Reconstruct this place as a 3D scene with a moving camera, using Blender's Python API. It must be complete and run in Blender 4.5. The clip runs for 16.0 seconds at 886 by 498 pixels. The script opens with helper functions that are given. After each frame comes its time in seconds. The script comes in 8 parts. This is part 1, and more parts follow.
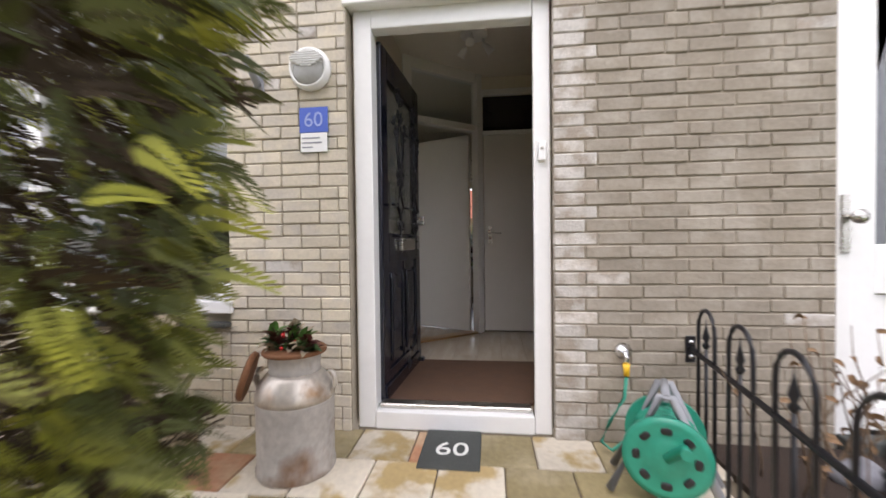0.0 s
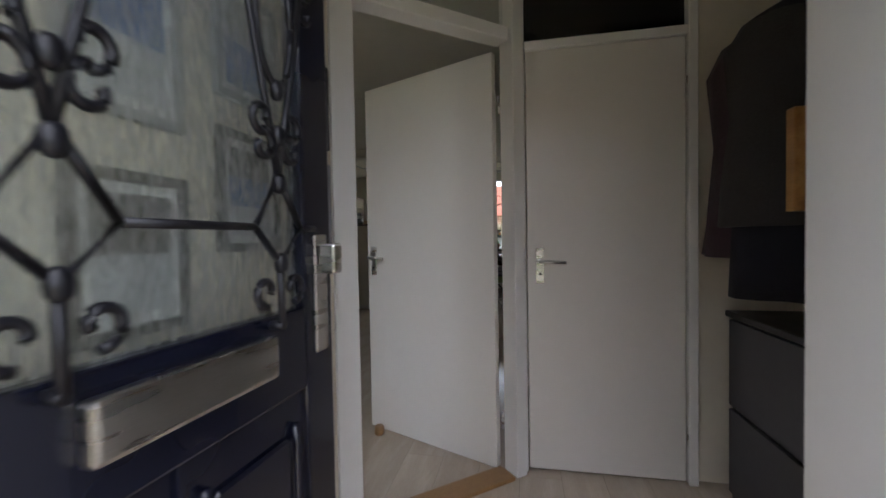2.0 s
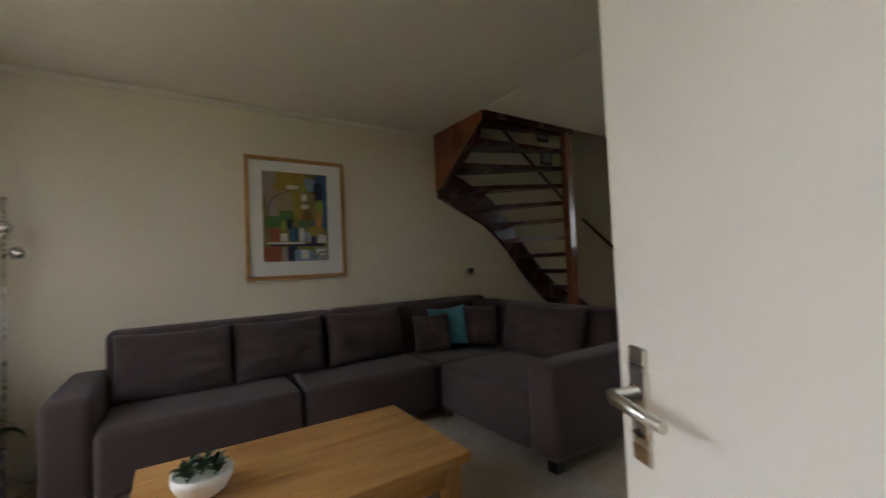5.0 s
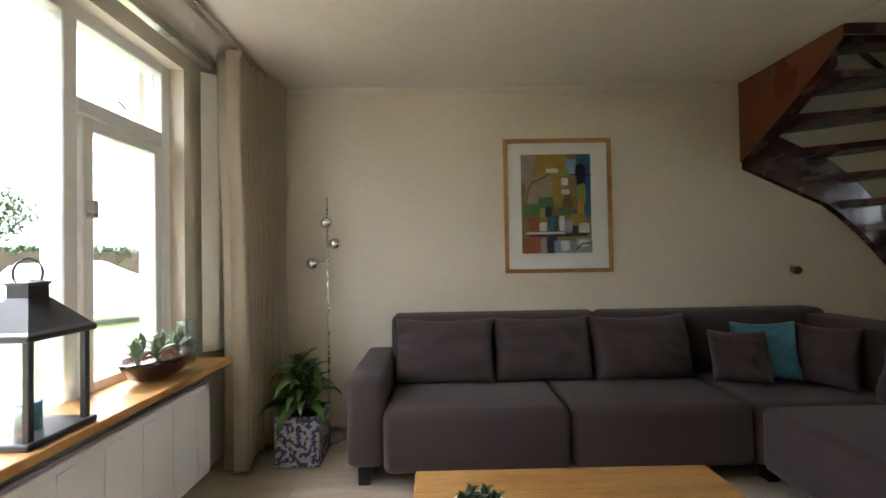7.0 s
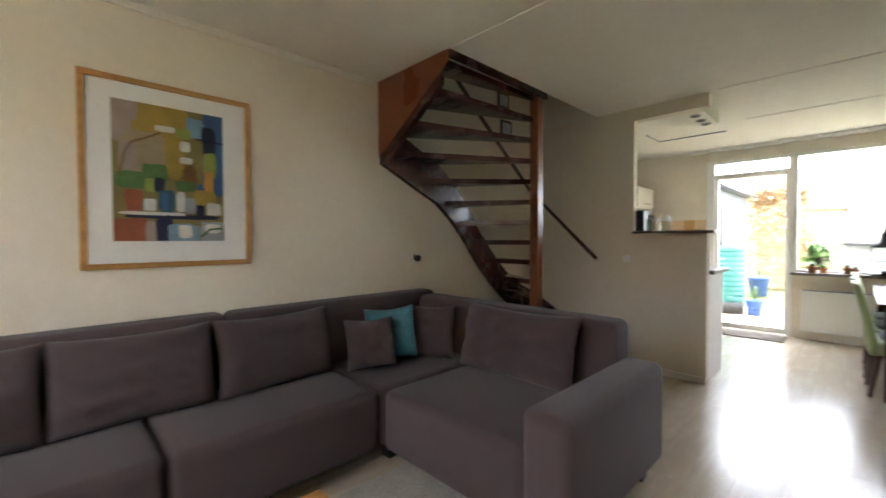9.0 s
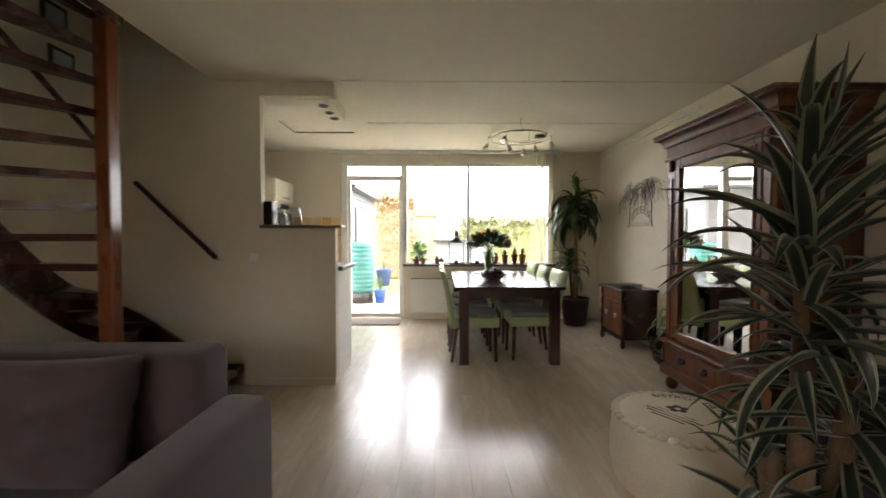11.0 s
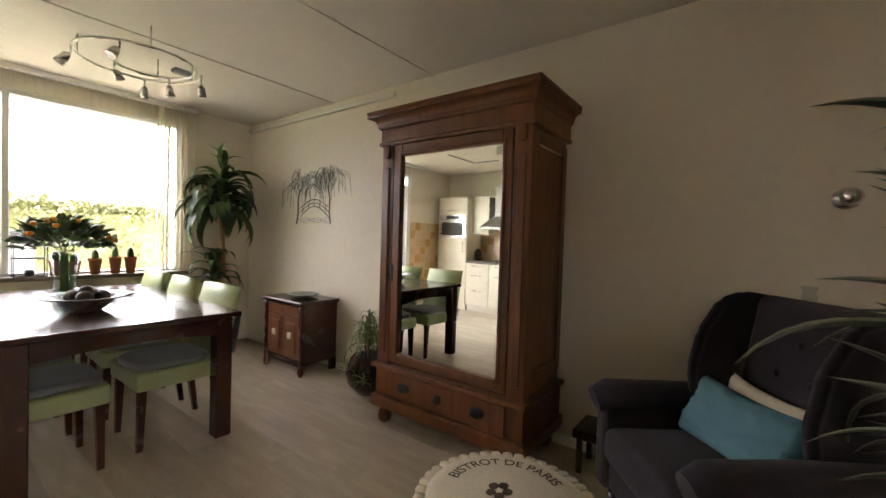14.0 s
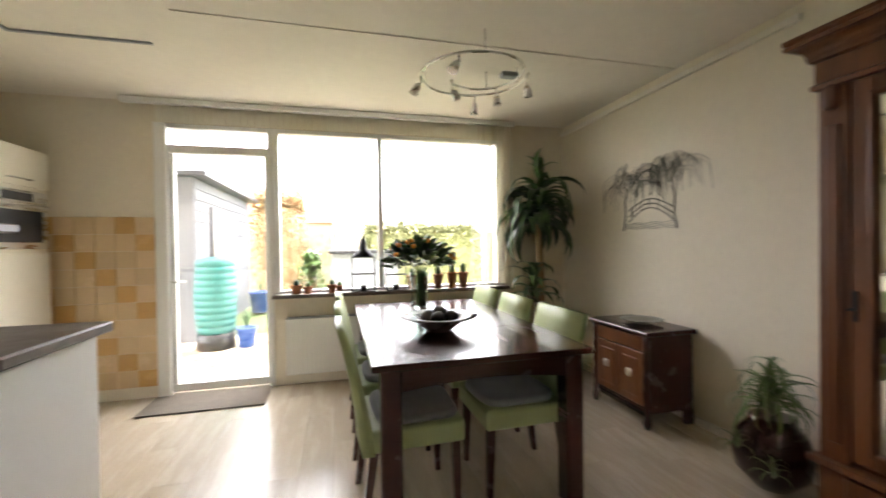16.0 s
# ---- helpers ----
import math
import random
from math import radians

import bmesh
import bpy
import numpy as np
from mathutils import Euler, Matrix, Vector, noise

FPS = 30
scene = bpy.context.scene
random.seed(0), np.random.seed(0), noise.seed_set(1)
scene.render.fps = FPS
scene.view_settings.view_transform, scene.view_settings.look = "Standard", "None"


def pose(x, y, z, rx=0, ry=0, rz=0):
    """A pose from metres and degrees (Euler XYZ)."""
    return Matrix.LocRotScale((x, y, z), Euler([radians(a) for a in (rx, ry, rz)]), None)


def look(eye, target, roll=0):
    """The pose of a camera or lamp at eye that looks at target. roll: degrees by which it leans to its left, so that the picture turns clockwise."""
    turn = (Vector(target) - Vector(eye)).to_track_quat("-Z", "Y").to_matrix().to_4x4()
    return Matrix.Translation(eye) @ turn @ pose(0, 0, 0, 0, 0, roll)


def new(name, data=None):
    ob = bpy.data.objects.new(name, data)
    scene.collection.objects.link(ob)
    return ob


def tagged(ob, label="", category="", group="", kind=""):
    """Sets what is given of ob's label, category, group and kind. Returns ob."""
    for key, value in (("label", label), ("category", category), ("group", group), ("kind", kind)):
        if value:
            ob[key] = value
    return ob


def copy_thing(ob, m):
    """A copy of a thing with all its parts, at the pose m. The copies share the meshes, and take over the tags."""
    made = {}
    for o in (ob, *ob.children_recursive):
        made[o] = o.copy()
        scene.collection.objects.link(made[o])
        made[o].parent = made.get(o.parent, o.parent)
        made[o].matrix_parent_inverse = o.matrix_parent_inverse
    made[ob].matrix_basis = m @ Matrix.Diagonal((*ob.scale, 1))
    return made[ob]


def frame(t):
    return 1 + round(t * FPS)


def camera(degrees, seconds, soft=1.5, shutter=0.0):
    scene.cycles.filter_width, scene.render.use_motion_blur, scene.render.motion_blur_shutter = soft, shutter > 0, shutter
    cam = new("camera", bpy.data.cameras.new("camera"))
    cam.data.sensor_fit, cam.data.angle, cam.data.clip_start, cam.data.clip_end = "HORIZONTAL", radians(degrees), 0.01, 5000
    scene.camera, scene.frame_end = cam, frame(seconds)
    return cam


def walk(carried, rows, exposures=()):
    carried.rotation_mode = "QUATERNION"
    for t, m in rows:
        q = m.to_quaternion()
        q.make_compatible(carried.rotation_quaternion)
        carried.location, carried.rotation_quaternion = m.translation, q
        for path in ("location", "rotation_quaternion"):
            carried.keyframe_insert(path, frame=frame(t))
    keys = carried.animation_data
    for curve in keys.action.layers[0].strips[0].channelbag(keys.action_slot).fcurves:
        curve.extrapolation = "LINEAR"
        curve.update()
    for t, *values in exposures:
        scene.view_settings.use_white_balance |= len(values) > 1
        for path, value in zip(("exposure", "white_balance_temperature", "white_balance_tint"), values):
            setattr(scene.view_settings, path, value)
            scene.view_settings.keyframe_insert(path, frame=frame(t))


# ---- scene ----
cam = camera(95.4, 16.0, shutter=0.3)
PATH = [
    (0, (0.095, -2.108, 0.94), (-0.138, -0.122, 0.901), -0.7),
    (0.5, (0.084, -1.391, 0.971), (-0.236, 0.583, 0.931), -0.8),
    (1, (0.0, -0.871, 1.029), (-0.321, 1.103, 0.971), -0.5),
    (1.5, (0.011, -0.375, 1.076), (-0.397, 1.583, 1.039), -0.8),
    (2, (0.004, 0.085, 1.138), (-0.374, 2.048, 1.086), -1.0),
    (2.5, (-0.077, 0.526, 1.134), (-0.241, 2.519, 1.136), -1.3),
    (3, (0.005, 0.95, 1.174), (-0.256, 2.933, 1.159), -2.0),
    (3.5, (-0.061, 1.231, 1.211), (-0.41, 3.2, 1.18), -2.6),
    (4, (-0.248, 1.494, 1.194), (-0.98, 3.355, 1.193), -2.9),
    (4.5, (-0.396, 1.689, 1.219), (-1.626, 3.265, 1.249), -2.9),
    (5, (-0.505, 1.794, 1.232), (-2.172, 2.897, 1.308), -2.5),
    (5.2, (-0.546, 1.77, 1.237), (-2.327, 2.675, 1.323), -2.1),
    (7.3, (-1.048, 1.745, 1.322), (-3.047, 1.756, 1.35), -1.0),
    (7.5, (-1.077, 1.79, 1.331), (-3.07, 1.952, 1.343), -1.2),
    (8, (-1.137, 1.933, 1.376), (-3.051, 2.51, 1.338), -0.8),
    (8.5, (-1.256, 2.005, 1.343), (-2.985, 3.01, 1.301), -0.6),
    (9, (-1.325, 2.154, 1.319), (-2.757, 3.548, 1.271), -0.2),
    (9.5, (-1.366, 2.264, 1.3), (-2.375, 3.99, 1.252), -0.0),
    (10, (-1.428, 2.441, 1.267), (-2.049, 4.341, 1.219), -0.2),
    (10.2, (-1.413, 2.515, 1.266), (-1.909, 4.452, 1.215), -0.4),
    (12.3, (-1.326, 3.473, 1.342), (-0.573, 5.325, 1.276), 1.6),
    (12.5, (-1.348, 3.551, 1.327), (-0.496, 5.36, 1.269), 1.5),
    (13, (-1.399, 3.784, 1.335), (-0.177, 5.367, 1.282), 1.9),
    (13.5, (-1.433, 3.966, 1.309), (0.026, 5.333, 1.254), 1.9),
    (14, (-1.403, 4.272, 1.3), (0.195, 5.473, 1.252), 1.8),
    (14.5, (-1.397, 4.472, 1.299), (0.241, 5.619, 1.243), 1.6),
    (15, (-1.434, 4.691, 1.311), (0.104, 5.969, 1.257), 0.9),
    (15.5, (-1.37, 4.924, 1.34), (-0.234, 6.569, 1.274), -0.5),
    (16, (-1.329, 5.098, 1.321), (-0.829, 7.034, 1.299), -0.8),
]
EXPOSURES = [(0, 1.1, 6250, 18), (0.5, 1.15, 5950, 14), (1, 1.3, 5800, 12), (1.5, 1.8, 5700, 12), (2, 2.15, 5750, 16), (3, 2.5, 5950, 13), (3.5, 2.8, 6000, 11), (4.5, 2.85, 6150, 12), (5.2, 3.35, 6100, 14), (7.3, 4.0, 6050, 14), (8, 4.3, 5900, 15), (9, 4.55, 6050, 16), (10, 4.45, 6450, 18), (12.5, 3.9, 6550, 20), (13.2, 4.0, 6600, 21), (14.5, 4.7, 6650, 21), (15, 4.7, 6650, 20), (16, 4.2, 6650, 18)]
walk(cam, [(t, look(e, g, r)) for t, e, g, r in PATH], EXPOSURES)

# ---- light ----
world = bpy.data.worlds.new("overcast_sky")
scene.world = world
world.use_nodes = True
wn = world.node_tree
sky = wn.nodes.new("ShaderNodeTexSky")
sky.sky_type = "NISHITA"
sky.sun_disc = False
sky.sun_elevation, sky.sun_rotation = radians(62), radians(200)
sky.air_density, sky.dust_density, sky.ozone_density = 1.0, 6.0, 1.0
wash = wn.nodes.new("ShaderNodeHueSaturation")
wash.inputs["Saturation"].default_value = 0.35
wn.links.new(sky.outputs[0], wash.inputs["Color"])
cloud = wn.nodes.new("ShaderNodeMix")
cloud.data_type = "RGBA"
cloud.inputs[0].default_value = 0.75
cloud.inputs[7].default_value = (6.9, 6.9, 6.95, 1)
wn.links.new(wash.outputs[0], cloud.inputs[6])
wn.links.new(cloud.outputs[2], wn.nodes["Background"].inputs[0])
wn.nodes["Background"].inputs[1].default_value = 0.15
sun_data = bpy.data.lights.new("sun", "SUN")
sun_data.energy, sun_data.angle, sun_data.color = 0.5, radians(40), (1.0, 0.96, 0.9)
sun = new("sun", sun_data)
sun.matrix_world = look((0, 0, 20), (math.sin(radians(200)) * -5, math.cos(radians(200)) * -5, 20 - 9.4))


# ---- materials ----
def material(name, base, rough=0.6, metal=0.0, vary=0.12, scale=8.0, bump=0.0, grain=None, tint=None, coat=0.0, per_piece=0.0, sheen=0.0, mask=(0.45, 0.65)):
    """Noise at two scales over a base colour; grain: stretch per axis for wood; tint: a second colour in stains."""
    m = bpy.data.materials.new(name)
    m.use_nodes = True
    nt = m.node_tree
    n, l = nt.nodes, nt.links
    b = n["Principled BSDF"]
    b.inputs["Roughness"].default_value, b.inputs["Metallic"].default_value = rough, metal
    b.inputs["Coat Weight"].default_value = coat
    b.inputs["Sheen Weight"].default_value = sheen
    tc = n.new("ShaderNodeTexCoord")
    mp = n.new("ShaderNodeMapping")
    l.new(tc.outputs["Object"], mp.inputs[0])
    if per_piece:
        oi = n.new("ShaderNodeObjectInfo")
        mul = n.new("ShaderNodeVectorMath")
        mul.operation = "SCALE"
        mul.inputs[0].default_value = (37, 53, 71)
        l.new(oi.outputs["Random"], mul.inputs["Scale"])
        l.new(mul.outputs[0], mp.inputs["Location"])
    if grain:
        mp.inputs["Scale"].default_value = grain
    fine = n.new("ShaderNodeTexNoise")
    fine.inputs["Scale"].default_value, fine.inputs["Detail"].default_value = scale * 6, 6
    big = n.new("ShaderNodeTexNoise")
    big.inputs["Scale"].default_value, big.inputs["Detail"].default_value = scale * 0.4, 4
    l.new(mp.outputs[0], fine.inputs[0])
    l.new(mp.outputs[0], big.inputs[0])
    add = n.new("ShaderNodeMath")
    add.operation = "ADD"
    l.new(fine.outputs[0], add.inputs[0])
    l.new(big.outputs[0], add.inputs[1])
    rng = n.new("ShaderNodeMapRange")
    rng.inputs[1].default_value, rng.inputs[2].default_value = 0.6, 1.4
    rng.inputs[3].default_value, rng.inputs[4].default_value = 1 - vary, 1 + vary
    l.new(add.outputs[0], rng.inputs[0])
    last = rng.outputs[0]
    if per_piece:
        pr = n.new("ShaderNodeMapRange")
        pr.inputs[3].default_value, pr.inputs[4].default_value = 1 - per_piece, 1 + per_piece
        l.new(oi.outputs["Random"], pr.inputs[0])
        mm = n.new("ShaderNodeMath")
        mm.operation = "MULTIPLY"
        l.new(last, mm.inputs[0])
        l.new(pr.outputs[0], mm.inputs[1])
        last = mm.outputs[0]
    sc = n.new("ShaderNodeVectorMath")
    sc.operation = "SCALE"
    sc.inputs[0].default_value = base
    if tint:
        mx = n.new("ShaderNodeMix")
        mx.data_type = "RGBA"
        st = n.new("ShaderNodeMapRange")
        st.inputs[1].default_value, st.inputs[2].default_value = mask
        sn = n.new("ShaderNodeTexNoise")
        sn.inputs["Scale"].default_value, sn.inputs["Detail"].default_value = scale * 0.7, 5
        l.new(mp.outputs[0], sn.inputs[0])
        l.new(sn.outputs[0], st.inputs[0])
        l.new(st.outputs[0], mx.inputs[0])
        mx.inputs[6].default_value, mx.inputs[7].default_value = (*base, 1), (*tint, 1)
        l.new(mx.outputs[2], sc.inputs[0])
    l.new(last, sc.inputs["Scale"])
    l.new(sc.outputs[0], b.inputs["Base Color"])
    rr = n.new("ShaderNodeMapRange")
    rr.inputs[1].default_value, rr.inputs[2].default_value = 0.3, 0.7
    rr.inputs[3].default_value, rr.inputs[4].default_value = max(0.02, rough - min(0.07, vary * 0.6)), min(1, rough + min(0.07, vary * 0.6))
    l.new(big.outputs[0], rr.inputs[0])
    l.new(rr.outputs[0], b.inputs["Roughness"])
    if bump:
        bp = n.new("ShaderNodeBump")
        bp.inputs["Strength"].default_value, bp.inputs["Distance"].default_value = min(1, bump), 0.004
        l.new(fine.outputs[0], bp.inputs["Height"])
        l.new(bp.outputs[0], b.inputs["Normal"])
    return m


def gloss_share(n, l, gloss):
    """How much a pane mirrors: little head-on, much at a slant, alike from both sides."""
    lw, pw, rg = n.new("ShaderNodeLayerWeight"), n.new("ShaderNodeMath"), n.new("ShaderNodeMapRange")
    lw.inputs[0].default_value = 0.5
    pw.operation = "POWER"
    pw.inputs[1].default_value = 3.6
    rg.inputs[3].default_value, rg.inputs[4].default_value = 0.045 * gloss, 0.95
    l.new(lw.outputs["Facing"], pw.inputs[0])
    l.new(pw.outputs[0], rg.inputs[0])
    return rg.outputs[0]


def glass(name, tint=(0.95, 0.97, 0.97), gloss=1.0, rough=0.0):
    m = bpy.data.materials.new(name)
    m.use_nodes = True
    n, l = m.node_tree.nodes, m.node_tree.links
    n.remove(n["Principled BSDF"])
    out = n["Material Output"]
    tr, gl = n.new("ShaderNodeBsdfTransparent"), n.new("ShaderNodeBsdfGlossy")
    mix, fr = n.new("ShaderNodeMixShader"), gloss_share(n, l, gloss)
    tr.inputs[0].default_value = (*tint, 1)
    gl.inputs["Roughness"].default_value = rough
    l.new(fr, mix.inputs[0])
    l.new(tr.outputs[0], mix.inputs[1])
    l.new(gl.outputs[0], mix.inputs[2])
    l.new(mix.outputs[0], out.inputs[0])
    return m


def frosted(name, tint, milk):
    """Rippled obscured glass: partly clear, partly milky, with a wavy gloss."""
    m = bpy.data.materials.new(name)
    m.use_nodes = True
    n, l = m.node_tree.nodes, m.node_tree.links
    n.remove(n["Principled BSDF"])
    tr, df2, gl = n.new("ShaderNodeBsdfTransparent"), n.new("ShaderNodeBsdfTranslucent"), n.new("ShaderNodeBsdfGlossy")
    m1, m2, fr = n.new("ShaderNodeMixShader"), n.new("ShaderNodeMixShader"), gloss_share(n, l, 1.0)
    tr.inputs[0].default_value = df2.inputs[0].default_value = (*tint, 1)
    gl.inputs["Roughness"].default_value = 0.15
    tc, mp, no, bp = n.new("ShaderNodeTexCoord"), n.new("ShaderNodeMapping"), n.new("ShaderNodeTexNoise"), n.new("ShaderNodeBump")
    mp.inputs["Scale"].default_value = (60, 60, 5)
    bp.inputs["Strength"].default_value, bp.inputs["Distance"].default_value = 0.8, 0.003
    rg = n.new("ShaderNodeMapRange")
    rg.inputs[3].default_value, rg.inputs[4].default_value = milk - 0.25, milk + 0.25
    l.new(tc.outputs["Object"], mp.inputs[0])
    l.new(mp.outputs[0], no.inputs[0])
    l.new(no.outputs[0], bp.inputs["Height"])
    l.new(no.outputs[0], rg.inputs[0])
    l.new(rg.outputs[0], m1.inputs[0])
    l.new(bp.outputs[0], gl.inputs["Normal"])
    l.new(tr.outputs[0], m1.inputs[1])
    l.new(df2.outputs[0], m1.inputs[2])
    l.new(fr, m2.inputs[0])
    l.new(m1.outputs[0], m2.inputs[1])
    l.new(gl.outputs[0], m2.inputs[2])
    l.new(m2.outputs[0], n["Material Output"].inputs[0])
    return m


WALL = material("wall_paint", (0.77, 0.705, 0.58), 0.8, vary=0.04, scale=3, bump=0.25)
CEIL = material("ceiling_paint", (0.78, 0.74, 0.66), 0.85, vary=0.04, scale=2, bump=0.4)
WHITE = material("white_gloss_paint", (0.8, 0.79, 0.75), 0.32, vary=0.012, scale=5, bump=0.03)
UPVC = material("white_frame_paint", (0.85, 0.85, 0.83), 0.3, vary=0.03, scale=4, bump=0.04)
DOORW = material("off_white_door_paint", (0.74, 0.71, 0.65), 0.38, vary=0.015, scale=3, bump=0.05)
PLANK = material("pale_oak_laminate", (0.5, 0.42, 0.325), 0.22, vary=0.07, scale=4, bump=0.04, grain=(6, 1.0, 1), tint=(0.55, 0.475, 0.38), per_piece=0.06)
BRICKY = material("buff_brick", (0.58, 0.52, 0.405), 0.85, vary=0.13, scale=9, bump=0.7, tint=(0.5, 0.455, 0.38), per_piece=0.12)
BRICKG = material("weathered_brown_grey_brick", (0.275, 0.238, 0.186), 0.85, vary=0.16, scale=7, bump=0.9, tint=(0.345, 0.307, 0.25), per_piece=0.09)
BRICKW = material("lime_streaked_brick", (0.54, 0.51, 0.465), 0.8, vary=0.2, scale=12, bump=0.9, tint=(0.36, 0.31, 0.25), per_piece=0.14, mask=(0.42, 0.58))
MORTAR = material("grey_mortar", (0.33, 0.285, 0.22), 0.95, vary=0.2, scale=20, bump=0.8)
TILEA = material("pale_concrete_paver", (0.62, 0.56, 0.45), 0.75, vary=0.16, scale=6, bump=0.5, tint=(0.42, 0.31, 0.14), per_piece=0.2, mask=(0.5, 0.6))
TILEB = material("mossy_brown_paver", (0.27, 0.22, 0.11), 0.8, vary=0.25, scale=6, bump=0.5, tint=(0.36, 0.3, 0.18), per_piece=0.2)
TILEC = material("terracotta_paver", (0.4, 0.2, 0.11), 0.8, vary=0.2, scale=6, bump=0.5, tint=(0.45, 0.32, 0.2), per_piece=0.15)
SAND = material("joint_sand", (0.16, 0.13, 0.09), 0.95, vary=0.3, scale=15, bump=0.6)
NAVY = material("dark_navy_gloss_paint", (0.006, 0.007, 0.016), 0.25, vary=0.2, scale=4, bump=0.08, coat=0.3)
IRON = material("black_wrought_iron", (0.006, 0.006, 0.009), 0.42, vary=0.2, scale=20, bump=0.2)
STEEL = material("brushed_steel", (0.62, 0.6, 0.56), 0.28, 1.0, vary=0.08, scale=12, grain=(1, 1, 8))
CHROME = material("chrome", (0.75, 0.75, 0.75), 0.12, 1.0, vary=0.04, scale=10)
MAT = material("brown_coir_mat", (0.11, 0.06, 0.035), 0.95, vary=0.3, scale=30, bump=1.0)
OAKTRIM = material("oak_threshold", (0.35, 0.2, 0.08), 0.4, vary=0.15, scale=6, grain=(3, 3, 0.5), bump=0.1)
MAHOG = material("dark_mahogany_stair_wood", (0.06, 0.016, 0.013), 0.25, vary=0.25, scale=5, grain=(1, 4, 4), bump=0.08, coat=0.2)
# Mahogany as lit from the front window; the light is in the colour.
MAHOG_LIT = material("orange_brown_stair_panel", (0.2, 0.055, 0.016), 0.3, vary=0.2, scale=5, grain=(1, 4, 0.6), bump=0.08, coat=0.2)
WALNUT = material("reddish_brown_antique_wood", (0.15, 0.05, 0.013), 0.38, vary=0.16, scale=6, grain=(5, 5, 0.45), bump=0.06, tint=(0.11, 0.034, 0.01), coat=0.06)
TABLEW = material("dark_stained_table_wood", (0.052, 0.019, 0.014), 0.22, vary=0.25, scale=5, grain=(5, 0.5, 5), bump=0.08, coat=0.3)
PINE = material("honey_oak_wood", (0.5, 0.27, 0.085), 0.38, vary=0.2, scale=5, grain=(5, 0.6, 5), bump=0.1, tint=(0.4, 0.19, 0.05))
SOFA = material("charcoal_brown_woven_fabric", (0.07, 0.047, 0.047), 0.95, vary=0.14, scale=40, bump=0.9, sheen=0.14)
ACHAIR = material("dark_aubergine_fabric", (0.017, 0.011, 0.014), 0.9, vary=0.15, scale=40, bump=0.8, sheen=0.05)
TEAL = material("turquoise_satin_fabric", (0.045, 0.2, 0.26), 0.45, vary=0.35, scale=12, bump=0.3, sheen=0.3)
SKYB = material("pale_blue_cushion_fabric", (0.075, 0.185, 0.215), 0.85, vary=0.1, scale=25, bump=0.5)
SAGE = material("pale_green_leatherette", (0.36, 0.42, 0.2), 0.45, vary=0.08, scale=18, bump=0.3)
PAD = material("grey_velvet_seat_pad", (0.2, 0.21, 0.2), 0.9, vary=0.2, scale=14, bump=0.6, sheen=0.5)
BLACK = material("black_plastic", (0.012, 0.012, 0.013), 0.4, vary=0.15, scale=14)
DARKGREY = material("dark_grey_laminate", (0.045, 0.045, 0.05), 0.35, vary=0.12, scale=8)
CANVAS = material("cream_cotton_canvas", (0.6, 0.52, 0.38), 0.9, vary=0.1, scale=14, bump=0.6)
INK = material("faded_brown_print", (0.07, 0.045, 0.03), 0.9, vary=0.3, scale=20)
CREAM = material("cream_kitchen_lacquer", (0.75, 0.7, 0.57), 0.35, vary=0.03, scale=4)
WORKTOP = material("grey_brown_worktop", (0.14, 0.115, 0.1), 0.35, vary=0.3, scale=25)
TILEP = material("peach_wall_tile", (0.68, 0.5, 0.3), 0.25, vary=0.06, scale=10, per_piece=0.06)
TILEO = material("ochre_wall_tile", (0.6, 0.36, 0.14), 0.25, vary=0.1, scale=10, per_piece=0.1)


def sheer(name, colour, share):
    """Thin cloth that lets part of the daylight through."""
    m = bpy.data.materials.new(name)
    m.use_nodes = True
    n, l = m.node_tree.nodes, m.node_tree.links
    n.remove(n["Principled BSDF"])
    a, b, mx = n.new("ShaderNodeBsdfDiffuse"), n.new("ShaderNodeBsdfTranslucent"), n.new("ShaderNodeMixShader")
    tc, no, rg, sc = n.new("ShaderNodeTexCoord"), n.new("ShaderNodeTexNoise"), n.new("ShaderNodeMapRange"), n.new("ShaderNodeVectorMath")
    no.inputs["Scale"].default_value = 45
    rg.inputs[3].default_value, rg.inputs[4].default_value = 0.93, 1.04
    sc.operation = "SCALE"
    sc.inputs[0].default_value = colour
    l.new(tc.outputs["Object"], no.inputs[0])
    l.new(no.outputs[0], rg.inputs[0])
    l.new(rg.outputs[0], sc.inputs["Scale"])
    l.new(sc.outputs[0], a.inputs[0])
    l.new(sc.outputs[0], b.inputs[0])
    mx.inputs[0].default_value = share
    l.new(a.outputs[0], mx.inputs[1])
    l.new(b.outputs[0], mx.inputs[2])
    l.new(mx.outputs[0], n["Material Output"].inputs[0])
    return m


BLIND = sheer("cream_blind_cloth", (0.85, 0.82, 0.72), 0.5)
CURTAIN = sheer("beige_linen_curtain", (0.78, 0.7, 0.57), 0.45)
LEAF = material("dark_green_leaf", (0.035, 0.075, 0.022), 0.38, vary=0.3, scale=9, tint=(0.06, 0.12, 0.03), per_piece=0.2)
LEAFE = material("pale_leaf_stripe", (0.17, 0.2, 0.09), 0.4, vary=0.2, scale=9)
LEAFB = material("bright_green_leaf", (0.07, 0.16, 0.03), 0.4, vary=0.3, scale=9, tint=(0.14, 0.22, 0.06), per_piece=0.2)
THUJA = material("thuja_foliage", (0.07, 0.082, 0.015), 0.6, vary=0.5, scale=3.2, tint=(0.38, 0.38, 0.04), mask=(0.43, 0.57))
THUJAD = material("brown_inner_foliage", (0.05, 0.032, 0.014), 0.8, vary=0.4, scale=9)
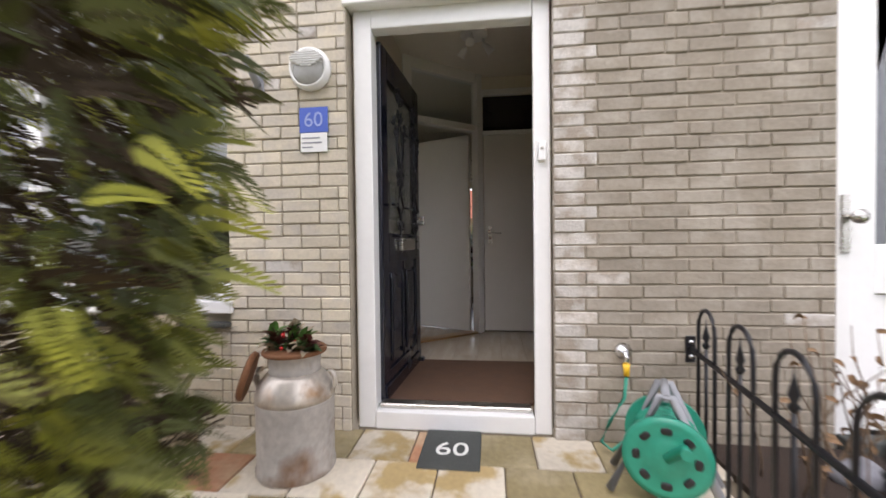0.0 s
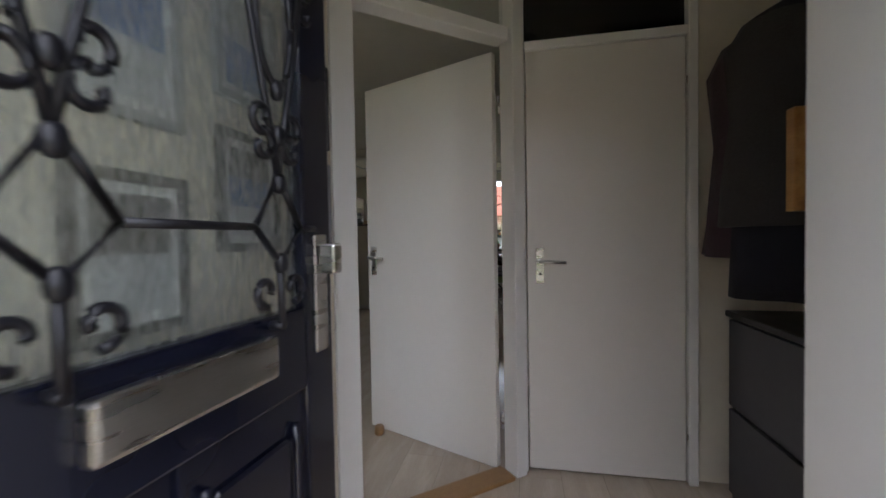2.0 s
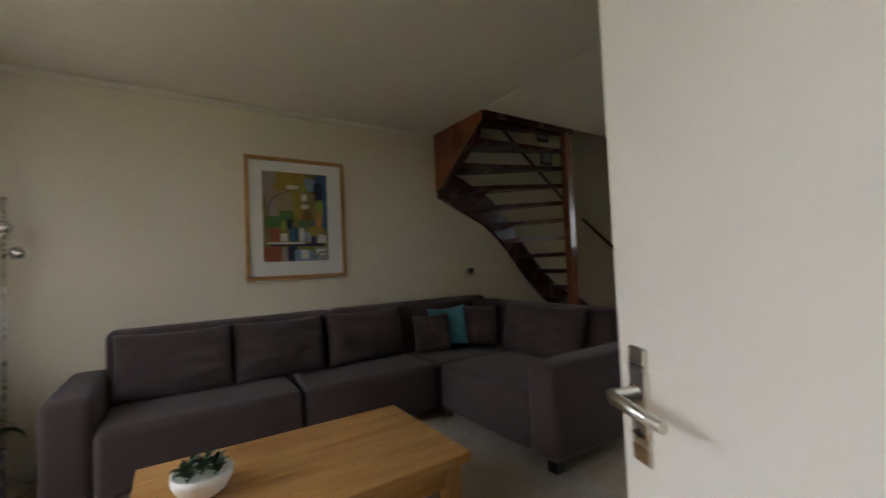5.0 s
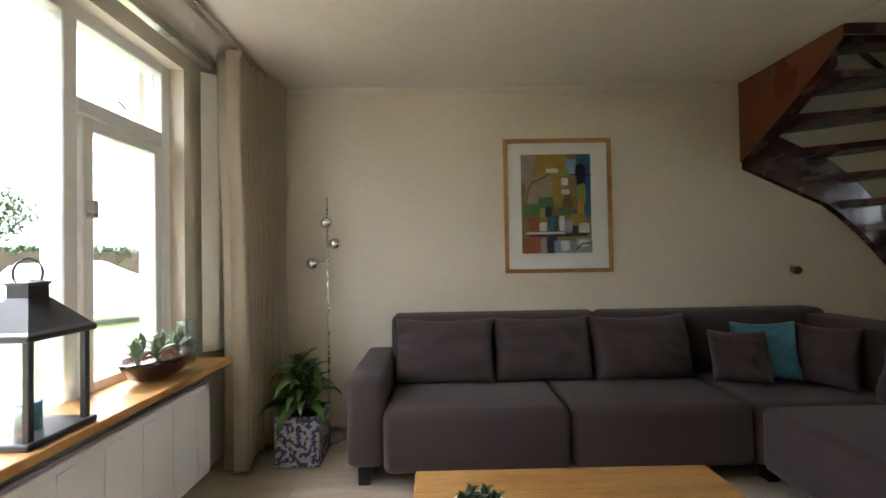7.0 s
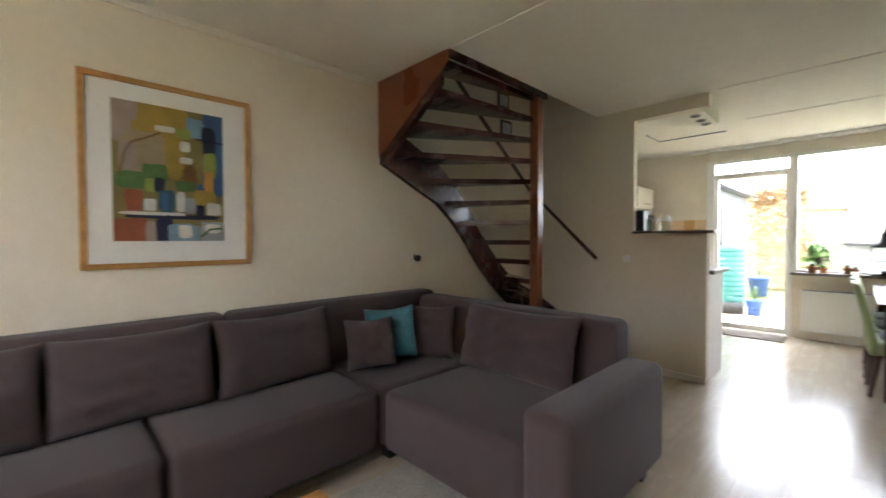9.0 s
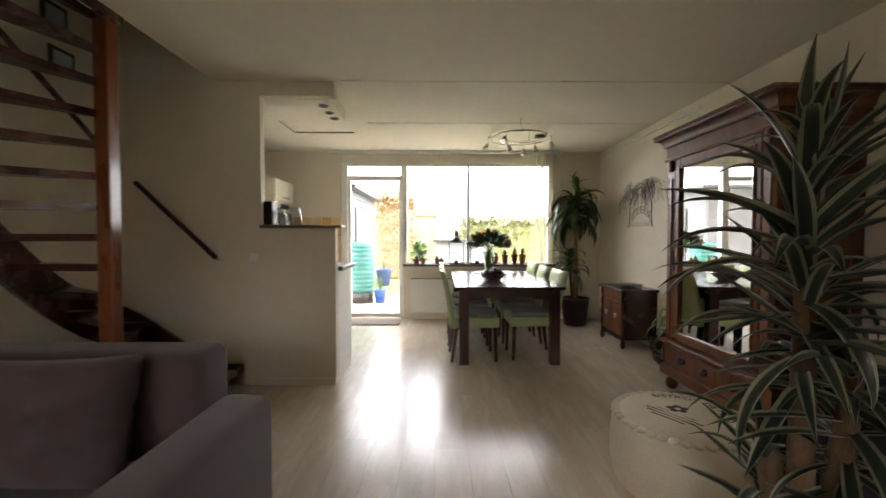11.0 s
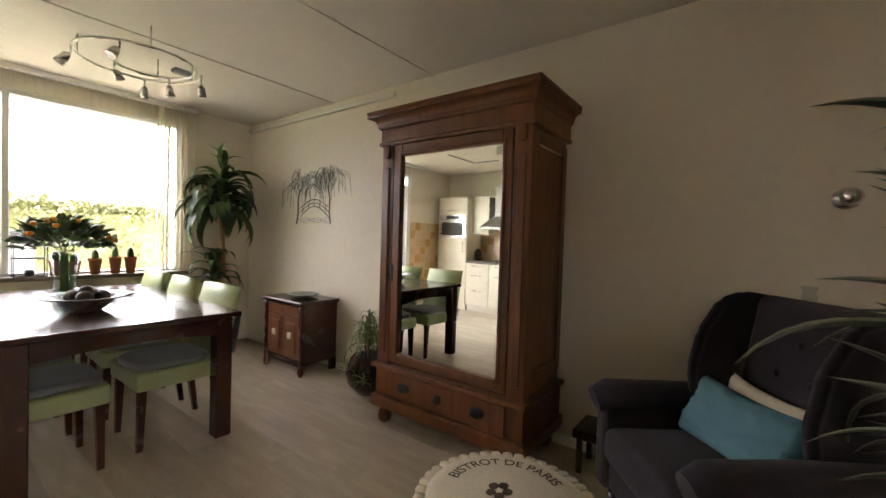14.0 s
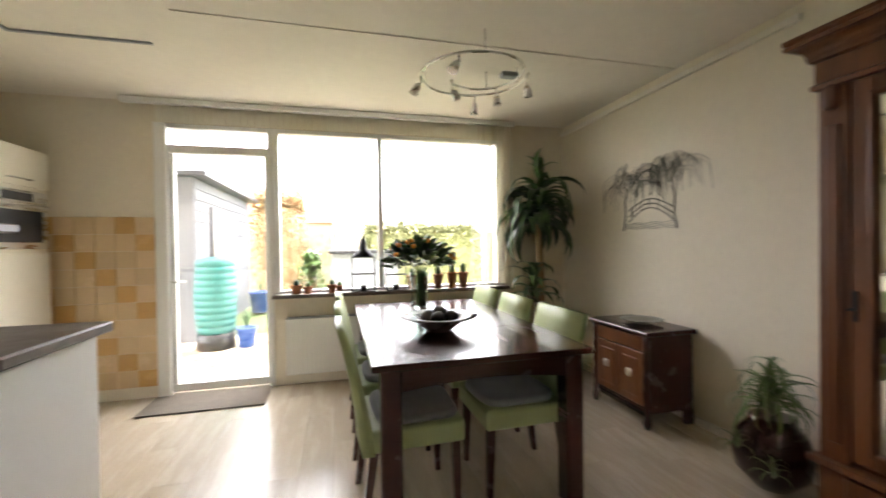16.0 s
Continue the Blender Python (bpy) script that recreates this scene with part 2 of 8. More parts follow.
BARK = material("brown_bark", (0.12, 0.07, 0.035), 0.9, vary=0.3, scale=20, bump=1.0, grain=(1, 1, 0.3))
SOIL = material("dark_garden_soil", (0.035, 0.022, 0.015), 0.95, vary=0.4, scale=20, bump=1.0)
TERRA = material("terracotta_pot", (0.42, 0.16, 0.07), 0.8, vary=0.15, scale=12, bump=0.2)
MAROON = material("glossy_oxblood_glaze", (0.03, 0.008, 0.006), 0.1, vary=0.3, scale=6, coat=0.5)
BLUEG = material("blue_glazed_pot", (0.03, 0.1, 0.4), 0.3, vary=0.15, scale=8)
TEALP = material("teal_plastic", (0.015, 0.15, 0.135), 0.4, vary=0.1, scale=8)
GREENP = material("green_plastic_reel", (0.02, 0.26, 0.17), 0.4, vary=0.12, scale=8)
GREYP = material("grey_plastic", (0.3, 0.31, 0.33), 0.5, vary=0.1, scale=8)
YELLOW = material("yellow_plastic", (0.75, 0.45, 0.02), 0.45, vary=0.08, scale=8)
ZINC = material("weathered_galvanised_milk_can", (0.44, 0.41, 0.37), 0.7, 0.12, vary=0.25, scale=5, bump=0.4, tint=(0.22, 0.13, 0.075), mask=(0.47, 0.62))
BRIGHTZ = material("worn_bright_metal", (0.6, 0.55, 0.48), 0.38, 0.55, vary=0.25, scale=7, tint=(0.3, 0.18, 0.09), mask=(0.55, 0.7))
RUST = material("rusted_steel", (0.2, 0.09, 0.04), 0.75, 0.3, vary=0.3, scale=12, bump=0.4)
RED = material("red_flower", (0.5, 0.02, 0.02), 0.6, vary=0.2, scale=10)
ORANGE = material("orange_flower", (0.7, 0.25, 0.02), 0.6, vary=0.2, scale=10)
BLUESIGN = material("blue_enamel", (0.1, 0.16, 0.55), 0.3, vary=0.04, scale=5)
PAPER = material("white_card", (0.8, 0.8, 0.78), 0.6, vary=0.03, scale=9)
STONE = material("dark_slate_slab", (0.06, 0.065, 0.06), 0.8, vary=0.3, scale=25, bump=0.6)
WHITEP = material("white_lettering_paint", (0.8, 0.8, 0.76), 0.6, vary=0.06, scale=20)
ADIRON = material("weathered_garden_wood", (0.34, 0.28, 0.19), 0.85, vary=0.25, scale=8, bump=0.5, tint=(0.22, 0.2, 0.12))
GRASS = material("lawn_green", (0.12, 0.16, 0.055), 0.9, vary=0.4, scale=12, bump=0.8)
ASPHALT = material("asphalt", (0.05, 0.05, 0.052), 0.9, vary=0.25, scale=30, bump=0.6)
SIDING = material("grey_shed_siding", (0.17, 0.17, 0.185), 0.8, vary=0.15, scale=6, grain=(1, 1, 4), bump=0.3)
ROOF = material("red_roof_tile", (0.3, 0.1, 0.06), 0.85, vary=0.2, scale=4, bump=0.4)
HOUSEB = material("red_brown_house_brick", (0.3, 0.17, 0.11), 0.9, vary=0.2, scale=10, bump=0.5)
CARW = material("white_car_paint", (0.75, 0.76, 0.78), 0.2, vary=0.02, scale=2, coat=0.6)
GLASS = glass("window_glass", gloss=1.8)
FRONTGLASS = glass("front_double_glazing", gloss=2.6)
HOODST = material("matt_stainless_hood", (0.34, 0.33, 0.31), 0.5, 0.9, vary=0.08, scale=12)
DARKGLASS = glass("dark_tinted_glass", (0.1, 0.09, 0.14), 1.1)
CLEAR = glass("clear_vase_glass", (0.85, 0.9, 0.88), 1.05)
FROST = frosted("rippled_frosted_glass", (0.93, 0.95, 0.94), 0.25)
MIRROR = bpy.data.materials.new("mirror_silver")
MIRROR.use_nodes = True
mb = MIRROR.node_tree.nodes["Principled BSDF"]
mb.inputs["Base Color"].default_value, mb.inputs["Metallic"].default_value, mb.inputs["Roughness"].default_value = (0.86, 0.87, 0.84, 1), 1.0, 0.015
LAMPGLASS = material("grey_lamp_glass", (0.35, 0.35, 0.33), 0.3, vary=0.1, scale=10)


# ---- mesh tools ----
def B():
    return bmesh.new()


def box(bm, x0, y0, z0, x1, y1, z1, bevel=0.0, seg=1, m=None):
    mat4 = Matrix.Translation(((x0 + x1) / 2, (y0 + y1) / 2, (z0 + z1) / 2)) @ Matrix.Diagonal((abs(x1 - x0), abs(y1 - y0), abs(z1 - z0), 1))
    vs = bmesh.ops.create_cube(bm, size=1, matrix=(m @ mat4 if m else mat4))["verts"]
    if bevel:
        es = list({e for v in vs for e in v.link_edges})
        bmesh.ops.bevel(bm, geom=es, offset=bevel, segments=seg, affect="EDGES", profile=0.5)
    return bm


def frame_of(d):
    d = d.normalized()
    a = Vector((0, 0, 1)) if abs(d.z) < 0.9 else Vector((1, 0, 0))
    u = d.cross(a).normalized()
    return u, d.cross(u).normalized()


def tube(bm, pts, r, seg=8, close=False):
    """A round bar through points; r: one radius or one a point."""
    pts = [Vector(p) for p in pts]
    rs = r if isinstance(r, (list, tuple)) else [r] * len(pts)
    rings = []
    for i, p in enumerate(pts):
        d = (pts[min(i + 1, len(pts) - 1)] - pts[max(i - 1, 0)])
        if close:
            d = pts[(i + 1) % len(pts)] - pts[i - 1]
        u, v = frame_of(d)
        rings.append([bm.verts.new(p + rs[i] * (math.cos(k * math.tau / seg) * u + math.sin(k * math.tau / seg) * v)) for k in range(seg)])
    pairs = list(zip(rings, rings[1:])) + ([(rings[-1], rings[0])] if close else [])
    for a, c in pairs:
        for k in range(seg):
            f = bm.faces.new((a[k], a[(k + 1) % seg], c[(k + 1) % seg], c[k]))
            f.smooth = True
    if not close:
        bm.faces.new(rings[0][::-1])
        bm.faces.new(rings[-1])
    return bm


def lathe(bm, profile, at=(0, 0, 0), seg=24, axis=None):
    """Turns (radius, height) pairs round the z axis at a place; axis: a matrix to lay it over."""
    rings = []
    for r, z in profile:
        ring = []
        for k in range(seg):
            a = k * math.tau / seg
            p = Vector((max(r, 1e-4) * math.cos(a), max(r, 1e-4) * math.sin(a), z))
            if axis:
                p = axis @ p
            ring.append(bm.verts.new(p + Vector(at)))
        rings.append(ring)
    for a, c in zip(rings, rings[1:]):
        for k in range(seg):
            f = bm.faces.new((a[k], a[(k + 1) % seg], c[(k + 1) % seg], c[k]))
            f.smooth = True
    bm.faces.new(rings[0][::-1])
    bm.faces.new(rings[-1])
    return bm


def soft(bm, cx, cy, cz, sx, sy, sz, e=0.35, m=None, nu=20, nv=14, crumple=0.0, seed=0.0):
    """A stuffed, rounded block: a superellipsoid of half sizes sx, sy, sz."""
    def pw(c):
        return math.copysign(abs(c) ** e, c)
    rows = []
    for j in range(nv + 1):
        b = -math.pi / 2 + math.pi * j / nv
        row = []
        for i in range(nu):
            a = math.tau * i / nu
            p = Vector((pw(math.cos(b)) * pw(math.cos(a)) * sx, pw(math.cos(b)) * pw(math.sin(a)) * sy, pw(math.sin(b)) * sz))
            if crumple:
                p += crumple * noise.noise_vector(p * 7 + Vector((seed, seed, seed)))
            if m:
                p = m @ p
            row.append(bm.verts.new(p + Vector((cx, cy, cz))))
        rows.append(row)
    for a, c in zip(rows, rows[1:]):
        for i in range(nu):
            f = bm.faces.new((a[i], a[(i + 1) % nu], c[(i + 1) % nu], c[i]))
            f.smooth = True
    return bm


def quad(bm, *ps):
    return bm.faces.new([bm.verts.new(p) for p in ps])


def prism(bm, poly, z0, z1):
    """A flat polygon (x, y) raised from z0 to z1."""
    lo = [bm.verts.new((x, y, z0)) for x, y in poly]
    hi = [bm.verts.new((x, y, z1)) for x, y in poly]
    bm.faces.new(lo[::-1])
    bm.faces.new(hi)
    n = len(poly)
    for i in range(n):
        bm.faces.new((lo[i], lo[(i + 1) % n], hi[(i + 1) % n], hi[i]))
    return bm


def mesh_of(name, bm, *mats):
    bmesh.ops.recalc_face_normals(bm, faces=bm.faces[:])
    me = bpy.data.meshes.new(name)
    bm.to_mesh(me)
    bm.free()
    for m in mats:
        me.materials.append(m)
    return me


def part(name, bm, mats, parent=None, label="", m=None):
    mats = mats if isinstance(mats, (list, tuple)) else (mats,)
    ob = new(name, mesh_of(name, bm, *mats))
    if parent:
        ob.parent = parent
    if m:
        ob.matrix_basis = m
    return tagged(ob, label)


def piece(name, me, parent, m=None):
    ob = new(name, me)
    ob.parent = parent
    if m:
        ob.matrix_basis = m
    return ob


def thing(name, label, category, group="", at=(0, 0, 0), rz=0):
    ob = new(name)
    ob.empty_display_size = 0.1
    ob.matrix_basis = pose(*at, 0, 0, rz)
    return tagged(ob, label, category, group)


def structure(name, bm, mats, label="", category=""):
    ob = part(name, bm, mats)
    return tagged(ob, label, category, kind="structure")


def text_bm(body, size, depth=0.001):
    """The built-in font's letters as a mesh, centred, standing in the xy plane."""
    cu = bpy.data.curves.new("lettering", "FONT")
    cu.body, cu.size, cu.extrude, cu.align_x, cu.align_y = body, size, depth, "CENTER", "CENTER"
    ob = bpy.data.objects.new("lettering", cu)
    me = bpy.data.meshes.new_from_object(ob)
    bm = B()
    bm.from_mesh(me)
    bpy.data.objects.remove(ob)
    bpy.data.meshes.remove(me)
    return bm


def strap_leaf(length, width, droop, seg=7, rise=1.0, fold=0.25, stripe=False):
    """One arching strap leaf along +x from the origin; stripe gives paler margins (second material)."""
    bm = B()
    rows = []
    x = z = 0.0
    ang = rise
    for i in range(seg + 1):
        s = i / seg
        w = width * (0.35 + 0.65 * math.sin(math.pi * min(1, 0.18 + 0.62 * s))) * (1 - s ** 4)
        w = max(w, 0.002)
        cols = (-1, -0.62, 0, 0.62, 1) if stripe else (-1, 0, 1)
        rows.append([bm.verts.new((x, w * 0.5 * c, z + abs(c) * w * fold)) for c in cols])
        ang -= droop / seg * (0.5 + s)
        x += length / seg * math.cos(ang)
        z += length / seg * math.sin(ang)
    for a, c in zip(rows, rows[1:]):
        for k in range(len(a) - 1):
            f = bm.faces.new((a[k], a[k + 1], c[k + 1], c[k]))
            f.smooth = True
            f.material_index = 1 if stripe and k in (0, len(a) - 2) else 0
    return bm


def rosette(parent, meshes, base, count, z0, z1, tilt=(0, 40), size=(0.7, 1.0), rnd=None, name="leaf", stray=9):
    """Leaves set in a spiral round an upright stem, the lower ones hanging further down."""
    rnd = rnd or random.Random(3)
    for i in range(count):
        s = i / max(1, count - 1)
        az = i * 137.5 + rnd.uniform(-14, 14)
        up = tilt[0] + (tilt[1] - tilt[0]) * s + rnd.uniform(-stray, stray)
        k = rnd.uniform(*size)
        m = pose(base[0], base[1], base[2] + z0 + (z1 - z0) * s, 0, 0, az) @ pose(0, 0, 0, rnd.uniform(-14, 14), -up, 0) @ Matrix.Scale(k, 4)
        piece(name, meshes[i % len(meshes)], parent, m)


def wall(name, x0, y0, z0, x1, y1, z1, mats=None, label="", holes=()):
    bm = B()
    box(bm, x0, y0, z0, x1, y1, z1)
    return structure(name, bm, mats or WALL, label, "wall")


# ---- the house ----
L, R, F, REAR, H = -4.11, 1.15, 0.28, 9.2, 2.62
GZ = -0.09

wall("wall_west", L - 0.2, 0.1, 0, L, REAR + 0.2, H, label="cream painted plaster party wall")
wall("wall_east", R, 0.1, 0, R + 0.2, REAR + 0.2, H, label="cream painted plaster party wall")
wall("wall_front_pier", -1.36, 0.1, -0.1, -0.64, F, H, label="cream plastered pier beside the entrance")
wall("wall_front_apron", L, 0.1, -0.1, -1.36, F, 0.6, label="cream plastered wall under the front window")
wall("wall_front_corner", L, 0.1, 0.6, -3.34, F, H, label="cream plastered corner beside the front window")
wall("wall_front_lintel", -3.34, 0.1, 2.42, -1.36, F, H, label="plastered lintel over the front window")
wall("wall_front_hall", 0.41, 0.1, -0.1, R, F, H, label="plastered wall beside the front door")
wall("wall_front_head", -0.64, 0.1, 2.2, 0.41, F, H, label="plastered wall over the front door")
wall("wall_hall_west", -0.745, F, 0, -0.675, 1.5, H, label="white plaster hall wall hung with photographs")
wall("wall_hall_far", -0.06, 2.1, 2.46, R, 2.2, H, label="white plaster over the toilet door")
wall("wall_hall_far_side", 0.78, 2.1, 0, R, 2.2, 2.46, label="white plaster beside the toilet door")
wall("wall_toilet_west", -0.06, 2.2, 0, 0.02, 3.3, H, label="cream plaster wall of the toilet")
wall("wall_toilet_rear", 0.02, 3.2, 0, R, 3.3, H, label="cream plaster wall of the toilet")
wall("wall_rear_kitchen", L, REAR, 0, -2.9, REAR + 0.2, H, label="cream plaster rear wall in the kitchen")
wall("wall_rear_apron", -1.93, REAR, 0, 0.4, REAR + 0.2, 0.84, label="cream plaster wall under the rear window")
wall("wall_rear_corner", 0.4, REAR, 0, R, REAR + 0.2, H, label="cream plaster corner beside the rear window")
wall("wall_rear_lintel", -2.9, REAR, 2.44, 0.4, REAR + 0.2, H, label="plaster lintel over the garden window")
wall("wall_kitchen_partition", L, 6.37, 0, -2.9, 6.45, H, label="white painted partition between stairs and kitchen")
wall("wall_kitchen_bar", -2.9, 6.37, 0, -2.26, 6.45, 1.37, label="white painted half wall under the serving hatch")
wall("wall_kitchen_header", -2.9, 6.37, 2.5, -2.26, 6.45, H, label="white painted header over the serving hatch")

bm = B()
for x0, y0, x1, y1 in ((L - 0.2, 0.1, R + 0.2, 4.2), (-3.285, 4.2, R + 0.2, 6.37), (L - 0.2, 6.37, R + 0.2, REAR + 0.2)):
    box(bm, x0, y0, H, x1, y1, H + 0.2)
structure("ceiling", bm, CEIL, "off-white textured plaster ceiling with a stair opening", "ceiling")
bm = B()
box(bm, L - 0.2, 4.0, H + 1.6, -2.2, 6.9, H + 1.7)
box(bm, L - 0.2, 4.1, H, L, 6.5, H + 1.6)
box(bm, L, 6.37, H + 0.2, -2.2, 6.5, H + 1.6)
box(bm, L, 4.05, H + 0.2, -2.2, 4.15, H + 1.6)
box(bm, -2.3, 4.15, H + 0.2, -2.2, 6.37, H + 1.6)
structure("wall_landing", bm, WALL, "cream walls of the landing over the stairs", "wall")
for y in (4.12, 6.34, 7.6):
    bm = B()
    box(bm, -3.27 if y < 6 else -2.2, y, H - 0.006, R, y + 0.035, H)
    structure("trim_ceiling_joint", bm, CEIL, "thin plaster joint strip on the ceiling", "trim")
bm = B()
box(bm, R - 0.03, 6.75, 2.52, R, REAR, 2.56, 0.004)
box(bm, L, 0.6, 2.575, L + 0.02, 4.1, H, 0.004)
structure("trim_cornice", bm, CEIL, "narrow white cable cover along the wall top", "trim")
for x0, y0, x1, y1 in ((R - 0.015, 3.3, R, REAR), (L, F, L + 0.015, 6.37), (-2.9, 6.355, -2.26, 6.37), (0.14, REAR - 0.015, R, REAR)):
    bm = B()
    box(bm, x0, y0, 0, x1, y1, 0.06, 0.003)
    structure("baseboard", bm, CEIL, "low painted skirting board", "baseboard")

# roof over the upper floor and the closing outer shell
bm = B()
box(bm, -9.5, 0.12, H + 1.9, 6.5, REAR + 0.2, H + 4.4)
structure("wall_upper_storey", bm, HOUSEB, "brick upper storey of the terrace", "wall")

# entrance: frame, sill, door
df = tagged(thing("door_frame", "white painted wooden front door frame", "door frame"), kind="structure")
for n, a in (("jamb", (-0.64, 0.05, GZ, -0.54, 0.17, 2.2)), ("jamb", (0.323, 0.05, GZ, 0.41, 0.088, 2.2)), ("rebate", (0.362, 0.088, GZ, 0.41, 0.17, 2.2)), ("head", (-0.54, 0.05, 2.1, 0.32, 0.14, 2.2)), ("sill", (-0.54, 0.04, GZ, 0.32, 0.17, 0.005))):
    bm = B()
    box(bm, *a, 0.006, 2)
    part(n, bm, UPVC, df)
bm = B()
box(bm, -0.68, -0.02, 2.2, 0.45, 0.17, 2.27, 0.008)
part("drip_board", bm, UPVC, df)
bm = B()
box(bm, -0.53, 0.085, 0.005, 0.31, 0.16, 0.03, 0.004)
part("threshold_strip", bm, STEEL, df, "aluminium threshold strip")
for z in (0.25, 1.12, 1.85):
    bm = B()
    tube(bm, [(-0.545, 0.18, z - 0.05), (-0.545, 0.18, z + 0.05)], 0.009, 8)
    box(bm, -0.545, 0.172, z - 0.05, -0.52, 0.182, z + 0.05, 0.002)
    part("hinge", bm, STEEL, df, "steel hinge")

bell = thing("doorbell", "small white plastic doorbell on the door frame", "doorbell")
bm = B()
box(bm, 0.345, 0.022, 1.35, 0.385, 0.05, 1.45, 0.006, 2)
part("housing", bm, UPVC, bell)
bm = B()
lathe(bm, [(0.008, 0), (0.008, 0.006), (0.005, 0.008)], (0.365, 0.022, 1.415), 12, pose(0, 0, 0, 90))
part("button", bm, STEEL, bell)

# front door leaf, ajar: local x runs from the hinge along the leaf, -y is the outer face
fdoor = tagged(thing("door_1", "dark navy front door, open, with wrought-iron grille", "door", at=(-0.535, 0.15, 0.012), rz=86), kind="structure")
W = 0.86
for a in ((0, -0.02, 0, 0.11, 0.025, 2.07), (W - 0.11, -0.02, 0, W, 0.025, 2.07), (0.11, -0.02, 0, W - 0.11, 0.025, 0.16), (0.11, -0.02, 0.8, W - 0.11, 0.025, 0.98), (0.11, -0.02, 1.9, W - 0.11, 0.025, 2.07)):
    bm = B()
    box(bm, *a, 0.006, 2)
    part("rail" if a[3] - a[0] > 0.2 else "stile", bm, NAVY, fdoor)
for x0 in (0.12, 0.445):
    bm = B()
    box(bm, x0 - 0.01, -0.008, 0.15, x0 + 0.305, 0.012, 0.81)
    box(bm, x0 + 0.05, -0.018, 0.24, x0 + 0.245, -0.006, 0.72, 0.008)
    part("panel", bm, NAVY, fdoor)
    for q in (x0 + 0.03, x0 + 0.262):
        bm = B()
        tube(bm, [(q, -0.014, 0.2), (q, -0.02, 0.24), (q, -0.02, 0.7), (q, -0.014, 0.74)], 0.009, 6)
        part("moulding", bm, NAVY, fdoor)
bm = B()
box(bm, 0.43, -0.016, 0.16, 0.445, 0.02, 0.8)
part("mullion", bm, NAVY, fdoor)
bm = B()
box(bm, 0.1, 0.004, 0.97, W - 0.1, 0.012, 1.91)
part("pane", bm, FROST, fdoor, "rippled obscured glass pane")
bm = B()
box(bm, 0.02, -0.03, 0.0, W - 0.02, -0.018, 0.09, 0.01, 2)
box(bm, W - 0.06, -0.055, 0.0, W, -0.018, 0.03, 0.008)
part("weather_bar", bm, NAVY, fdoor)
bm = B()
box(bm, 0.3, -0.05, 0.87, 0.62, -0.02, 0.95, 0.008, 2)
part("letter_plate", bm, STEEL, fdoor, "brushed steel letter plate")
bm = B()
box(bm, 0.78, -0.028, 0.87, 0.83, -0.02, 1.14, 0.003)
part("lock_plate", bm, STEEL, fdoor, "brushed steel lock plate")
bm = B()
box(bm, 0.785, -0.075, 1.05, 0.82, -0.03, 1.12, 0.008, 2)
part("knob", bm, STEEL, fdoor, "steel pull handle")
bm = B()
box(bm, W, -0.012, 0.85, W + 0.004, 0.016, 1.25)
part("lock_edge", bm, STEEL, fdoor)


def scroll(cx, cz, r, turn, flip=1, n=14):
    return [(cx + flip * r * (1 - 0.62 * i / n) * math.cos(turn + i / n * 5.2), -0.045, cz + r * (1 - 0.62 * i / n) * math.sin(turn + i / n * 5.2)) for i in range(n + 1)]


GY0 = -0.045
GXS = (0.275, 0.635)
grille = []
for gx in GXS:
    grille += [[(gx, GY0, 0.96), (gx, GY0, 1.085)], [(gx, GY0, 1.78), (gx, GY0, 1.9)]]
    for sd in (-1, 1):
        grille.append([(gx, GY0, 1.085), (gx + sd * 0.066, GY0, 1.152), (gx, GY0, 1.25)])
        grille.append([(gx, GY0, 1.25), (gx + sd * 0.03, GY0, 1.38), (gx + sd * 0.062, GY0, 1.52), (gx + sd * 0.085, GY0, 1.64)])
    grille.append([(gx + 0.05 * math.cos(k * math.tau / 22), GY0, 1.545 + 0.125 * math.sin(k * math.tau / 22)) for k in range(23)])
    for cz, turn in ((1.035, -1.6), (1.3, 1.6), (1.352, -1.6), (1.72, 1.6), (1.83, -1.6)):
        for fl in (-1, 1):
            grille.append(scroll(gx + fl * 0.04, cz, 0.03, turn, fl))
    for fl in (-1, 1):
        grille.append(scroll(gx + fl * 0.1, 1.6, 0.026, 1.6, fl))
        grille.append(scroll(gx + fl * 0.1, 1.675, 0.026, -1.6, fl))
for z, spans in ((1.152, ((0.11, 0.209), (0.341, 0.569), (0.701, 0.75))), (1.64, ((0.11, 0.19), (0.36, 0.55), (0.72, 0.75)))):
    grille += [[(a, GY0, z), (c, GY0, z)] for a, c in spans]
for pts in grille:
    bm = B()
    tube(bm, pts, 0.0075, 6)
    part("grille_bar", bm, IRON, fdoor)
for gx in GXS:
    for z in (1.085, 1.235, 1.325, 1.41, 1.69):
        bm = B()
        soft(bm, gx, GY0 - 0.002, z, 0.014, 0.012, 0.02, 0.8, nu=10, nv=6)
        part("collar", bm, IRON, fdoor)
    for z in (0.965, 1.895):
        bm = B()
        tube(bm, [(gx, -0.015, z), (gx, -0.05, z)], 0.009, 6)
        part("bolt", bm, IRON, fdoor)

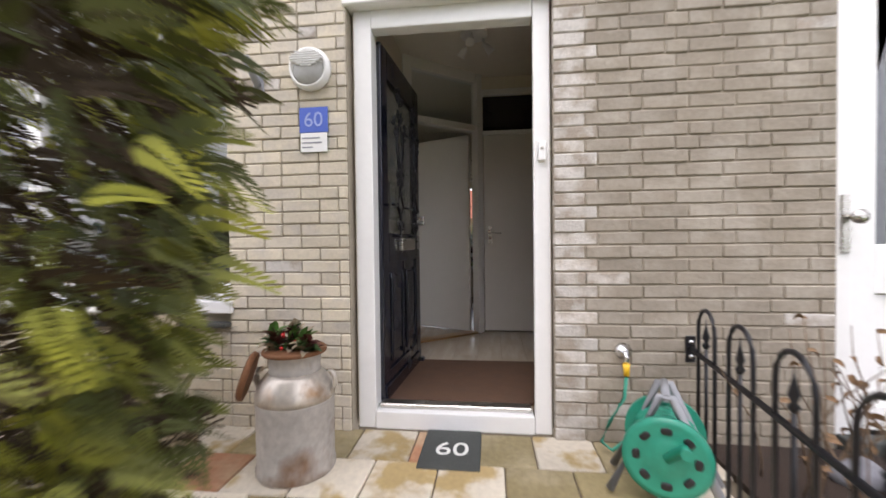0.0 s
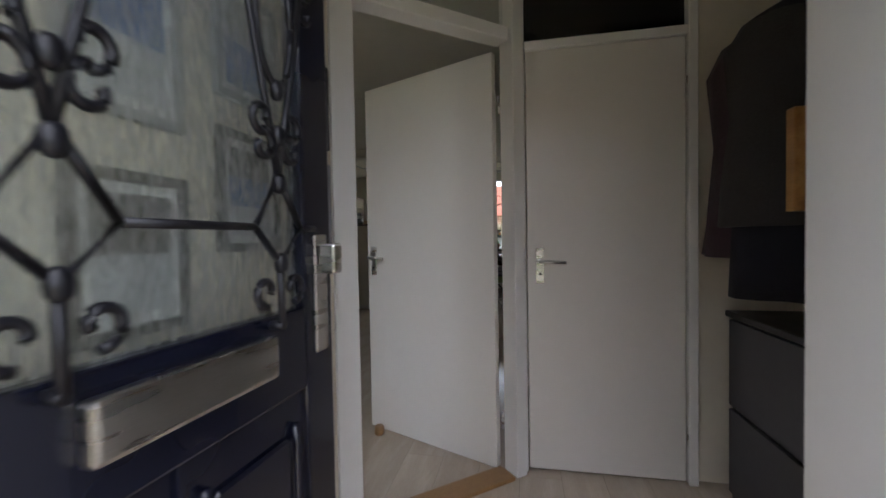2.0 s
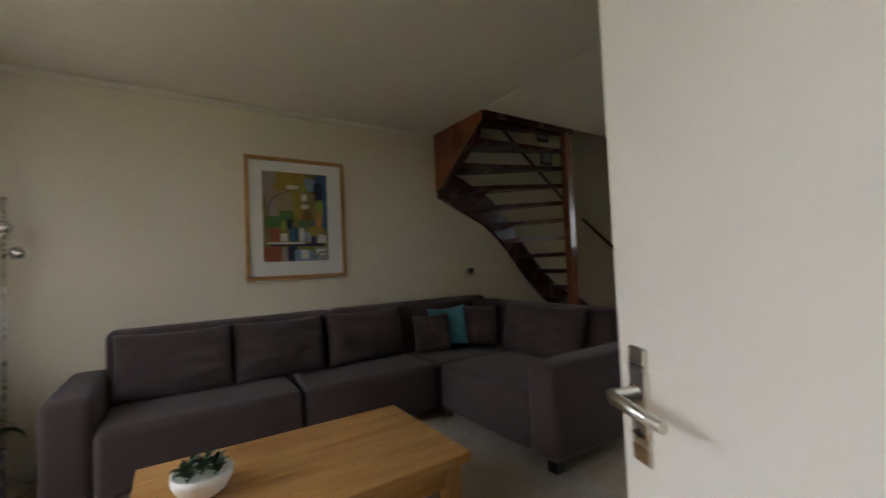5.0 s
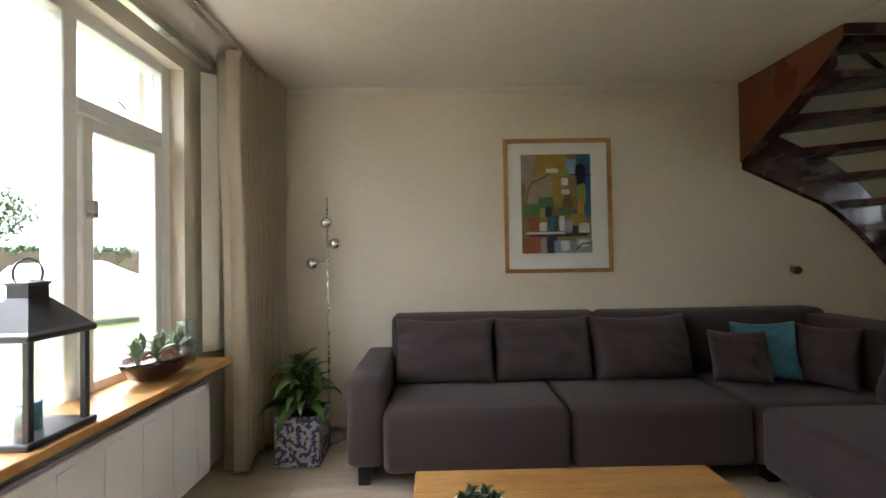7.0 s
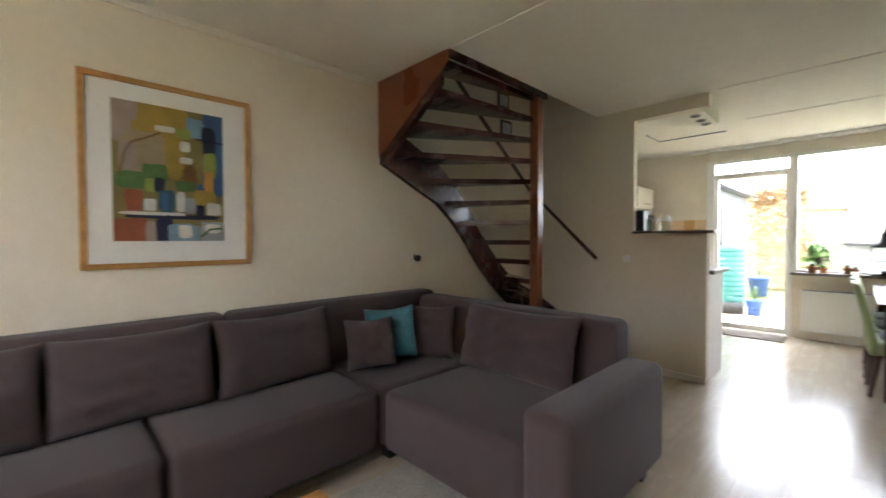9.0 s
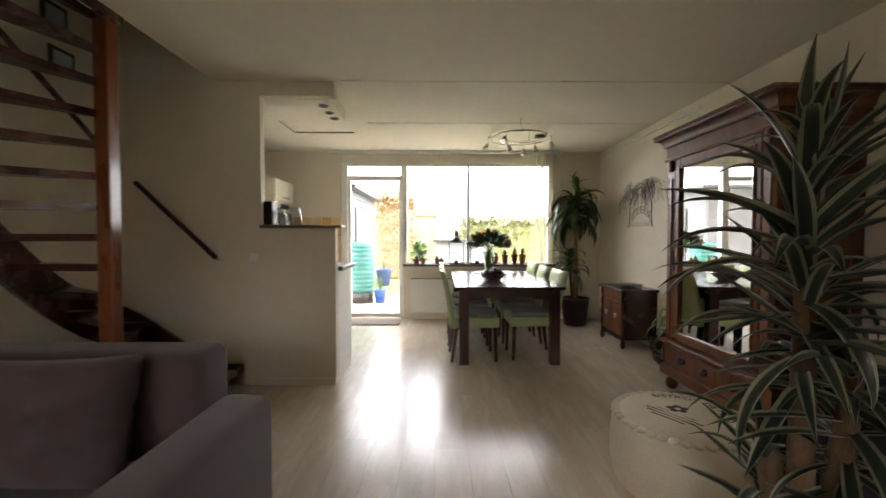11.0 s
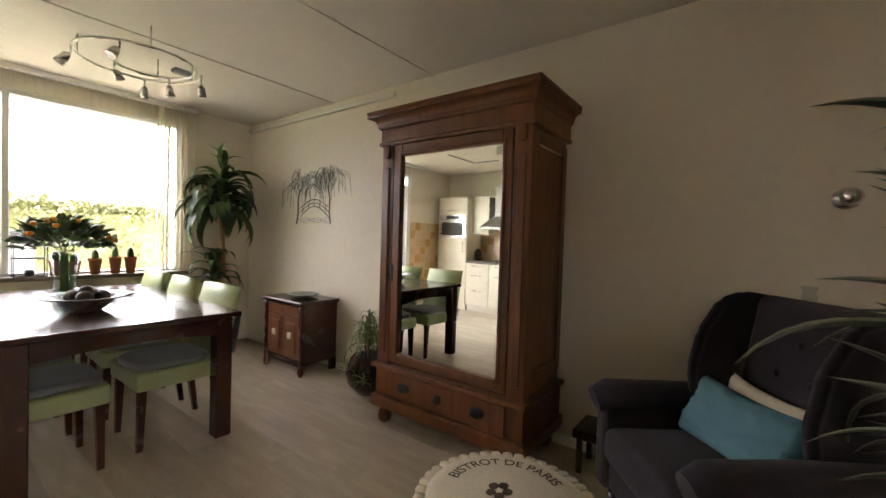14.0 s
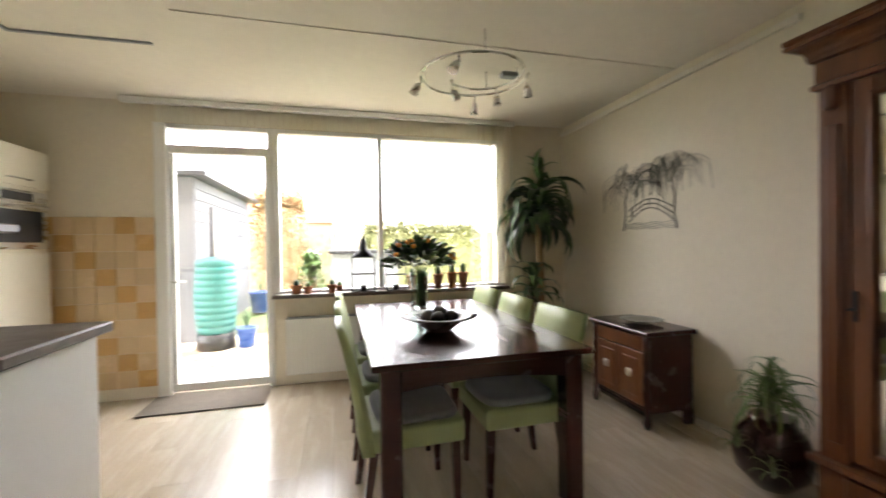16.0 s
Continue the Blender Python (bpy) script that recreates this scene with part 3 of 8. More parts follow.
# doorway on the slant between hall and living room
P1, P2 = Vector((-0.65, 1.53)), Vector((-0.045, 2.03))
dd = (P2 - P1)
slant = math.degrees(math.atan2(dd.y, dd.x))
ln = dd.length
sl = tagged(thing("door_frame_living", "white painted door frame set on the slant", "door frame", at=(P1.x, P1.y, 0), rz=slant), kind="structure")
for n, a, mt in (("jamb", (-0.06, -0.05, 0, 0.03, 0.05, H), WHITE), ("jamb", (ln - 0.012, -0.05, 0, ln + 0.05, 0.05, H), WHITE), ("transom_bar", (0.03, -0.045, 2.04, ln - 0.03, 0.045, 2.1), WHITE), ("head", (0.03, -0.045, 2.52, ln - 0.03, 0.045, H), WHITE), ("threshold", (0.03, -0.06, 0, ln - 0.03, 0.06, 0.018), OAKTRIM), ("pane", (0.03, -0.004, 2.1, ln - 0.03, 0.004, 2.52), GLASS)):
    bm = B()
    box(bm, *a, 0.004 if n != "pane" else 0)
    part(n, bm, mt, sl)


def lever(parent, x, z, side, flip=1, length=0.115):
    """Steel back plate with a lever and a keyhole; side is the face's y, its sign the way it looks."""
    s = 1 if side > 0 else -1
    bm = B()
    box(bm, x - 0.02, side, z - 0.105, x + 0.02, side + s * 0.008, z + 0.065, 0.003)
    h = part("handle_plate", bm, STEEL, parent, "brushed steel handle plate")
    bm = B()
    tube(bm, [(x, side, z), (x, side + s * 0.05, z), (x + flip * 0.02, side + s * 0.056, z), (x + flip * length, side + s * 0.054, z - 0.004)], [0.009, 0.009, 0.0095, 0.008], 8)
    part("lever", bm, STEEL, h, "steel lever handle")
    bm = B()
    tube(bm, [(x, side, z - 0.06), (x, side + s * 0.01, z - 0.06)], 0.007, 8)
    part("keyhole", bm, BLACK, h)


ldoor = tagged(thing("door_2", "off-white flush living room door, standing open", "door", at=(-0.078, 2.06, 0.012), rz=155.76), kind="structure")
bm = B()
box(bm, 0.03, 0.0, 0, 0.884, 0.04, 2.01, 0.003)
part("leaf", bm, DOORW, ldoor)
lever(ldoor, 0.83, 1.02, 0.04, -1)
lever(ldoor, 0.83, 1.02, 0.0 - 1e-6, -1)
for z in (0.25, 1.75):
    bm = B()
    tube(bm, [(-0.008, 0.045, z - 0.04), (-0.008, 0.045, z + 0.04)], 0.007, 8)
    part("hinge", bm, STEEL, ldoor)
stopper = thing("door_stop", "round oak door stop on the floor", "door stop")
bm = B()
lathe(bm, [(0.028, 0), (0.03, 0.01), (0.026, 0.045), (0.02, 0.05)], (-0.82, 2.3, 0.004), 16)
part("body", bm, OAKTRIM, stopper)

tdoor = tagged(thing("door_3", "off-white flush toilet door with dark fanlight", "door"), kind="structure")
for n, a, mt in (("leaf", (0.035, 2.07, 0.01, 0.735, 2.11, 2.02), DOORW), ("jamb", (-0.03, 2.05, 0, 0.03, 2.16, 2.48), WHITE), ("jamb", (0.74, 2.05, 0, 0.78, 2.16, 2.48), WHITE), ("transom_bar", (0.03, 2.05, 2.02, 0.74, 2.16, 2.06), WHITE), ("head", (0.03, 2.05, 2.42, 0.74, 2.16, 2.48), WHITE), ("pane", (0.03, 2.1, 2.06, 0.74, 2.108, 2.42), DARKGLASS)):
    bm = B()
    box(bm, *a, 0.004 if n != "pane" else 0)
    part(n, bm, mt, tdoor)
lever(tdoor, 0.095, 1.02, 2.07 - 2.07 - 1e-6, 1)
for o in tdoor.children:
    if o.name.startswith("handle_plate"):
        o.matrix_basis = pose(0, 2.07, 0)
for z in (0.22, 1.8):
    bm = B()
    tube(bm, [(0.742, 2.066, z - 0.04), (0.742, 2.066, z + 0.04)], 0.007, 8)
    part("hinge", bm, STEEL, tdoor)

# meter cupboard in the hall
mc = thing("meter_cupboard", "tall white built-in hall cupboard with key", "cupboard")
for y0, y1 in ((0.29, 0.62), (0.63, 0.985)):
    bm = B()
    box(bm, 0.545, y0, 0.06, 0.565, y1, 2.6, 0.002)
    part("door", bm, WHITE, mc)
bm = B()
box(bm, 0.565, 0.285, 0, R - 0.002, 0.99, 2.61)
part("body", bm, WHITE, mc)
bm = B()
lathe(bm, [(0.026, 0), (0.026, 0.004), (0.008, 0.006)], (0.545, 0.68, 1.07), 16, pose(0, 0, 0, 0, -90) @ Matrix.Diagonal((2.0, 1, 1, 1)))
es = part("escutcheon", bm, IRON, mc)
bm = B()
tube(bm, [(0.545, 0.68, 1.07), (0.495, 0.68, 1.07), (0.48, 0.68, 1.07)], 0.004, 6)
box(bm, 0.475, 0.668, 1.06, 0.487, 0.692, 1.08, 0.003)
part("key", bm, STEEL, es)

# front window
fw = tagged(thing("window_1", "white framed front window with side casement", "window"), kind="structure")
for n, a in (("frame_bar", (-3.34, 0.1, 0.62, -3.27, 0.2, 2.42)), ("frame_bar", (-1.43, 0.1, 0.62, -1.36, 0.2, 2.42)), ("frame_bar", (-3.27, 0.1, 2.36, -1.43, 0.2, 2.42)), ("frame_bar", (-3.27, 0.1, 0.62, -1.43, 0.2, 0.7)), ("mullion", (-2.74, 0.1, 0.7, -2.67, 0.2, 2.36)), ("transom_bar", (-3.27, 0.1, 1.96, -2.74, 0.2, 2.03))):
    bm = B()
    box(bm, *a, 0.005)
    part(n, bm, UPVC, fw)
for a in ((-3.26, 0.13, 0.71, -3.2, 0.21, 1.95), (-2.81, 0.13, 0.71, -2.75, 0.21, 1.95), (-3.2, 0.13, 1.89, -2.81, 0.21, 1.95), (-3.2, 0.13, 0.71, -2.81, 0.21, 0.78)):
    bm = B()
    box(bm, *a, 0.005)
    part("casement_bar", bm, UPVC, fw)
for a in ((-3.2, 0.16, 0.78, -2.81, 0.166, 1.89), (-3.27, 0.15, 2.03, -2.74, 0.156, 2.36), (-2.67, 0.15, 0.7, -1.43, 0.156, 2.36)):
    bm = B()
    box(bm, *a)
    g = part("pane", bm, FRONTGLASS, fw, "clear window pane")
    g.visible_shadow = False
bm = B()
tube(bm, [(-3.0, 0.2, 2.05), (-2.95, 0.24, 2.05), (-2.9, 0.24, 2.07)], 0.006, 6)
box(bm, -2.79, 0.21, 1.5, -2.765, 0.25, 1.58, 0.004)
part("catch", bm, STEEL, fw, "steel window catch")
bm = B()
box(bm, -3.38, -0.03, 0.55, -1.34, 0.1, 0.62, 0.006, 2)
part("sill", bm, UPVC, fw, "white outer window sill")
for i in range(13):
    bm = B()
    x = -3.36 + i * 0.155
    box(bm, x, -0.06, 0.475, x + 0.148, 0.02, 0.5, 0.006, m=Matrix.Translation((0, 0, 0)))
    part("sill_tile", bm, STONE, fw)
bm = B()
box(bm, -3.4, 0.2, 0.7, -0.75, 0.52, 0.735, 0.006, 2)
structure("window_sill_front", bm, PINE, "honey oak window board in the living room", "sill")

# rear window and garden door
rw = tagged(thing("window_2", "wide white framed garden window", "window"), kind="structure")
for n, a in (("frame_bar", (-1.93, REAR, 0.84, -1.87, REAR + 0.1, 2.44)), ("frame_bar", (0.34, REAR, 0.84, 0.4, REAR + 0.1, 2.44)), ("frame_bar", (-1.87, REAR, 2.4, 0.34, REAR + 0.1, 2.44)), ("frame_bar", (-1.87, REAR, 0.84, 0.34, REAR + 0.1, 0.9)), ("mullion", (-0.94, REAR, 0.9, -0.89, REAR + 0.1, 2.4))):
    bm = B()
    box(bm, *a, 0.005)
    part(n, bm, UPVC, rw)
for x0, x1 in ((-1.87, -0.94), (-0.89, 0.34)):
    bm = B()
    box(bm, x0, REAR + 0.05, 0.9, x1, REAR + 0.056, 2.4)
    g = part("pane", bm, GLASS, rw)
    g.visible_shadow = False
gd = tagged(thing("door_4", "white glazed garden door with fanlight", "door"), kind="structure")
for n, a in (("jamb", (-2.9, REAR - 0.02, 0, -2.8, REAR + 0.12, 2.44)), ("jamb", (-1.97, REAR - 0.01, 0, -1.931, REAR + 0.1, 2.44)), ("transom_bar", (-2.8, REAR, 2.18, -1.97, REAR + 0.1, 2.25)), ("head", (-2.8, REAR, 2.4, -1.97, REAR + 0.1, 2.44)), ("bottom_rail", (-2.8, REAR + 0.02, 0.02, -1.97, REAR + 0.07, 0.09)), ("stile", (-2.8, REAR + 0.02, 0.09, -2.755, REAR + 0.07, 2.18)), ("stile", (-2.0, REAR + 0.02, 0.09, -1.97, REAR + 0.07, 2.18))):
    bm = B()
    box(bm, *a, 0.005)
    part(n, bm, UPVC, gd)
for z0, z1 in ((0.09, 2.18), (2.25, 2.4)):
    bm = B()
    box(bm, -2.79, REAR + 0.04, z0, -1.98, REAR + 0.046, z1)
    g = part("pane", bm, GLASS, gd)
    g.visible_shadow = False
bm = B()
tube(bm, [(-2.77, REAR + 0.02, 1.02), (-2.77, REAR - 0.03, 1.02), (-2.66, REAR - 0.035, 1.02)], 0.009, 8)
part("lever", bm, STEEL, gd, "steel lever handle")
bm = B()
tube(bm, [(-2.42, REAR - 0.01, 2.28), (-2.36, REAR - 0.04, 2.29), (-2.28, REAR - 0.04, 2.285)], 0.007, 8)
part("catch", bm, STEEL, gd)
bm = B()
box(bm, -1.93, REAR - 0.15, 0.84, 0.42, REAR, 0.875, 0.004)
structure("window_sill_rear", bm, WORKTOP, "dark stone window sill at the garden window", "sill")


# ---- hall things ----
bm = B()
box(bm, -0.58, 0.19, 0.004, 0.5, 1.0, 0.016, 0.004)
tagged(part("doormat", bm, MAT), "brown coir doormat filling the entrance floor", "doormat")

sc = thing("shoe_cabinet", "dark grey shallow shoe cabinet with tilting drawers", "cabinet")
bm = B()
box(bm, 0.875, 1.1, 0.0, R - 0.002, 1.97, 0.79, 0.003)
part("body", bm, BLACK, sc)
bm = B()
box(bm, 0.85, 1.09, 0.79, R - 0.002, 1.98, 0.815, 0.004)
part("top", bm, BLACK, sc)
for z0, z1 in ((0.05, 0.405), (0.42, 0.78)):
    bm = B()
    box(bm, 0.857, 1.11, z0, 0.875, 1.96, z1, 0.003)
    part("drawer_front", bm, DARKGREY, sc)

rack = thing("coat_rack", "pale wooden coat rack fixed to the hall wall", "coat rack")
bm = B()
box(bm, R - 0.03, 1.05, 1.78, R - 0.002, 1.95, 1.9, 0.004)
part("board", bm, PINE, rack)
for y in (1.15, 1.4, 1.65, 1.88):
    bm = B()
    tube(bm, [(R - 0.03, y, 1.84), (R - 0.12, y, 1.84), (R - 0.15, y, 1.88)], 0.008, 6)
    part("hook", bm, STEEL, rack)
shelf = thing("wall_box", "pale wooden box hung among the coats", "box")
bm = B()
box(bm, 0.78, 1.42, 1.2, R - 0.002, 1.46, 1.5, 0.003)
box(bm, 0.84, 1.42, 1.5, R - 0.002, 1.46, 1.72, 0.003)
part("body", bm, PINE, shelf)


def coat(y, z1, length, mat, label, depth=0.2, width=0.2):
    """A coat on a hook: draped body with folds, collar and two hanging sleeves."""
    c = thing("coat", label, "coat", "coats on the rack")
    bm = B()
    prof = [(0.25, 0.0), (0.7, -0.05), (0.95, -0.18), (0.9, -0.5), (1.05, -0.8), (1.15, -1.0)]
    rings = []
    for k, z in prof:
        ring = []
        for i in range(20):
            a = i * math.tau / 20
            w = 1 + 0.1 * math.sin(5 * a + 3 * z) + 0.06 * math.sin(9 * a)
            ring.append(bm.verts.new((R - 0.02 - depth + depth * k * w * math.cos(a) * 0.95, y + width * k * w * math.sin(a), z1 + z * length)))
        rings.append(ring)
    for a, b in zip(rings, rings[1:]):
        for i in range(20):
            f = bm.faces.new((a[i], a[(i + 1) % 20], b[(i + 1) % 20], b[i]))
            f.smooth = True
    bm.faces.new(rings[0])
    bm.faces.new(rings[-1])
    part("body", bm, mat, c)
    for s in (-1, 1):
        bm = B()
        tube(bm, [(R - 0.15, y + s * width * 0.7, z1 - 0.1), (R - 0.22, y + s * width, z1 - 0.25), (R - 0.25, y + s * width * 1.05, z1 - 0.45), (R - 0.23, y + s * width * 0.95, z1 - 0.68)], [0.06, 0.065, 0.055, 0.045], 10)
        part("sleeve", bm, mat, c)
    bm = B()
    tube(bm, [(R - 0.1, y - 0.07, z1), (R - 0.2, y - 0.04, z1 - 0.02), (R - 0.22, y, z1 - 0.06), (R - 0.2, y + 0.04, z1 - 0.02), (R - 0.1, y + 0.07, z1)], 0.03, 8)
    part("collar", bm, mat, c)


PLUM = material("dark_plum_padded_nylon", (0.028, 0.009, 0.017), 0.55, vary=0.3, scale=10, bump=0.5)
MARINE = material("black_blue_wool", (0.01, 0.01, 0.018), 0.9, vary=0.2, scale=20, bump=0.6)
GREYW = material("dark_grey_fleece", (0.045, 0.041, 0.04), 0.95, vary=0.2, scale=20, bump=0.6)
coat(1.82, 1.9, 0.85, PLUM, "dark plum padded coat hanging on the rack")
coat(1.62, 1.88, 0.72, GREYW, "dark grey fleece jacket hanging on the rack", 0.22, 0.12)
coat(1.64, 1.92, 1.0, MARINE, "black wool coat hanging on the rack", 0.2, 0.14)


def photo(x, y, z, w, h, mats, label, rot=90):
    """A framed photograph on the hall wall: frame, mount and a few flat colour areas."""
    p = thing("photo_frame", label, "picture", "photographs on the hall wall", at=(x, y, z), rz=rot)
    for a in ((-w / 2, -0.018, -h / 2, w / 2, 0, -h / 2 + 0.02), (-w / 2, -0.018, h / 2 - 0.02, w / 2, 0, h / 2), (-w / 2, -0.018, -h / 2 + 0.02, -w / 2 + 0.02, 0, h / 2 - 0.02), (w / 2 - 0.02, -0.018, -h / 2 + 0.02, w / 2, 0, h / 2 - 0.02)):
        bm = B()
        box(bm, *a, 0.002)
        part("frame_bar", bm, mats[0], p)
    bm = B()
    box(bm, -w / 2 + 0.02, -0.008, -h / 2 + 0.02, w / 2 - 0.02, 0, h / 2 - 0.02)
    part("mount", bm, mats[1], p)
    n = len(mats) - 2
    for i, mt in enumerate(mats[2:]):
        bm = B()
        z0 = h / 2 - 0.04 - (h - 0.08) * (i + 1) / n
        box(bm, -w / 2 + 0.04, -0.01, z0, w / 2 - 0.04, -0.008, z0 + (h - 0.08) / n)
        part("print", bm, mt, p)


PBLUE = material("photo_blue", (0.06, 0.15, 0.4), 0.4, vary=0.3, scale=12)
PSNOW = material("photo_white_grey", (0.5, 0.52, 0.55), 0.4, vary=0.3, scale=16)
PDARK = material("photo_dark", (0.03, 0.03, 0.04), 0.4, vary=0.4, scale=12)
for y, z, mats in ((1.31, 1.6, (BLACK, PAPER, PDARK, PSNOW)), (1.31, 1.26, (GREYP, PAPER, PBLUE, PSNOW, PDARK)), (1.0, 1.62, (GREYP, PAPER, PSNOW, PBLUE)), (1.0, 1.26, (BLACK, PAPER, PDARK, PBLUE, PSNOW)), (0.68, 1.5, (GREYP, PAPER, PBLUE, PSNOW)), (0.68, 1.12, (BLACK, PAPER, PDARK, PSNOW))):
    photo(-0.674, y, z, 0.23, 0.29, mats, "framed mountain photograph on the hall wall")

hl = thing("ceiling_light_hall", "white ceiling light with three small spots", "ceiling lamp")
bm = B()
lathe(bm, [(0.11, 0.0), (0.11, -0.02), (0.09, -0.035), (0.02, -0.04)], (-0.02, 1.2, H), 24)
part("canopy", bm, UPVC, hl)
for a in (20, 140, 260):
    d = Vector((math.cos(radians(a)), math.sin(radians(a)), 0))
    bm = B()
    c = Vector((-0.02, 1.2, H - 0.03)) + d * 0.08
    tube(bm, [c, c + Vector((0, 0, -0.04)), c + d * 0.02 + Vector((0, 0, -0.06)), c + d * 0.07 + Vector((0, 0, -0.11))], [0.008, 0.008, 0.022, 0.036], 12)
    part("spot", bm, UPVC, hl)

# ---- living room things ----
so = thing("corner_sofa", "charcoal brown fabric corner sofa with loose cushions", "sofa")
def sofa_part(name, a, bevel=0.04, seg=4, label=""):
    bm = B()
    box(bm, *a, bevel, seg)
    for f in bm.faces:
        f.smooth = True
    return part(name, bm, SOFA, so, label)


sofa_part("seat", (-3.95, 1.42, 0.1, -3.22, 2.475, 0.455), 0.05)
sofa_part("seat", (-3.95, 2.48, 0.1, -3.22, 3.5, 0.455), 0.05)
sofa_part("seat", (-3.95, 3.505, 0.1, -3.225, 4.4, 0.455), 0.05)
sofa_part("seat", (-3.22, 3.505, 0.1, -2.265, 4.4, 0.455), 0.05)
sofa_part("back", (-4.09, 1.4, 0.1, -3.88, 2.9, 0.885), 0.05)
sofa_part("back", (-4.09, 2.905, 0.1, -3.88, 4.56, 0.885), 0.05)
sofa_part("back", (-3.9, 4.36, 0.1, -2.24, 4.58, 0.855), 0.05)
sofa_part("arm", (-4.09, 1.2, 0.1, -3.3, 1.42, 0.63), 0.05)
sofa_part("arm", (-2.27, 3.5, 0.1, -2.05, 4.56, 0.64), 0.05)
for x, y in ((-3.36, 1.3), (-3.98, 1.3), (-3.3, 3.62), (-2.15, 3.6), (-2.15, 4.45), (-3.98, 4.45)):
    bm = B()
    box(bm, x - 0.035, y - 0.035, 0, x + 0.035, y + 0.035, 0.11, 0.004)
    part("foot", bm, BLACK, so)


def pillow(label, at, size, rot, mat, group="cushions on the sofa", plump=1.0):
    """A stuffed cushion: thin half size x, sewn edges, drawn-out corners, sagging folds."""
    sx, sy, sz = size
    bm = B()
    n = 22
    sides = []
    for face in (-1, 1):
        grid = []
        for j in range(n + 1):
            row = []
            for i in range(n + 1):
                u, v = 2 * i / n - 1, 2 * j / n - 1
                full = max(0.0, (1 - u ** 4) * (1 - v ** 4)) ** 0.42
                pinch = 1 - 0.055 * (1 - abs(u) ** 2) * abs(v) ** 6
                pinch2 = 1 - 0.055 * (1 - abs(v) ** 2) * abs(u) ** 6
                p = Vector((0, u * sy * pinch2, v * sz * pinch))
                q = Vector((u * 2.1 + at[1] * 3, v * 2.6, face + at[0]))
                fold = noise.noise(q * 1.3) * 0.26 + noise.noise(Vector((q.x * 4 + q.y * 2, q.y * 1.4, q.z))) * 0.2 * (0.35 + abs(u)) + noise.noise(Vector((q.x * 2 - q.y * 5, q.y * 3 + q.x, q.z * 2))) * 0.12
                p.x = face * sx * full * plump * (1 + fold) + 0.012 * noise.noise(Vector((u, v, at[1] * 5)))
                p.z -= 0.012 * (1 - u * u) * (v > 0) * v
                edge = i in (0, n) or j in (0, n)
                row.append(sides[0][j][i] if face == 1 and edge else bm.verts.new(p))
            grid.append(row)
        sides.append(grid)
        for j in range(n):
            for i in range(n):
                f = bm.faces.new((grid[j][i], grid[j][i + 1], grid[j + 1][i + 1], grid[j + 1][i]))
                f.smooth = True
    return tagged(part("cushion", bm, mat, m=pose(*at, *rot)), label, "cushion", group)


for y, hy in ((1.78, 0.345), (2.45, 0.34), (3.13, 0.35)):
    pillow("charcoal brown loose back cushion on the sofa", (-3.775, y, 0.66), (0.1, hy, 0.22), (0, -14, (y - 2.45) * 4), SOFA)
pillow("charcoal brown square cushion in the sofa corner", (-3.56, 3.66, 0.64), (0.07, 0.165, 0.165), (0, -22, -18), SOFA)
pillow("turquoise satin cushion in the sofa corner", (-3.62, 3.87, 0.66), (0.05, 0.175, 0.185), (5, -14, -38), TEAL)
pillow("charcoal brown square cushion in the sofa corner", (-3.5, 4.14, 0.65), (0.07, 0.18, 0.19), (0, -12, -60), SOFA)
pillow("charcoal brown wide back cushion on the sofa", (-2.82, 4.24, 0.665), (0.1, 0.42, 0.22), (0, -14, -90), SOFA)

ct = thing("coffee_table", "low honey oak coffee table", "table")
for i in range(5):
    bm = B()
    x0 = -2.64 + i * 0.148
    box(bm, x0, 1.64, 0.4, x0 + 0.147, 2.82, 0.44, 0.003)
    part("top_plank", bm, PINE, ct)
for x in (-2.6, -1.98):
    for y in (1.69, 2.7):
        bm = B()
        box(bm, x, y, 0, x + 0.07, y + 0.07, 0.4, 0.004)
        part("leg", bm, PINE, ct)
for a in ((-2.58, 1.76, 0.31, -2.555, 2.7, 0.4), (-1.96, 1.76, 0.31, -1.935, 2.7, 0.4), (-2.53, 1.71, 0.31, -1.98, 1.735, 0.4), (-2.53, 2.725, 0.31, -1.98, 2.75, 0.4)):
    bm = B()
    box(bm, *a, 0.003)
    part("apron", bm, PINE, ct)
rug = B()
box(rug, -3.15, 1.8, 0.002, -1.6, 3.66, 0.016, 0.006)
tagged(part("rug", rug, material("pale_grey_rug", (0.42, 0.38, 0.33), 0.95, vary=0.25, scale=14, bump=1.0)), "pale grey flat rug under the coffee table", "rug")

SUCC = material("grey_green_succulent", (0.05, 0.1, 0.05), 0.5, vary=0.3, scale=12, per_piece=0.3)
sp = thing("potted_succulent", "succulent in a round white bowl on the table", "plant")
bm = B()
lathe(bm, [(0.05, 0), (0.08, 0.02), (0.1, 0.06), (0.1, 0.085), (0.09, 0.085), (0.085, 0.07)], (-2.25, 1.86, 0.44), 24)
part("pot", bm, UPVC, sp)
sm = mesh_of("leaf", strap_leaf(0.055, 0.03, 0.8, 4, 0.5, 0.3), SUCC)
for i in range(7):
    a = i * 0.9
    rosette(sp, [sm], (-2.25 + 0.055 * math.cos(a) * (i > 0), 1.86 + 0.055 * math.sin(a) * (i > 0), 0.515), 9, 0, 0.015, (5, 70))

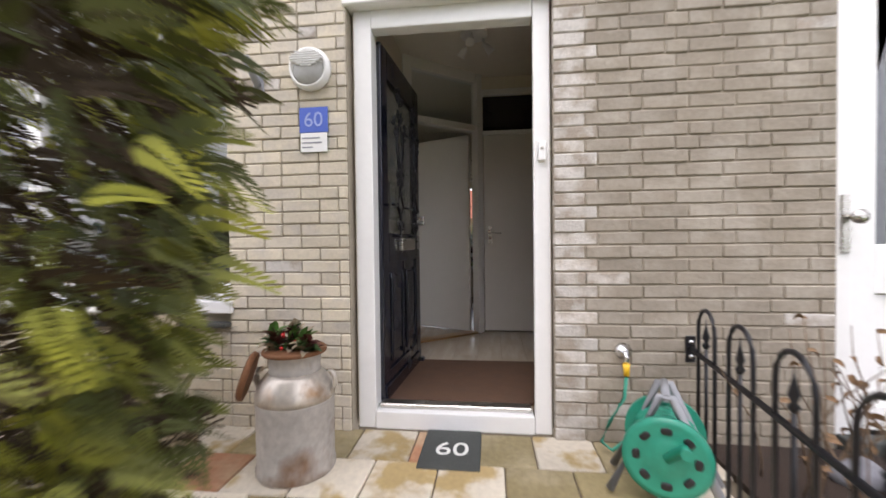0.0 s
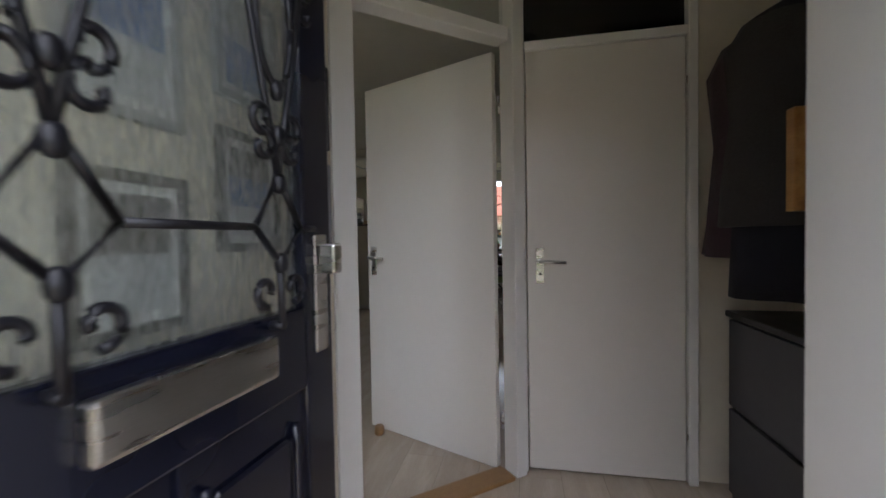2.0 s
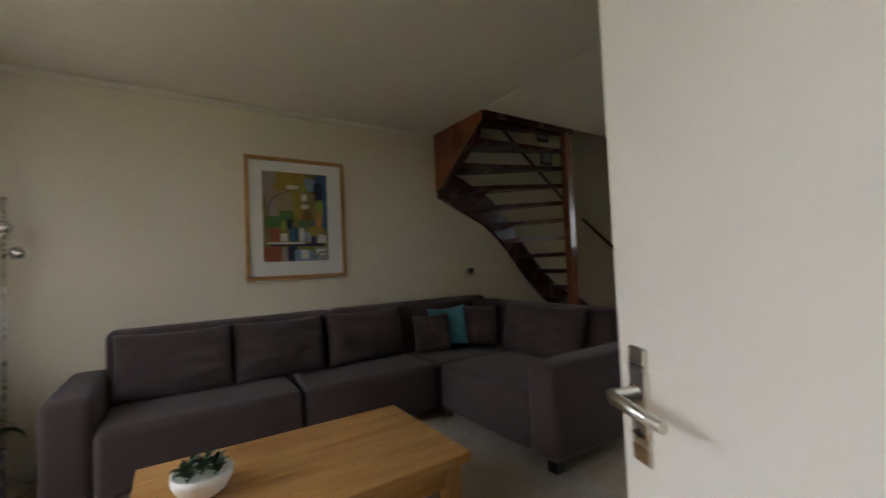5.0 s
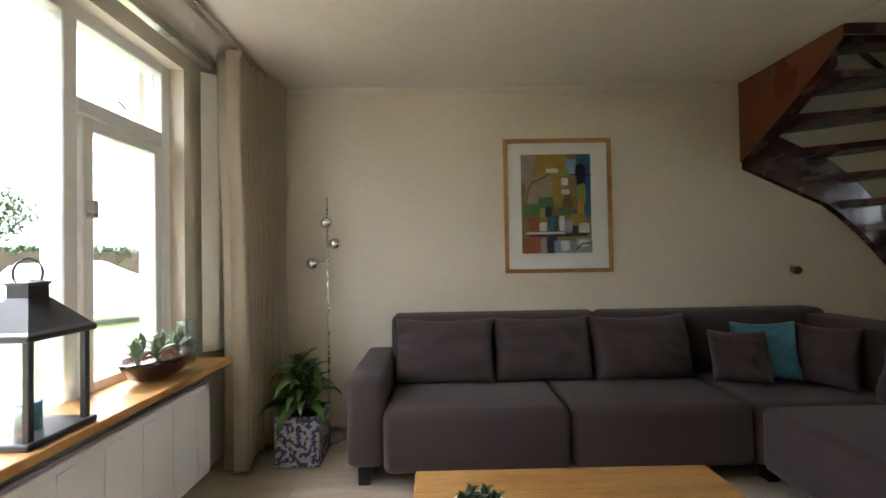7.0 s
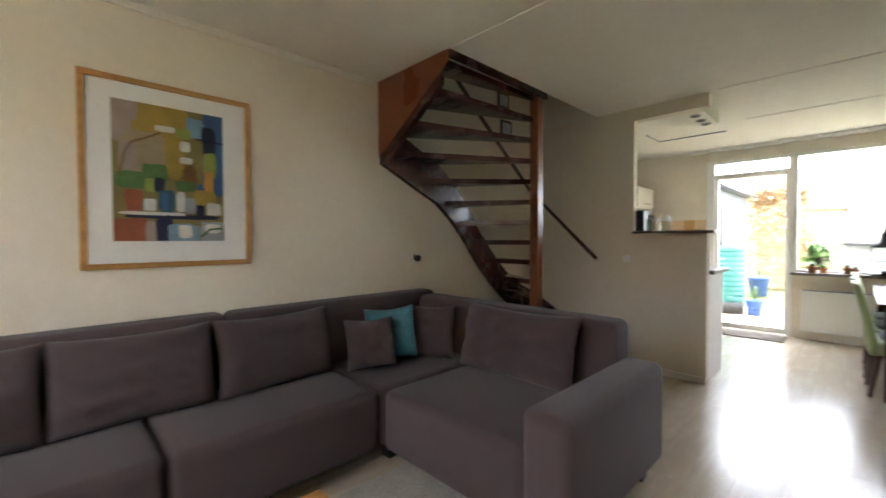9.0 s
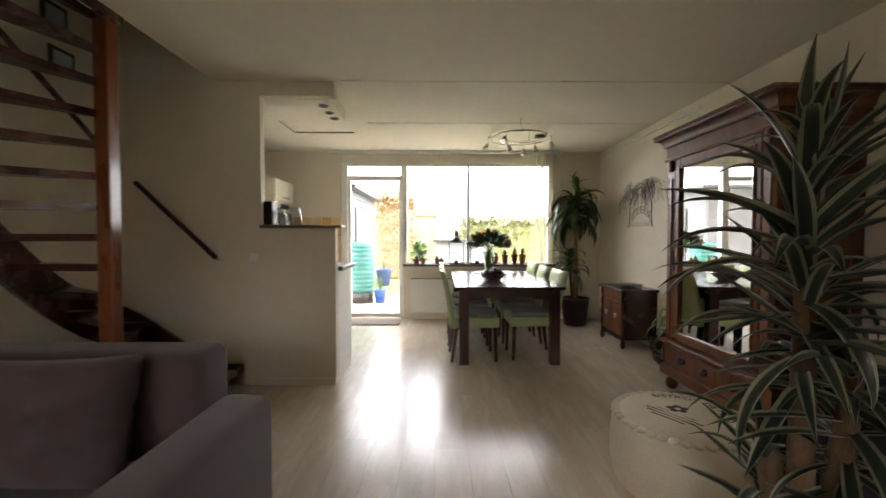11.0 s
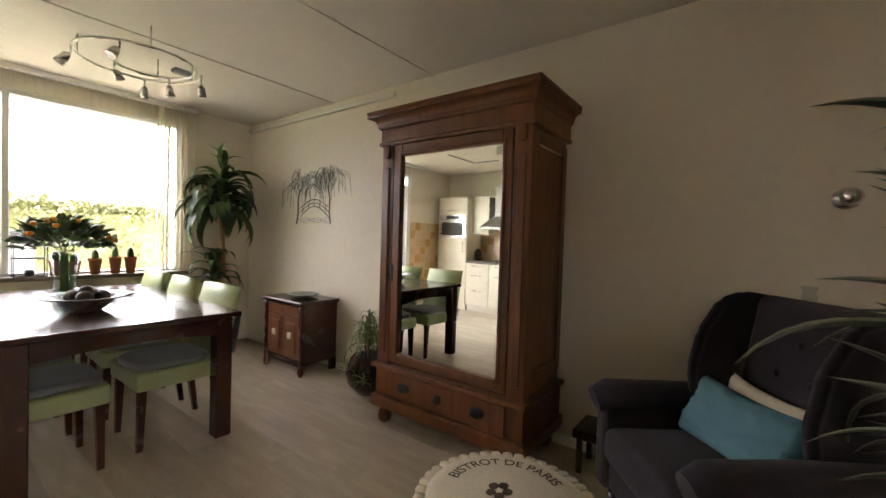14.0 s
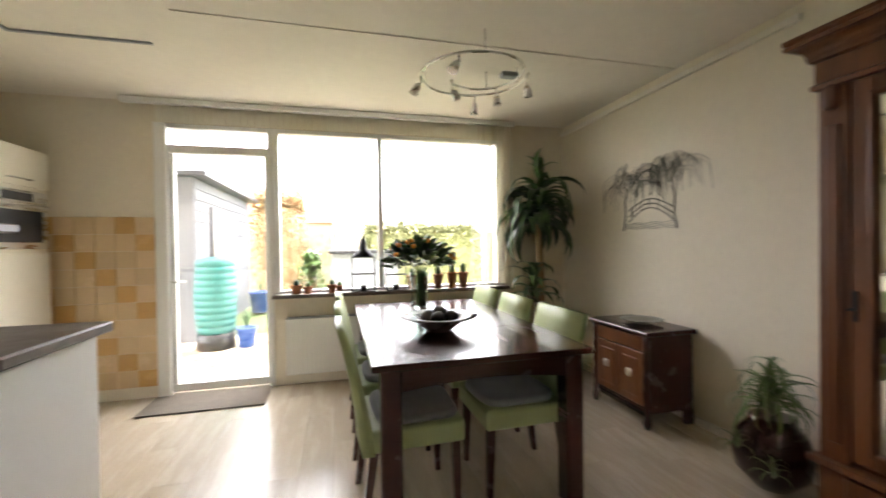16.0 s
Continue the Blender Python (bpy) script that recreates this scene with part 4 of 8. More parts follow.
# painting
pc = thing("painting", "framed still life print in oak frame", "picture")
PY0, PY1, PZ0, PZ1 = 2.26, 3.095, 1.165, 2.2
for a in ((PY0, PZ0, PY1, PZ0 + 0.03), (PY0, PZ1 - 0.03, PY1, PZ1), (PY0, PZ0 + 0.03, PY0 + 0.03, PZ1 - 0.03), (PY1 - 0.03, PZ0 + 0.03, PY1, PZ1 - 0.03)):
    bm = B()
    box(bm, L + 0.002, a[0], a[1], L + 0.03, a[2], a[3], 0.003)
    part("frame_bar", bm, PINE, pc)
bm = B()
box(bm, L + 0.002, PY0 + 0.03, PZ0 + 0.03, L + 0.012, PY1 - 0.03, PZ1 - 0.03)
part("mount", bm, PAPER, pc, "white card mount")
art = {"olive": (0.22, 0.18, 0.06), "mustard": (0.34, 0.24, 0.04), "sand": (0.33, 0.26, 0.16), "mauve": (0.33, 0.26, 0.22), "blue": (0.05, 0.12, 0.25), "sky": (0.2, 0.32, 0.42), "teal": (0.03, 0.1, 0.13), "rust": (0.3, 0.09, 0.04), "brown": (0.2, 0.1, 0.03), "lime": (0.25, 0.3, 0.06), "orange": (0.5, 0.25, 0.05), "white": (0.62, 0.6, 0.54), "grey": (0.3, 0.32, 0.32), "navy": (0.015, 0.02, 0.05), "green": (0.08, 0.17, 0.05)}
art = {k: material("print_" + k, v, 0.6, vary=0.3, scale=24) for k, v in art.items()}
U0, U1, V0, V1 = PY0 + 0.135, PY0 + 0.675, PZ0 + 0.15, PZ1 - 0.12
daubs = []


def daub(colour, u0, v0, u1, v1, taper=0.0, square=0.45):
    """One painted area of the print, a loose block narrowed towards its foot by taper."""
    i = len(daubs)
    n = 16
    ps = []
    for q in range(n):
        a = math.tau * (q + 0.5) / n
        cu, su = math.copysign(abs(math.cos(a)) ** square, math.cos(a)), math.copysign(abs(math.sin(a)) ** square, math.sin(a))
        wob = 1 + 0.16 * noise.noise(Vector((i * 3.1, q * 0.9, 0)))
        u = (u0 + u1) / 2 + cu * (u1 - u0) / 2 * wob * (1 - taper * (0.5 - su / 2))
        v = (v0 + v1) / 2 + su * (v1 - v0) / 2 * wob
        ps.append((L + 0.0126 + 0.00032 * i, U0 + (U1 - U0) * min(1, max(0, u)), V0 + (V1 - V0) * min(1, max(0, v))))
    bm = B()
    quad(bm, *ps)
    daubs.append(part("colour_patch", bm, art[colour], pc))


def stroke(colour, pts, r):
    """A painted line of the print."""
    bm = B()
    tube(bm, [(L + 0.026, U0 + (U1 - U0) * u, V0 + (V1 - V0) * v) for u, v in pts], r, 5)
    for v in bm.verts:
        v.co.x = L + 0.026 + (v.co.x - L - 0.026) * 0.2
    part("painted_stem", bm, art[colour], pc)


bm = B()
box(bm, L + 0.0118, U0, V0, L + 0.0124, U1, V1)
part("colour_ground", bm, art["olive"], pc)
daub("mauve", -0.05, 0.7, 0.3, 1.05)
daub("mustard", 0.2, 0.78, 0.66, 1.03)
daub("sand", 0.06, 0.44, 0.46, 0.8)
daub("mauve", 0.05, 0.5, 0.2, 0.72)
daub("mustard", 0.44, 0.46, 0.62, 0.86)
daub("blue", 0.72, 0.34, 1.05, 0.94)
daub("sky", 0.64, 0.8, 0.82, 0.95)
daub("navy", 0.78, 0.66, 0.92, 0.9)
daub("blue", 0.8, 0.9, 1.02, 1.02)
daub("olive", 0.66, 0.44, 0.8, 0.8)
daub("lime", 0.8, 0.5, 0.93, 0.7)
daub("lime", 0.54, 0.78, 0.68, 0.86)
daub("green", 0.02, 0.38, 0.36, 0.5)
daub("green", 0.24, 0.42, 0.46, 0.57)
daub("lime", 0.26, 0.36, 0.38, 0.46)
daub("brown", 0.6, 0.42, 0.73, 0.58)
daub("orange", 0.8, 0.38, 0.9, 0.55)
daub("mustard", 0.7, 0.28, 0.92, 0.4)
daub("navy", 0.34, 0.36, 0.43, 0.47)
daub("teal", 0.37, 0.21, 0.53, 0.38, 0.2)
daub("blue", 0.4, 0.23, 0.46, 0.36)
daub("green", 0.53, 0.38, 0.72, 0.46)
daub("white", 0.53, 0.22, 0.62, 0.37, 0.1)
daub("grey", 0.61, 0.21, 0.72, 0.33)
daub("white", 0.25, 0.22, 0.36, 0.31)
daub("rust", 0.08, 0.21, 0.25, 0.37, 0.25)
daub("navy", 0.72, 0.18, 0.8, 0.28)
daub("white", 0.82, 0.2, 0.97, 0.3)
daub("navy", 0.08, 0.165, 0.97, 0.2)
daub("white", 0.05, 0.19, 0.62, 0.215)
daub("rust", -0.02, -0.02, 0.32, 0.165, 0.2)
daub("mauve", 0.26, -0.02, 0.37, 0.15)
daub("navy", 0.35, -0.02, 0.5, 0.19)
daub("sky", 0.45, -0.02, 0.74, 0.13)
daub("white", 0.55, 0.02, 0.68, 0.12)
daub("grey", 0.75, -0.02, 1.02, 0.15)
daub("white", 0.8, 0.06, 0.96, 0.13)
daub("white", 0.35, 0.81, 0.53, 0.855)
daub("white", 0.57, 0.68, 0.67, 0.76)
daub("white", 0.57, 0.59, 0.69, 0.64)
daub("mustard", 0.16, 0.79, 0.34, 0.87)
stroke("brown", [(0.05, 0.46), (0.09, 0.62), (0.15, 0.71), (0.3, 0.76), (0.4, 0.8)], 0.005)
stroke("brown", [(0.56, 0.45), (0.62, 0.52), (0.7, 0.6)], 0.004)
stroke("green", [(0.76, 0.03), (0.85, 0.09), (0.98, 0.1)], 0.006)
stroke("navy", [(0.72, 0.79), (1.0, 0.78)], 0.004)

sw = thing("light_switch", "small chrome wall switch above the sofa", "switch")
bm = B()
box(bm, L, 4.48, 1.11, L + 0.012, 4.56, 1.19, 0.004)
part("plate", bm, STEEL, sw)
bm = B()
lathe(bm, [(0.03, 0), (0.03, 0.03), (0.022, 0.04)], (L + 0.012, 4.52, 1.15), 16, pose(0, 0, 0, 0, 90))
part("dimmer_knob", bm, BLACK, sw)

fl = thing("floor_lamp", "slim chrome floor lamp with three round heads", "floor lamp")
bm = B()
lathe(bm, [(0.13, 0), (0.13, 0.012), (0.02, 0.02)], (-3.97, 0.93, 0), 24)
part("foot", bm, STEEL, fl)
bm = B()
tube(bm, [(-3.97, 0.93, 0.015), (-3.97, 0.93, 1.75)], 0.008, 8)
part("pole", bm, STEEL, fl)
for z, dy, dx in ((1.56, 0.01, 0.06), (1.41, 0.07, 0.05), (1.27, -0.09, 0.07)):
    bm = B()
    tube(bm, [(-3.97, 0.93, z), (-3.97 + dx, 0.93 + dy, z)], 0.006, 6)
    arm = part("arm", bm, STEEL, fl)
    bm = B()
    soft(bm, -3.97 + dx, 0.93 + dy, z, 0.042, 0.042, 0.042, 1.0, nu=16, nv=10)
    part("head", bm, CHROME, arm, "round chrome lamp head")

CROCK = material("blue_white_mosaic", (0.52, 0.5, 0.5), 0.35, vary=0.3, scale=46, tint=(0.05, 0.06, 0.19), mask=(0.49, 0.52))
pl = thing("potted_peace_lily", "leafy green plant in a mosaic cube pot", "plant")
bm = B()
box(bm, -3.82, 0.7, 0, -3.54, 0.98, 0.31, 0.006)
part("pot", bm, CROCK, pl, "blue and white mosaic cube pot")
bm = B()
box(bm, -3.8, 0.72, 0.31, -3.56, 0.96, 0.315)
part("soil", bm, SOIL, pl)
lms = [mesh_of("leaf", strap_leaf(0.27, 0.075, d, 7, 1.1, 0.2), m) for d in (1.5, 2.1, 2.7) for m in (LEAF, LEAFB)]
rosette(pl, lms, (-3.68, 0.84, 0.3), 70, 0, 0.1, (-18, 66), (0.6, 1.3), random.Random(5))
rosette(pl, lms, (-3.7, 0.82, 0.36), 30, 0, 0.08, (10, 70), (0.7, 1.35), random.Random(6))

# curtains and blinds at the front
cu = thing("curtain", "beige linen curtain gathered beside the window", "curtain")
bm = B()
pts = []
for i in range(73):
    s = i / 72
    pts.append((-3.42 - 0.62 * s, 0.5 + 0.07 * math.sin(i * math.tau / 8) + 0.02 * math.sin(i * 0.9) + 0.06 * s))
cols = [[bm.verts.new((x + 0.01 * math.sin(z * 3), y + 0.018 * math.sin(z * 2 + x * 9), z)) for z in (0.04, 0.7, 1.4, 2.0, 2.5, 2.57)] for x, y in pts]
for a, b in zip(cols, cols[1:]):
    for k in range(5):
        f = bm.faces.new((a[k], b[k], b[k + 1], a[k + 1]))
        f.smooth = True
bmesh.ops.solidify(bm, geom=bm.faces[:], thickness=0.003)
part("drape", bm, CURTAIN, cu)
bm = B()
box(bm, -4.05, 0.52, 2.575, -0.75, 0.56, 2.615, 0.003)
part("rail", bm, STEEL, cu)
vb = thing("vertical_blind", "white vertical blind slats stacked at the window", "blind")
for i in range(7):
    bm = B()
    box(bm, -0.045, -0.001, 0.76, 0.045, 0.001, 2.44, m=pose(-3.44 - i * 0.024, 0.37, 0, 0, 0, -48 + 6 * math.sin(i * 2)))
    part("slat", bm, BLIND, vb)
bm = B()
box(bm, -3.4, 0.36, 2.45, -1.3, 0.41, 2.5, 0.004)
part("head_rail", bm, STEEL, vb)


def radiator(x0, x1, y0, y1, z0, z1, label, step=0.04):
    r = thing("radiator", label, "radiator")
    bm = B()
    box(bm, x0, y0, z0, x1, y1, z1, 0.006, 2)
    part("body", bm, WHITE, r)
    i = 0
    yy = y0 if y0 > 4 else y1
    s = -1 if y0 > 4 else 1
    while x0 + 0.03 + i * step < x1 - 0.03:
        bm = B()
        x = x0 + 0.03 + i * step
        box(bm, x, yy, z0 + 0.03, x + step * 0.45, yy + s * 0.006, z1 - 0.03, 0.002)
        part("rib", bm, WHITE, r)
        i += 1
    for k in range(3):
        bm = B()
        y = y0 + (y1 - y0) * (k + 0.5) / 3
        box(bm, x0 + 0.01, y - 0.008, z1, x1 - 0.01, y + 0.008, z1 + 0.012, 0.002)
        part("grille_bar", bm, GREYP, r)


radiator(-3.3, -1.0, 0.34, 0.44, 0.12, 0.62, "long white panel radiator under the front window", 0.2)
radiator(-1.82, -0.15, 9.08, 9.18, 0.12, 0.64, "white panel radiator under the garden window")

lt = thing("lantern", "dark grey metal lantern with glass sides", "lantern")
lx, ly, lz = -2.36, 0.37, 0.735
for sx in (-1, 1):
    for sy in (-1, 1):
        bm = B()
        box(bm, lx + sx * 0.1 - 0.01, ly + sy * 0.1 - 0.01, lz + 0.02, lx + sx * 0.1 + 0.01, ly + sy * 0.1 + 0.01, lz + 0.34, 0.002)
        part("post", bm, DARKGREY, lt)
for z, e in ((0, 0.125), (0.33, 0.125)):
    bm = B()
    box(bm, lx - e, ly - e, lz + z, lx + e, ly + e, lz + z + 0.022, 0.004)
    part("plate", bm, DARKGREY, lt)
bm = B()
lathe(bm, [(0.175, 0.352), (0.16, 0.36), (0.05, 0.46), (0.05, 0.5), (0.06, 0.51), (0.02, 0.52)], (lx, ly, lz), 4, pose(0, 0, 0, 0, 0, 45))
for f in bm.faces:
    f.smooth = False
part("roof", bm, DARKGREY, lt)
bm = B()
tube(bm, [(lx + 0.05 * math.cos(a), ly, lz + 0.54 + 0.05 * math.sin(a)) for a in [i * math.tau / 16 for i in range(16)]], 0.004, 5, True)
part("ring", bm, DARKGREY, lt)
bm = B()
for sx in (-1, 1):
    box(bm, lx + sx * 0.1 - 0.002, ly - 0.09, lz + 0.022, lx + sx * 0.1 + 0.002, ly + 0.09, lz + 0.33)
part("pane", bm, GLASS, lt)
bm = B()
lathe(bm, [(0.035, 0), (0.035, 0.09), (0.03, 0.09)], (lx, ly, lz + 0.022), 16)
part("candle", bm, TEAL, lt, "turquoise candle")

bw = thing("planter_bowl", "oval brown bowl planted with pale succulents", "planter")
bm = B()
lathe(bm, [(0.09, 0), (0.15, 0.03), (0.2, 0.09), (0.21, 0.11), (0.195, 0.11), (0.18, 0.09)], (-3.0, 0.36, 0.735), 28, Matrix.Diagonal((1.0, 0.62, 1, 1)))
part("bowl", bm, MAROON, bw)
pm = mesh_of("leaf", strap_leaf(0.09, 0.035, 1.0, 4, 0.9, 0.3), material("pale_grey_green_succulent", (0.25, 0.33, 0.22), 0.5, vary=0.2, scale=10, per_piece=0.25))
for i in range(7):
    rosette(bw, [pm], (-3.14 + i * 0.047, 0.36 + 0.03 * math.sin(i * 2.1), 0.83), 9, 0, 0.05, (10, 75), (0.7, 1.2), random.Random(i))
gv = thing("glass_vase", "clear glass jar on the window board", "vase")
bm = B()
lathe(bm, [(0.05, 0), (0.06, 0.05), (0.055, 0.18), (0.04, 0.22), (0.045, 0.24), (0.04, 0.235), (0.035, 0.21), (0.05, 0.17), (0.055, 0.05), (0.04, 0.01)], (-3.26, 0.33, 0.735), 20)
part("body", bm, CLEAR, gv)

pf = thing("aloe_in_pot", "spiky aloe in a tall grey pot on the sill", "plant")
bm = B()
lathe(bm, [(0.075, 0), (0.08, 0.01), (0.115, 0.26), (0.12, 0.27), (0.105, 0.27), (0.1, 0.24)], (-1.84, 0.34, 0.735), 24)
part("pot", bm, material("rough_grey_clay", (0.3, 0.26, 0.2), 0.9, vary=0.2, scale=8, bump=0.5), pf)
am = [mesh_of("leaf", strap_leaf(0.38, 0.03, d, 6, 1.3, 0.4), LEAF) for d in (0.4, 0.9)]
rosette(pf, am, (-1.84, 0.34, 0.985), 26, 0, 0.03, (0, 45), (0.7, 1.15), random.Random(8))

# ---- stairs ----
st = thing("staircase", "dark mahogany open winder staircase", "stairs")
NX, NY = -3.4, 5.38
X0, X1, Y0, Y1 = L + 0.005, -3.29, 4.13, 6.36


def edge_point(a):
    """Where the way from the newel at angle a (degrees) meets the stair's outline."""
    dx, dy = math.cos(radians(a)), math.sin(radians(a))
    ts = []
    if dx < -1e-6:
        ts.append((X0 - NX) / dx)
    if dy > 1e-6:
        ts.append((Y1 - NY) / dy)
    if dy < -1e-6:
        ts.append((Y0 - NY) / dy)
    t = min(ts)
    return NX + dx * t, NY + dy * t


def step_angle(k):
    return 92 + (k - 1) * 15.2 if k <= 7 else 183.2 + (k - 7) * 12.0


corner_a = [math.degrees(math.atan2(Y1 - NY, X0 - NX)), math.degrees(math.atan2(Y0 - NY, X0 - NX)) % 360]
for k in range(1, 15):
    a0, a1 = step_angle(k) - 7, step_angle(k) + 11
    poly = [(NX + 0.05 * math.cos(radians(a0)), NY + 0.05 * math.sin(radians(a0))), edge_point(a0)]
    poly += [edge_point(c) for c in corner_a if a0 < c < a1]
    poly += [edge_point(min(a1, 269.5)), (NX + 0.05 * math.cos(radians(a1)), NY + 0.05 * math.sin(radians(a1)))]
    bm = B()
    prism(bm, poly, 0.187 * k - 0.045, 0.187 * k)
    part("tread", bm, MAHOG, st)


def string_board(angles, lo, hi, mat, name, top=None):
    bm = B()
    rows = []
    for a in angles:
        x, y = edge_point(a)
        z = 0.187 * (1 + (a - 92) / 15.2 if a <= 183.2 else 7 + (a - 183.2) / 12.0)
        cx, cy = NX - x, NY - y
        q = math.hypot(cx, cy)
        ix, iy = x + cx / q * 0.045, y + cy / q * 0.045
        zt = top if top else min(z + hi, H)
        zl = min(z + lo, H - 0.03)
        rows.append([bm.verts.new(p) for p in ((x, y, zl), (ix, iy, zl), (ix, iy, zt), (x, y, zt))])
    for a, b in zip(rows, rows[1:]):
        for i in range(4):
            bm.faces.new((a[i], a[(i + 1) % 4], b[(i + 1) % 4], b[i]))
    bm.faces.new(rows[0])
    bm.faces.new(rows[-1])
    part(name, bm, mat, st)


side = sorted([92 + i * 5 for i in range(27)] + [corner_a[0], corner_a[1]])
string_board([a for a in side if a <= corner_a[1] + 0.01], -0.26, 0.1, MAHOG, "string")
front = [corner_a[1]] + [a for a in range(int(corner_a[1]) + 3, 274, 4)]
string_board(front, -0.26, 0.0, MAHOG, "string")
bm = B()
rows = []
for a in front + [275]:
    x, y = edge_point(a)
    z = 0.187 * (7 + (a - 183.2) / 12.0) - 0.2
    rows.append([bm.verts.new(p) for p in ((x, y - 0.012, min(z, H - 0.02)), (x, y - 0.002, min(z, H - 0.02)), (x, y - 0.002, H - 0.001), (x, y - 0.012, H - 0.001))])
for a, b in zip(rows, rows[1:]):
    for i in range(4):
        bm.faces.new((a[i], a[(i + 1) % 4], b[(i + 1) % 4], b[i]))
bm.faces.new(rows[0])
bm.faces.new(rows[-1])
# Panel and newel take the lighter mahogany, with the window light painted in.
part("panel", bm, MAHOG_LIT, st, "orange brown side panel")
bm = B()
box(bm, NX - 0.045, NY - 0.045, 0, NX + 0.045, NY + 0.045, H + 0.6, 0.006)
part("newel_post", bm, MAHOG_LIT, st)
bm = B()
box(bm, X1 - 0.02, Y0, H - 0.05, X1 + 0.012, NY, H + 0.25, 0.003)
part("well_board", bm, MAHOG, st)
bm = B()
pts = [(NX + 0.02, NY + 0.02, 0.52), (NX + 0.2, NY + 0.06, 0.4), (NX + 0.38, NY + 0.12, 0.16), (NX + 0.42, NY + 0.14, 0.0)]
for (x, y, z), (x2, y2, z2) in zip(pts, pts[1:]):
    vs = [bm.verts.new(p) for p in ((x, y, max(0, z - 0.25)), (x2, y2, max(0, z2 - 0.25)), (x2, y2 + 0.04, max(0, z2 - 0.25)), (x, y + 0.04, max(0, z - 0.25)), (x, y, z), (x2, y2, z2 + 0.005), (x2, y2 + 0.04, z2 + 0.005), (x, y + 0.04, z))]
    for idx in ((0, 1, 2, 3), (4, 5, 6, 7), (0, 1, 5, 4), (1, 2, 6, 5), (2, 3, 7, 6), (3, 0, 4, 7)):
        bm.faces.new([vs[i] for i in idx])
part("bottom_string", bm, MAHOG, st)
bm = B()
prism(bm, [(NX + 0.02, NY + 0.12), (NX + 0.4, NY + 0.16), (NX + 0.34, Y1), (NX + 0.02, Y1)], 0.14, 0.187)
part("bottom_tread", bm, MAHOG, st)
for pts in ([(-3.93, 6.31, 1.75), (-3.26, 6.31, 1.11)], [(-4.05, 6.25, 1.9), (-4.05, 5.3, 2.62), (-4.05, 4.9, 2.95)]):
    bm = B()
    tube(bm, pts, 0.021, 10)
    hr = part("handrail", bm, MAHOG, st)
    for p in (pts[0], pts[1]):
        bm = B()
        q = Vector(p)
        w = Vector((q.x, 6.37, q.z - 0.03)) if q.x > -4 else Vector((L, q.y, q.z - 0.03))
        tube(bm, [q, w], 0.008, 6)
        part("bracket", bm, STEEL, hr)
for yy, z in ((5.85, 2.56), (5.8, 2.86)):
    p = thing("small_frame", "small dark picture frame on the stair wall", "picture", "frames on the stair wall")
    bm = B()
    box(bm, L + 0.002, yy - 0.1, z - 0.09, L + 0.02, yy + 0.1, z + 0.09, 0.004)
    part("frame", bm, BLACK, p)
    bm = B()
    box(bm, L + 0.02, yy - 0.07, z - 0.06, L + 0.023, yy + 0.07, z + 0.06)
    part("print", bm, PSNOW, p)
hoov = thing("vacuum_cleaner", "dark rounded vacuum cleaner under the stairs", "vacuum cleaner")
bm = B()
soft(bm, -3.75, 5.9, 0.16, 0.2, 0.14, 0.15, 0.7)
part("body", bm, BLACK, hoov)
for s in (-1, 1):
    bm = B()
    lathe(bm, [(0.09, 0), (0.09, 0.03), (0.05, 0.035)], (-3.68, 5.9 + s * 0.15, 0.09), 18, pose(0, 0, 0, 90))
    part("wheel", bm, GREYP, hoov)

# ---- dining room things ----
dt = thing("dining_table", "dark stained wooden dining table", "table")
TX0, TX1, TY0, TY1, TZ = -1.2, -0.1, 6.86, 8.8, 0.795
for i in range(3):
    bm = B()
    y0 = TY0 + i * (TY1 - TY0) / 3
    box(bm, TX0, y0 + 0.001, TZ - 0.032, TX1, y0 + (TY1 - TY0) / 3 - 0.001, TZ, 0.004)
    part("top_leaf", bm, TABLEW, dt)
for x in (-1.16, -0.24):
    for y in (6.885, 8.68):
        bm = B()
        box(bm, x, y, 0, x + 0.095, y + 0.095, TZ - 0.032, 0.006)
        part("leg", bm, TABLEW, dt)
bm = B()
lower = [(-1.07 + 0.83 * i / 12, 0.685 - 0.03 * (1 - math.sin(math.pi * i / 12))) for i in range(13)]
face_a = [bm.verts.new((x, 6.9, z)) for x, z in lower] + [bm.verts.new((x, 6.9, TZ - 0.034)) for x, z in lower[::-1]]
face_b = [bm.verts.new((v.co.x, 6.925, v.co.z)) for v in face_a]
for i in range(12):
    for f4 in (face_a, face_b):
        bm.faces.new((f4[i], f4[i + 1], f4[24 - i], f4[25 - i]))
for i in range(26):
    j = (i + 1) % 26
    bm.faces.new((face_a[i], face_a[j], face_b[j], face_b[i]))
part("apron", bm, TABLEW, dt)
for a in ((-1.065, 8.72, 0.65, -0.24, 8.75, TZ - 0.033), (-1.13, 6.98, 0.65, -1.105, 8.68, TZ - 0.033), (-0.2, 6.98, 0.65, -0.175, 8.68, TZ - 0.033)):
    bm = B()
    box(bm, *a, 0.003)
    part("apron", bm, TABLEW, dt)

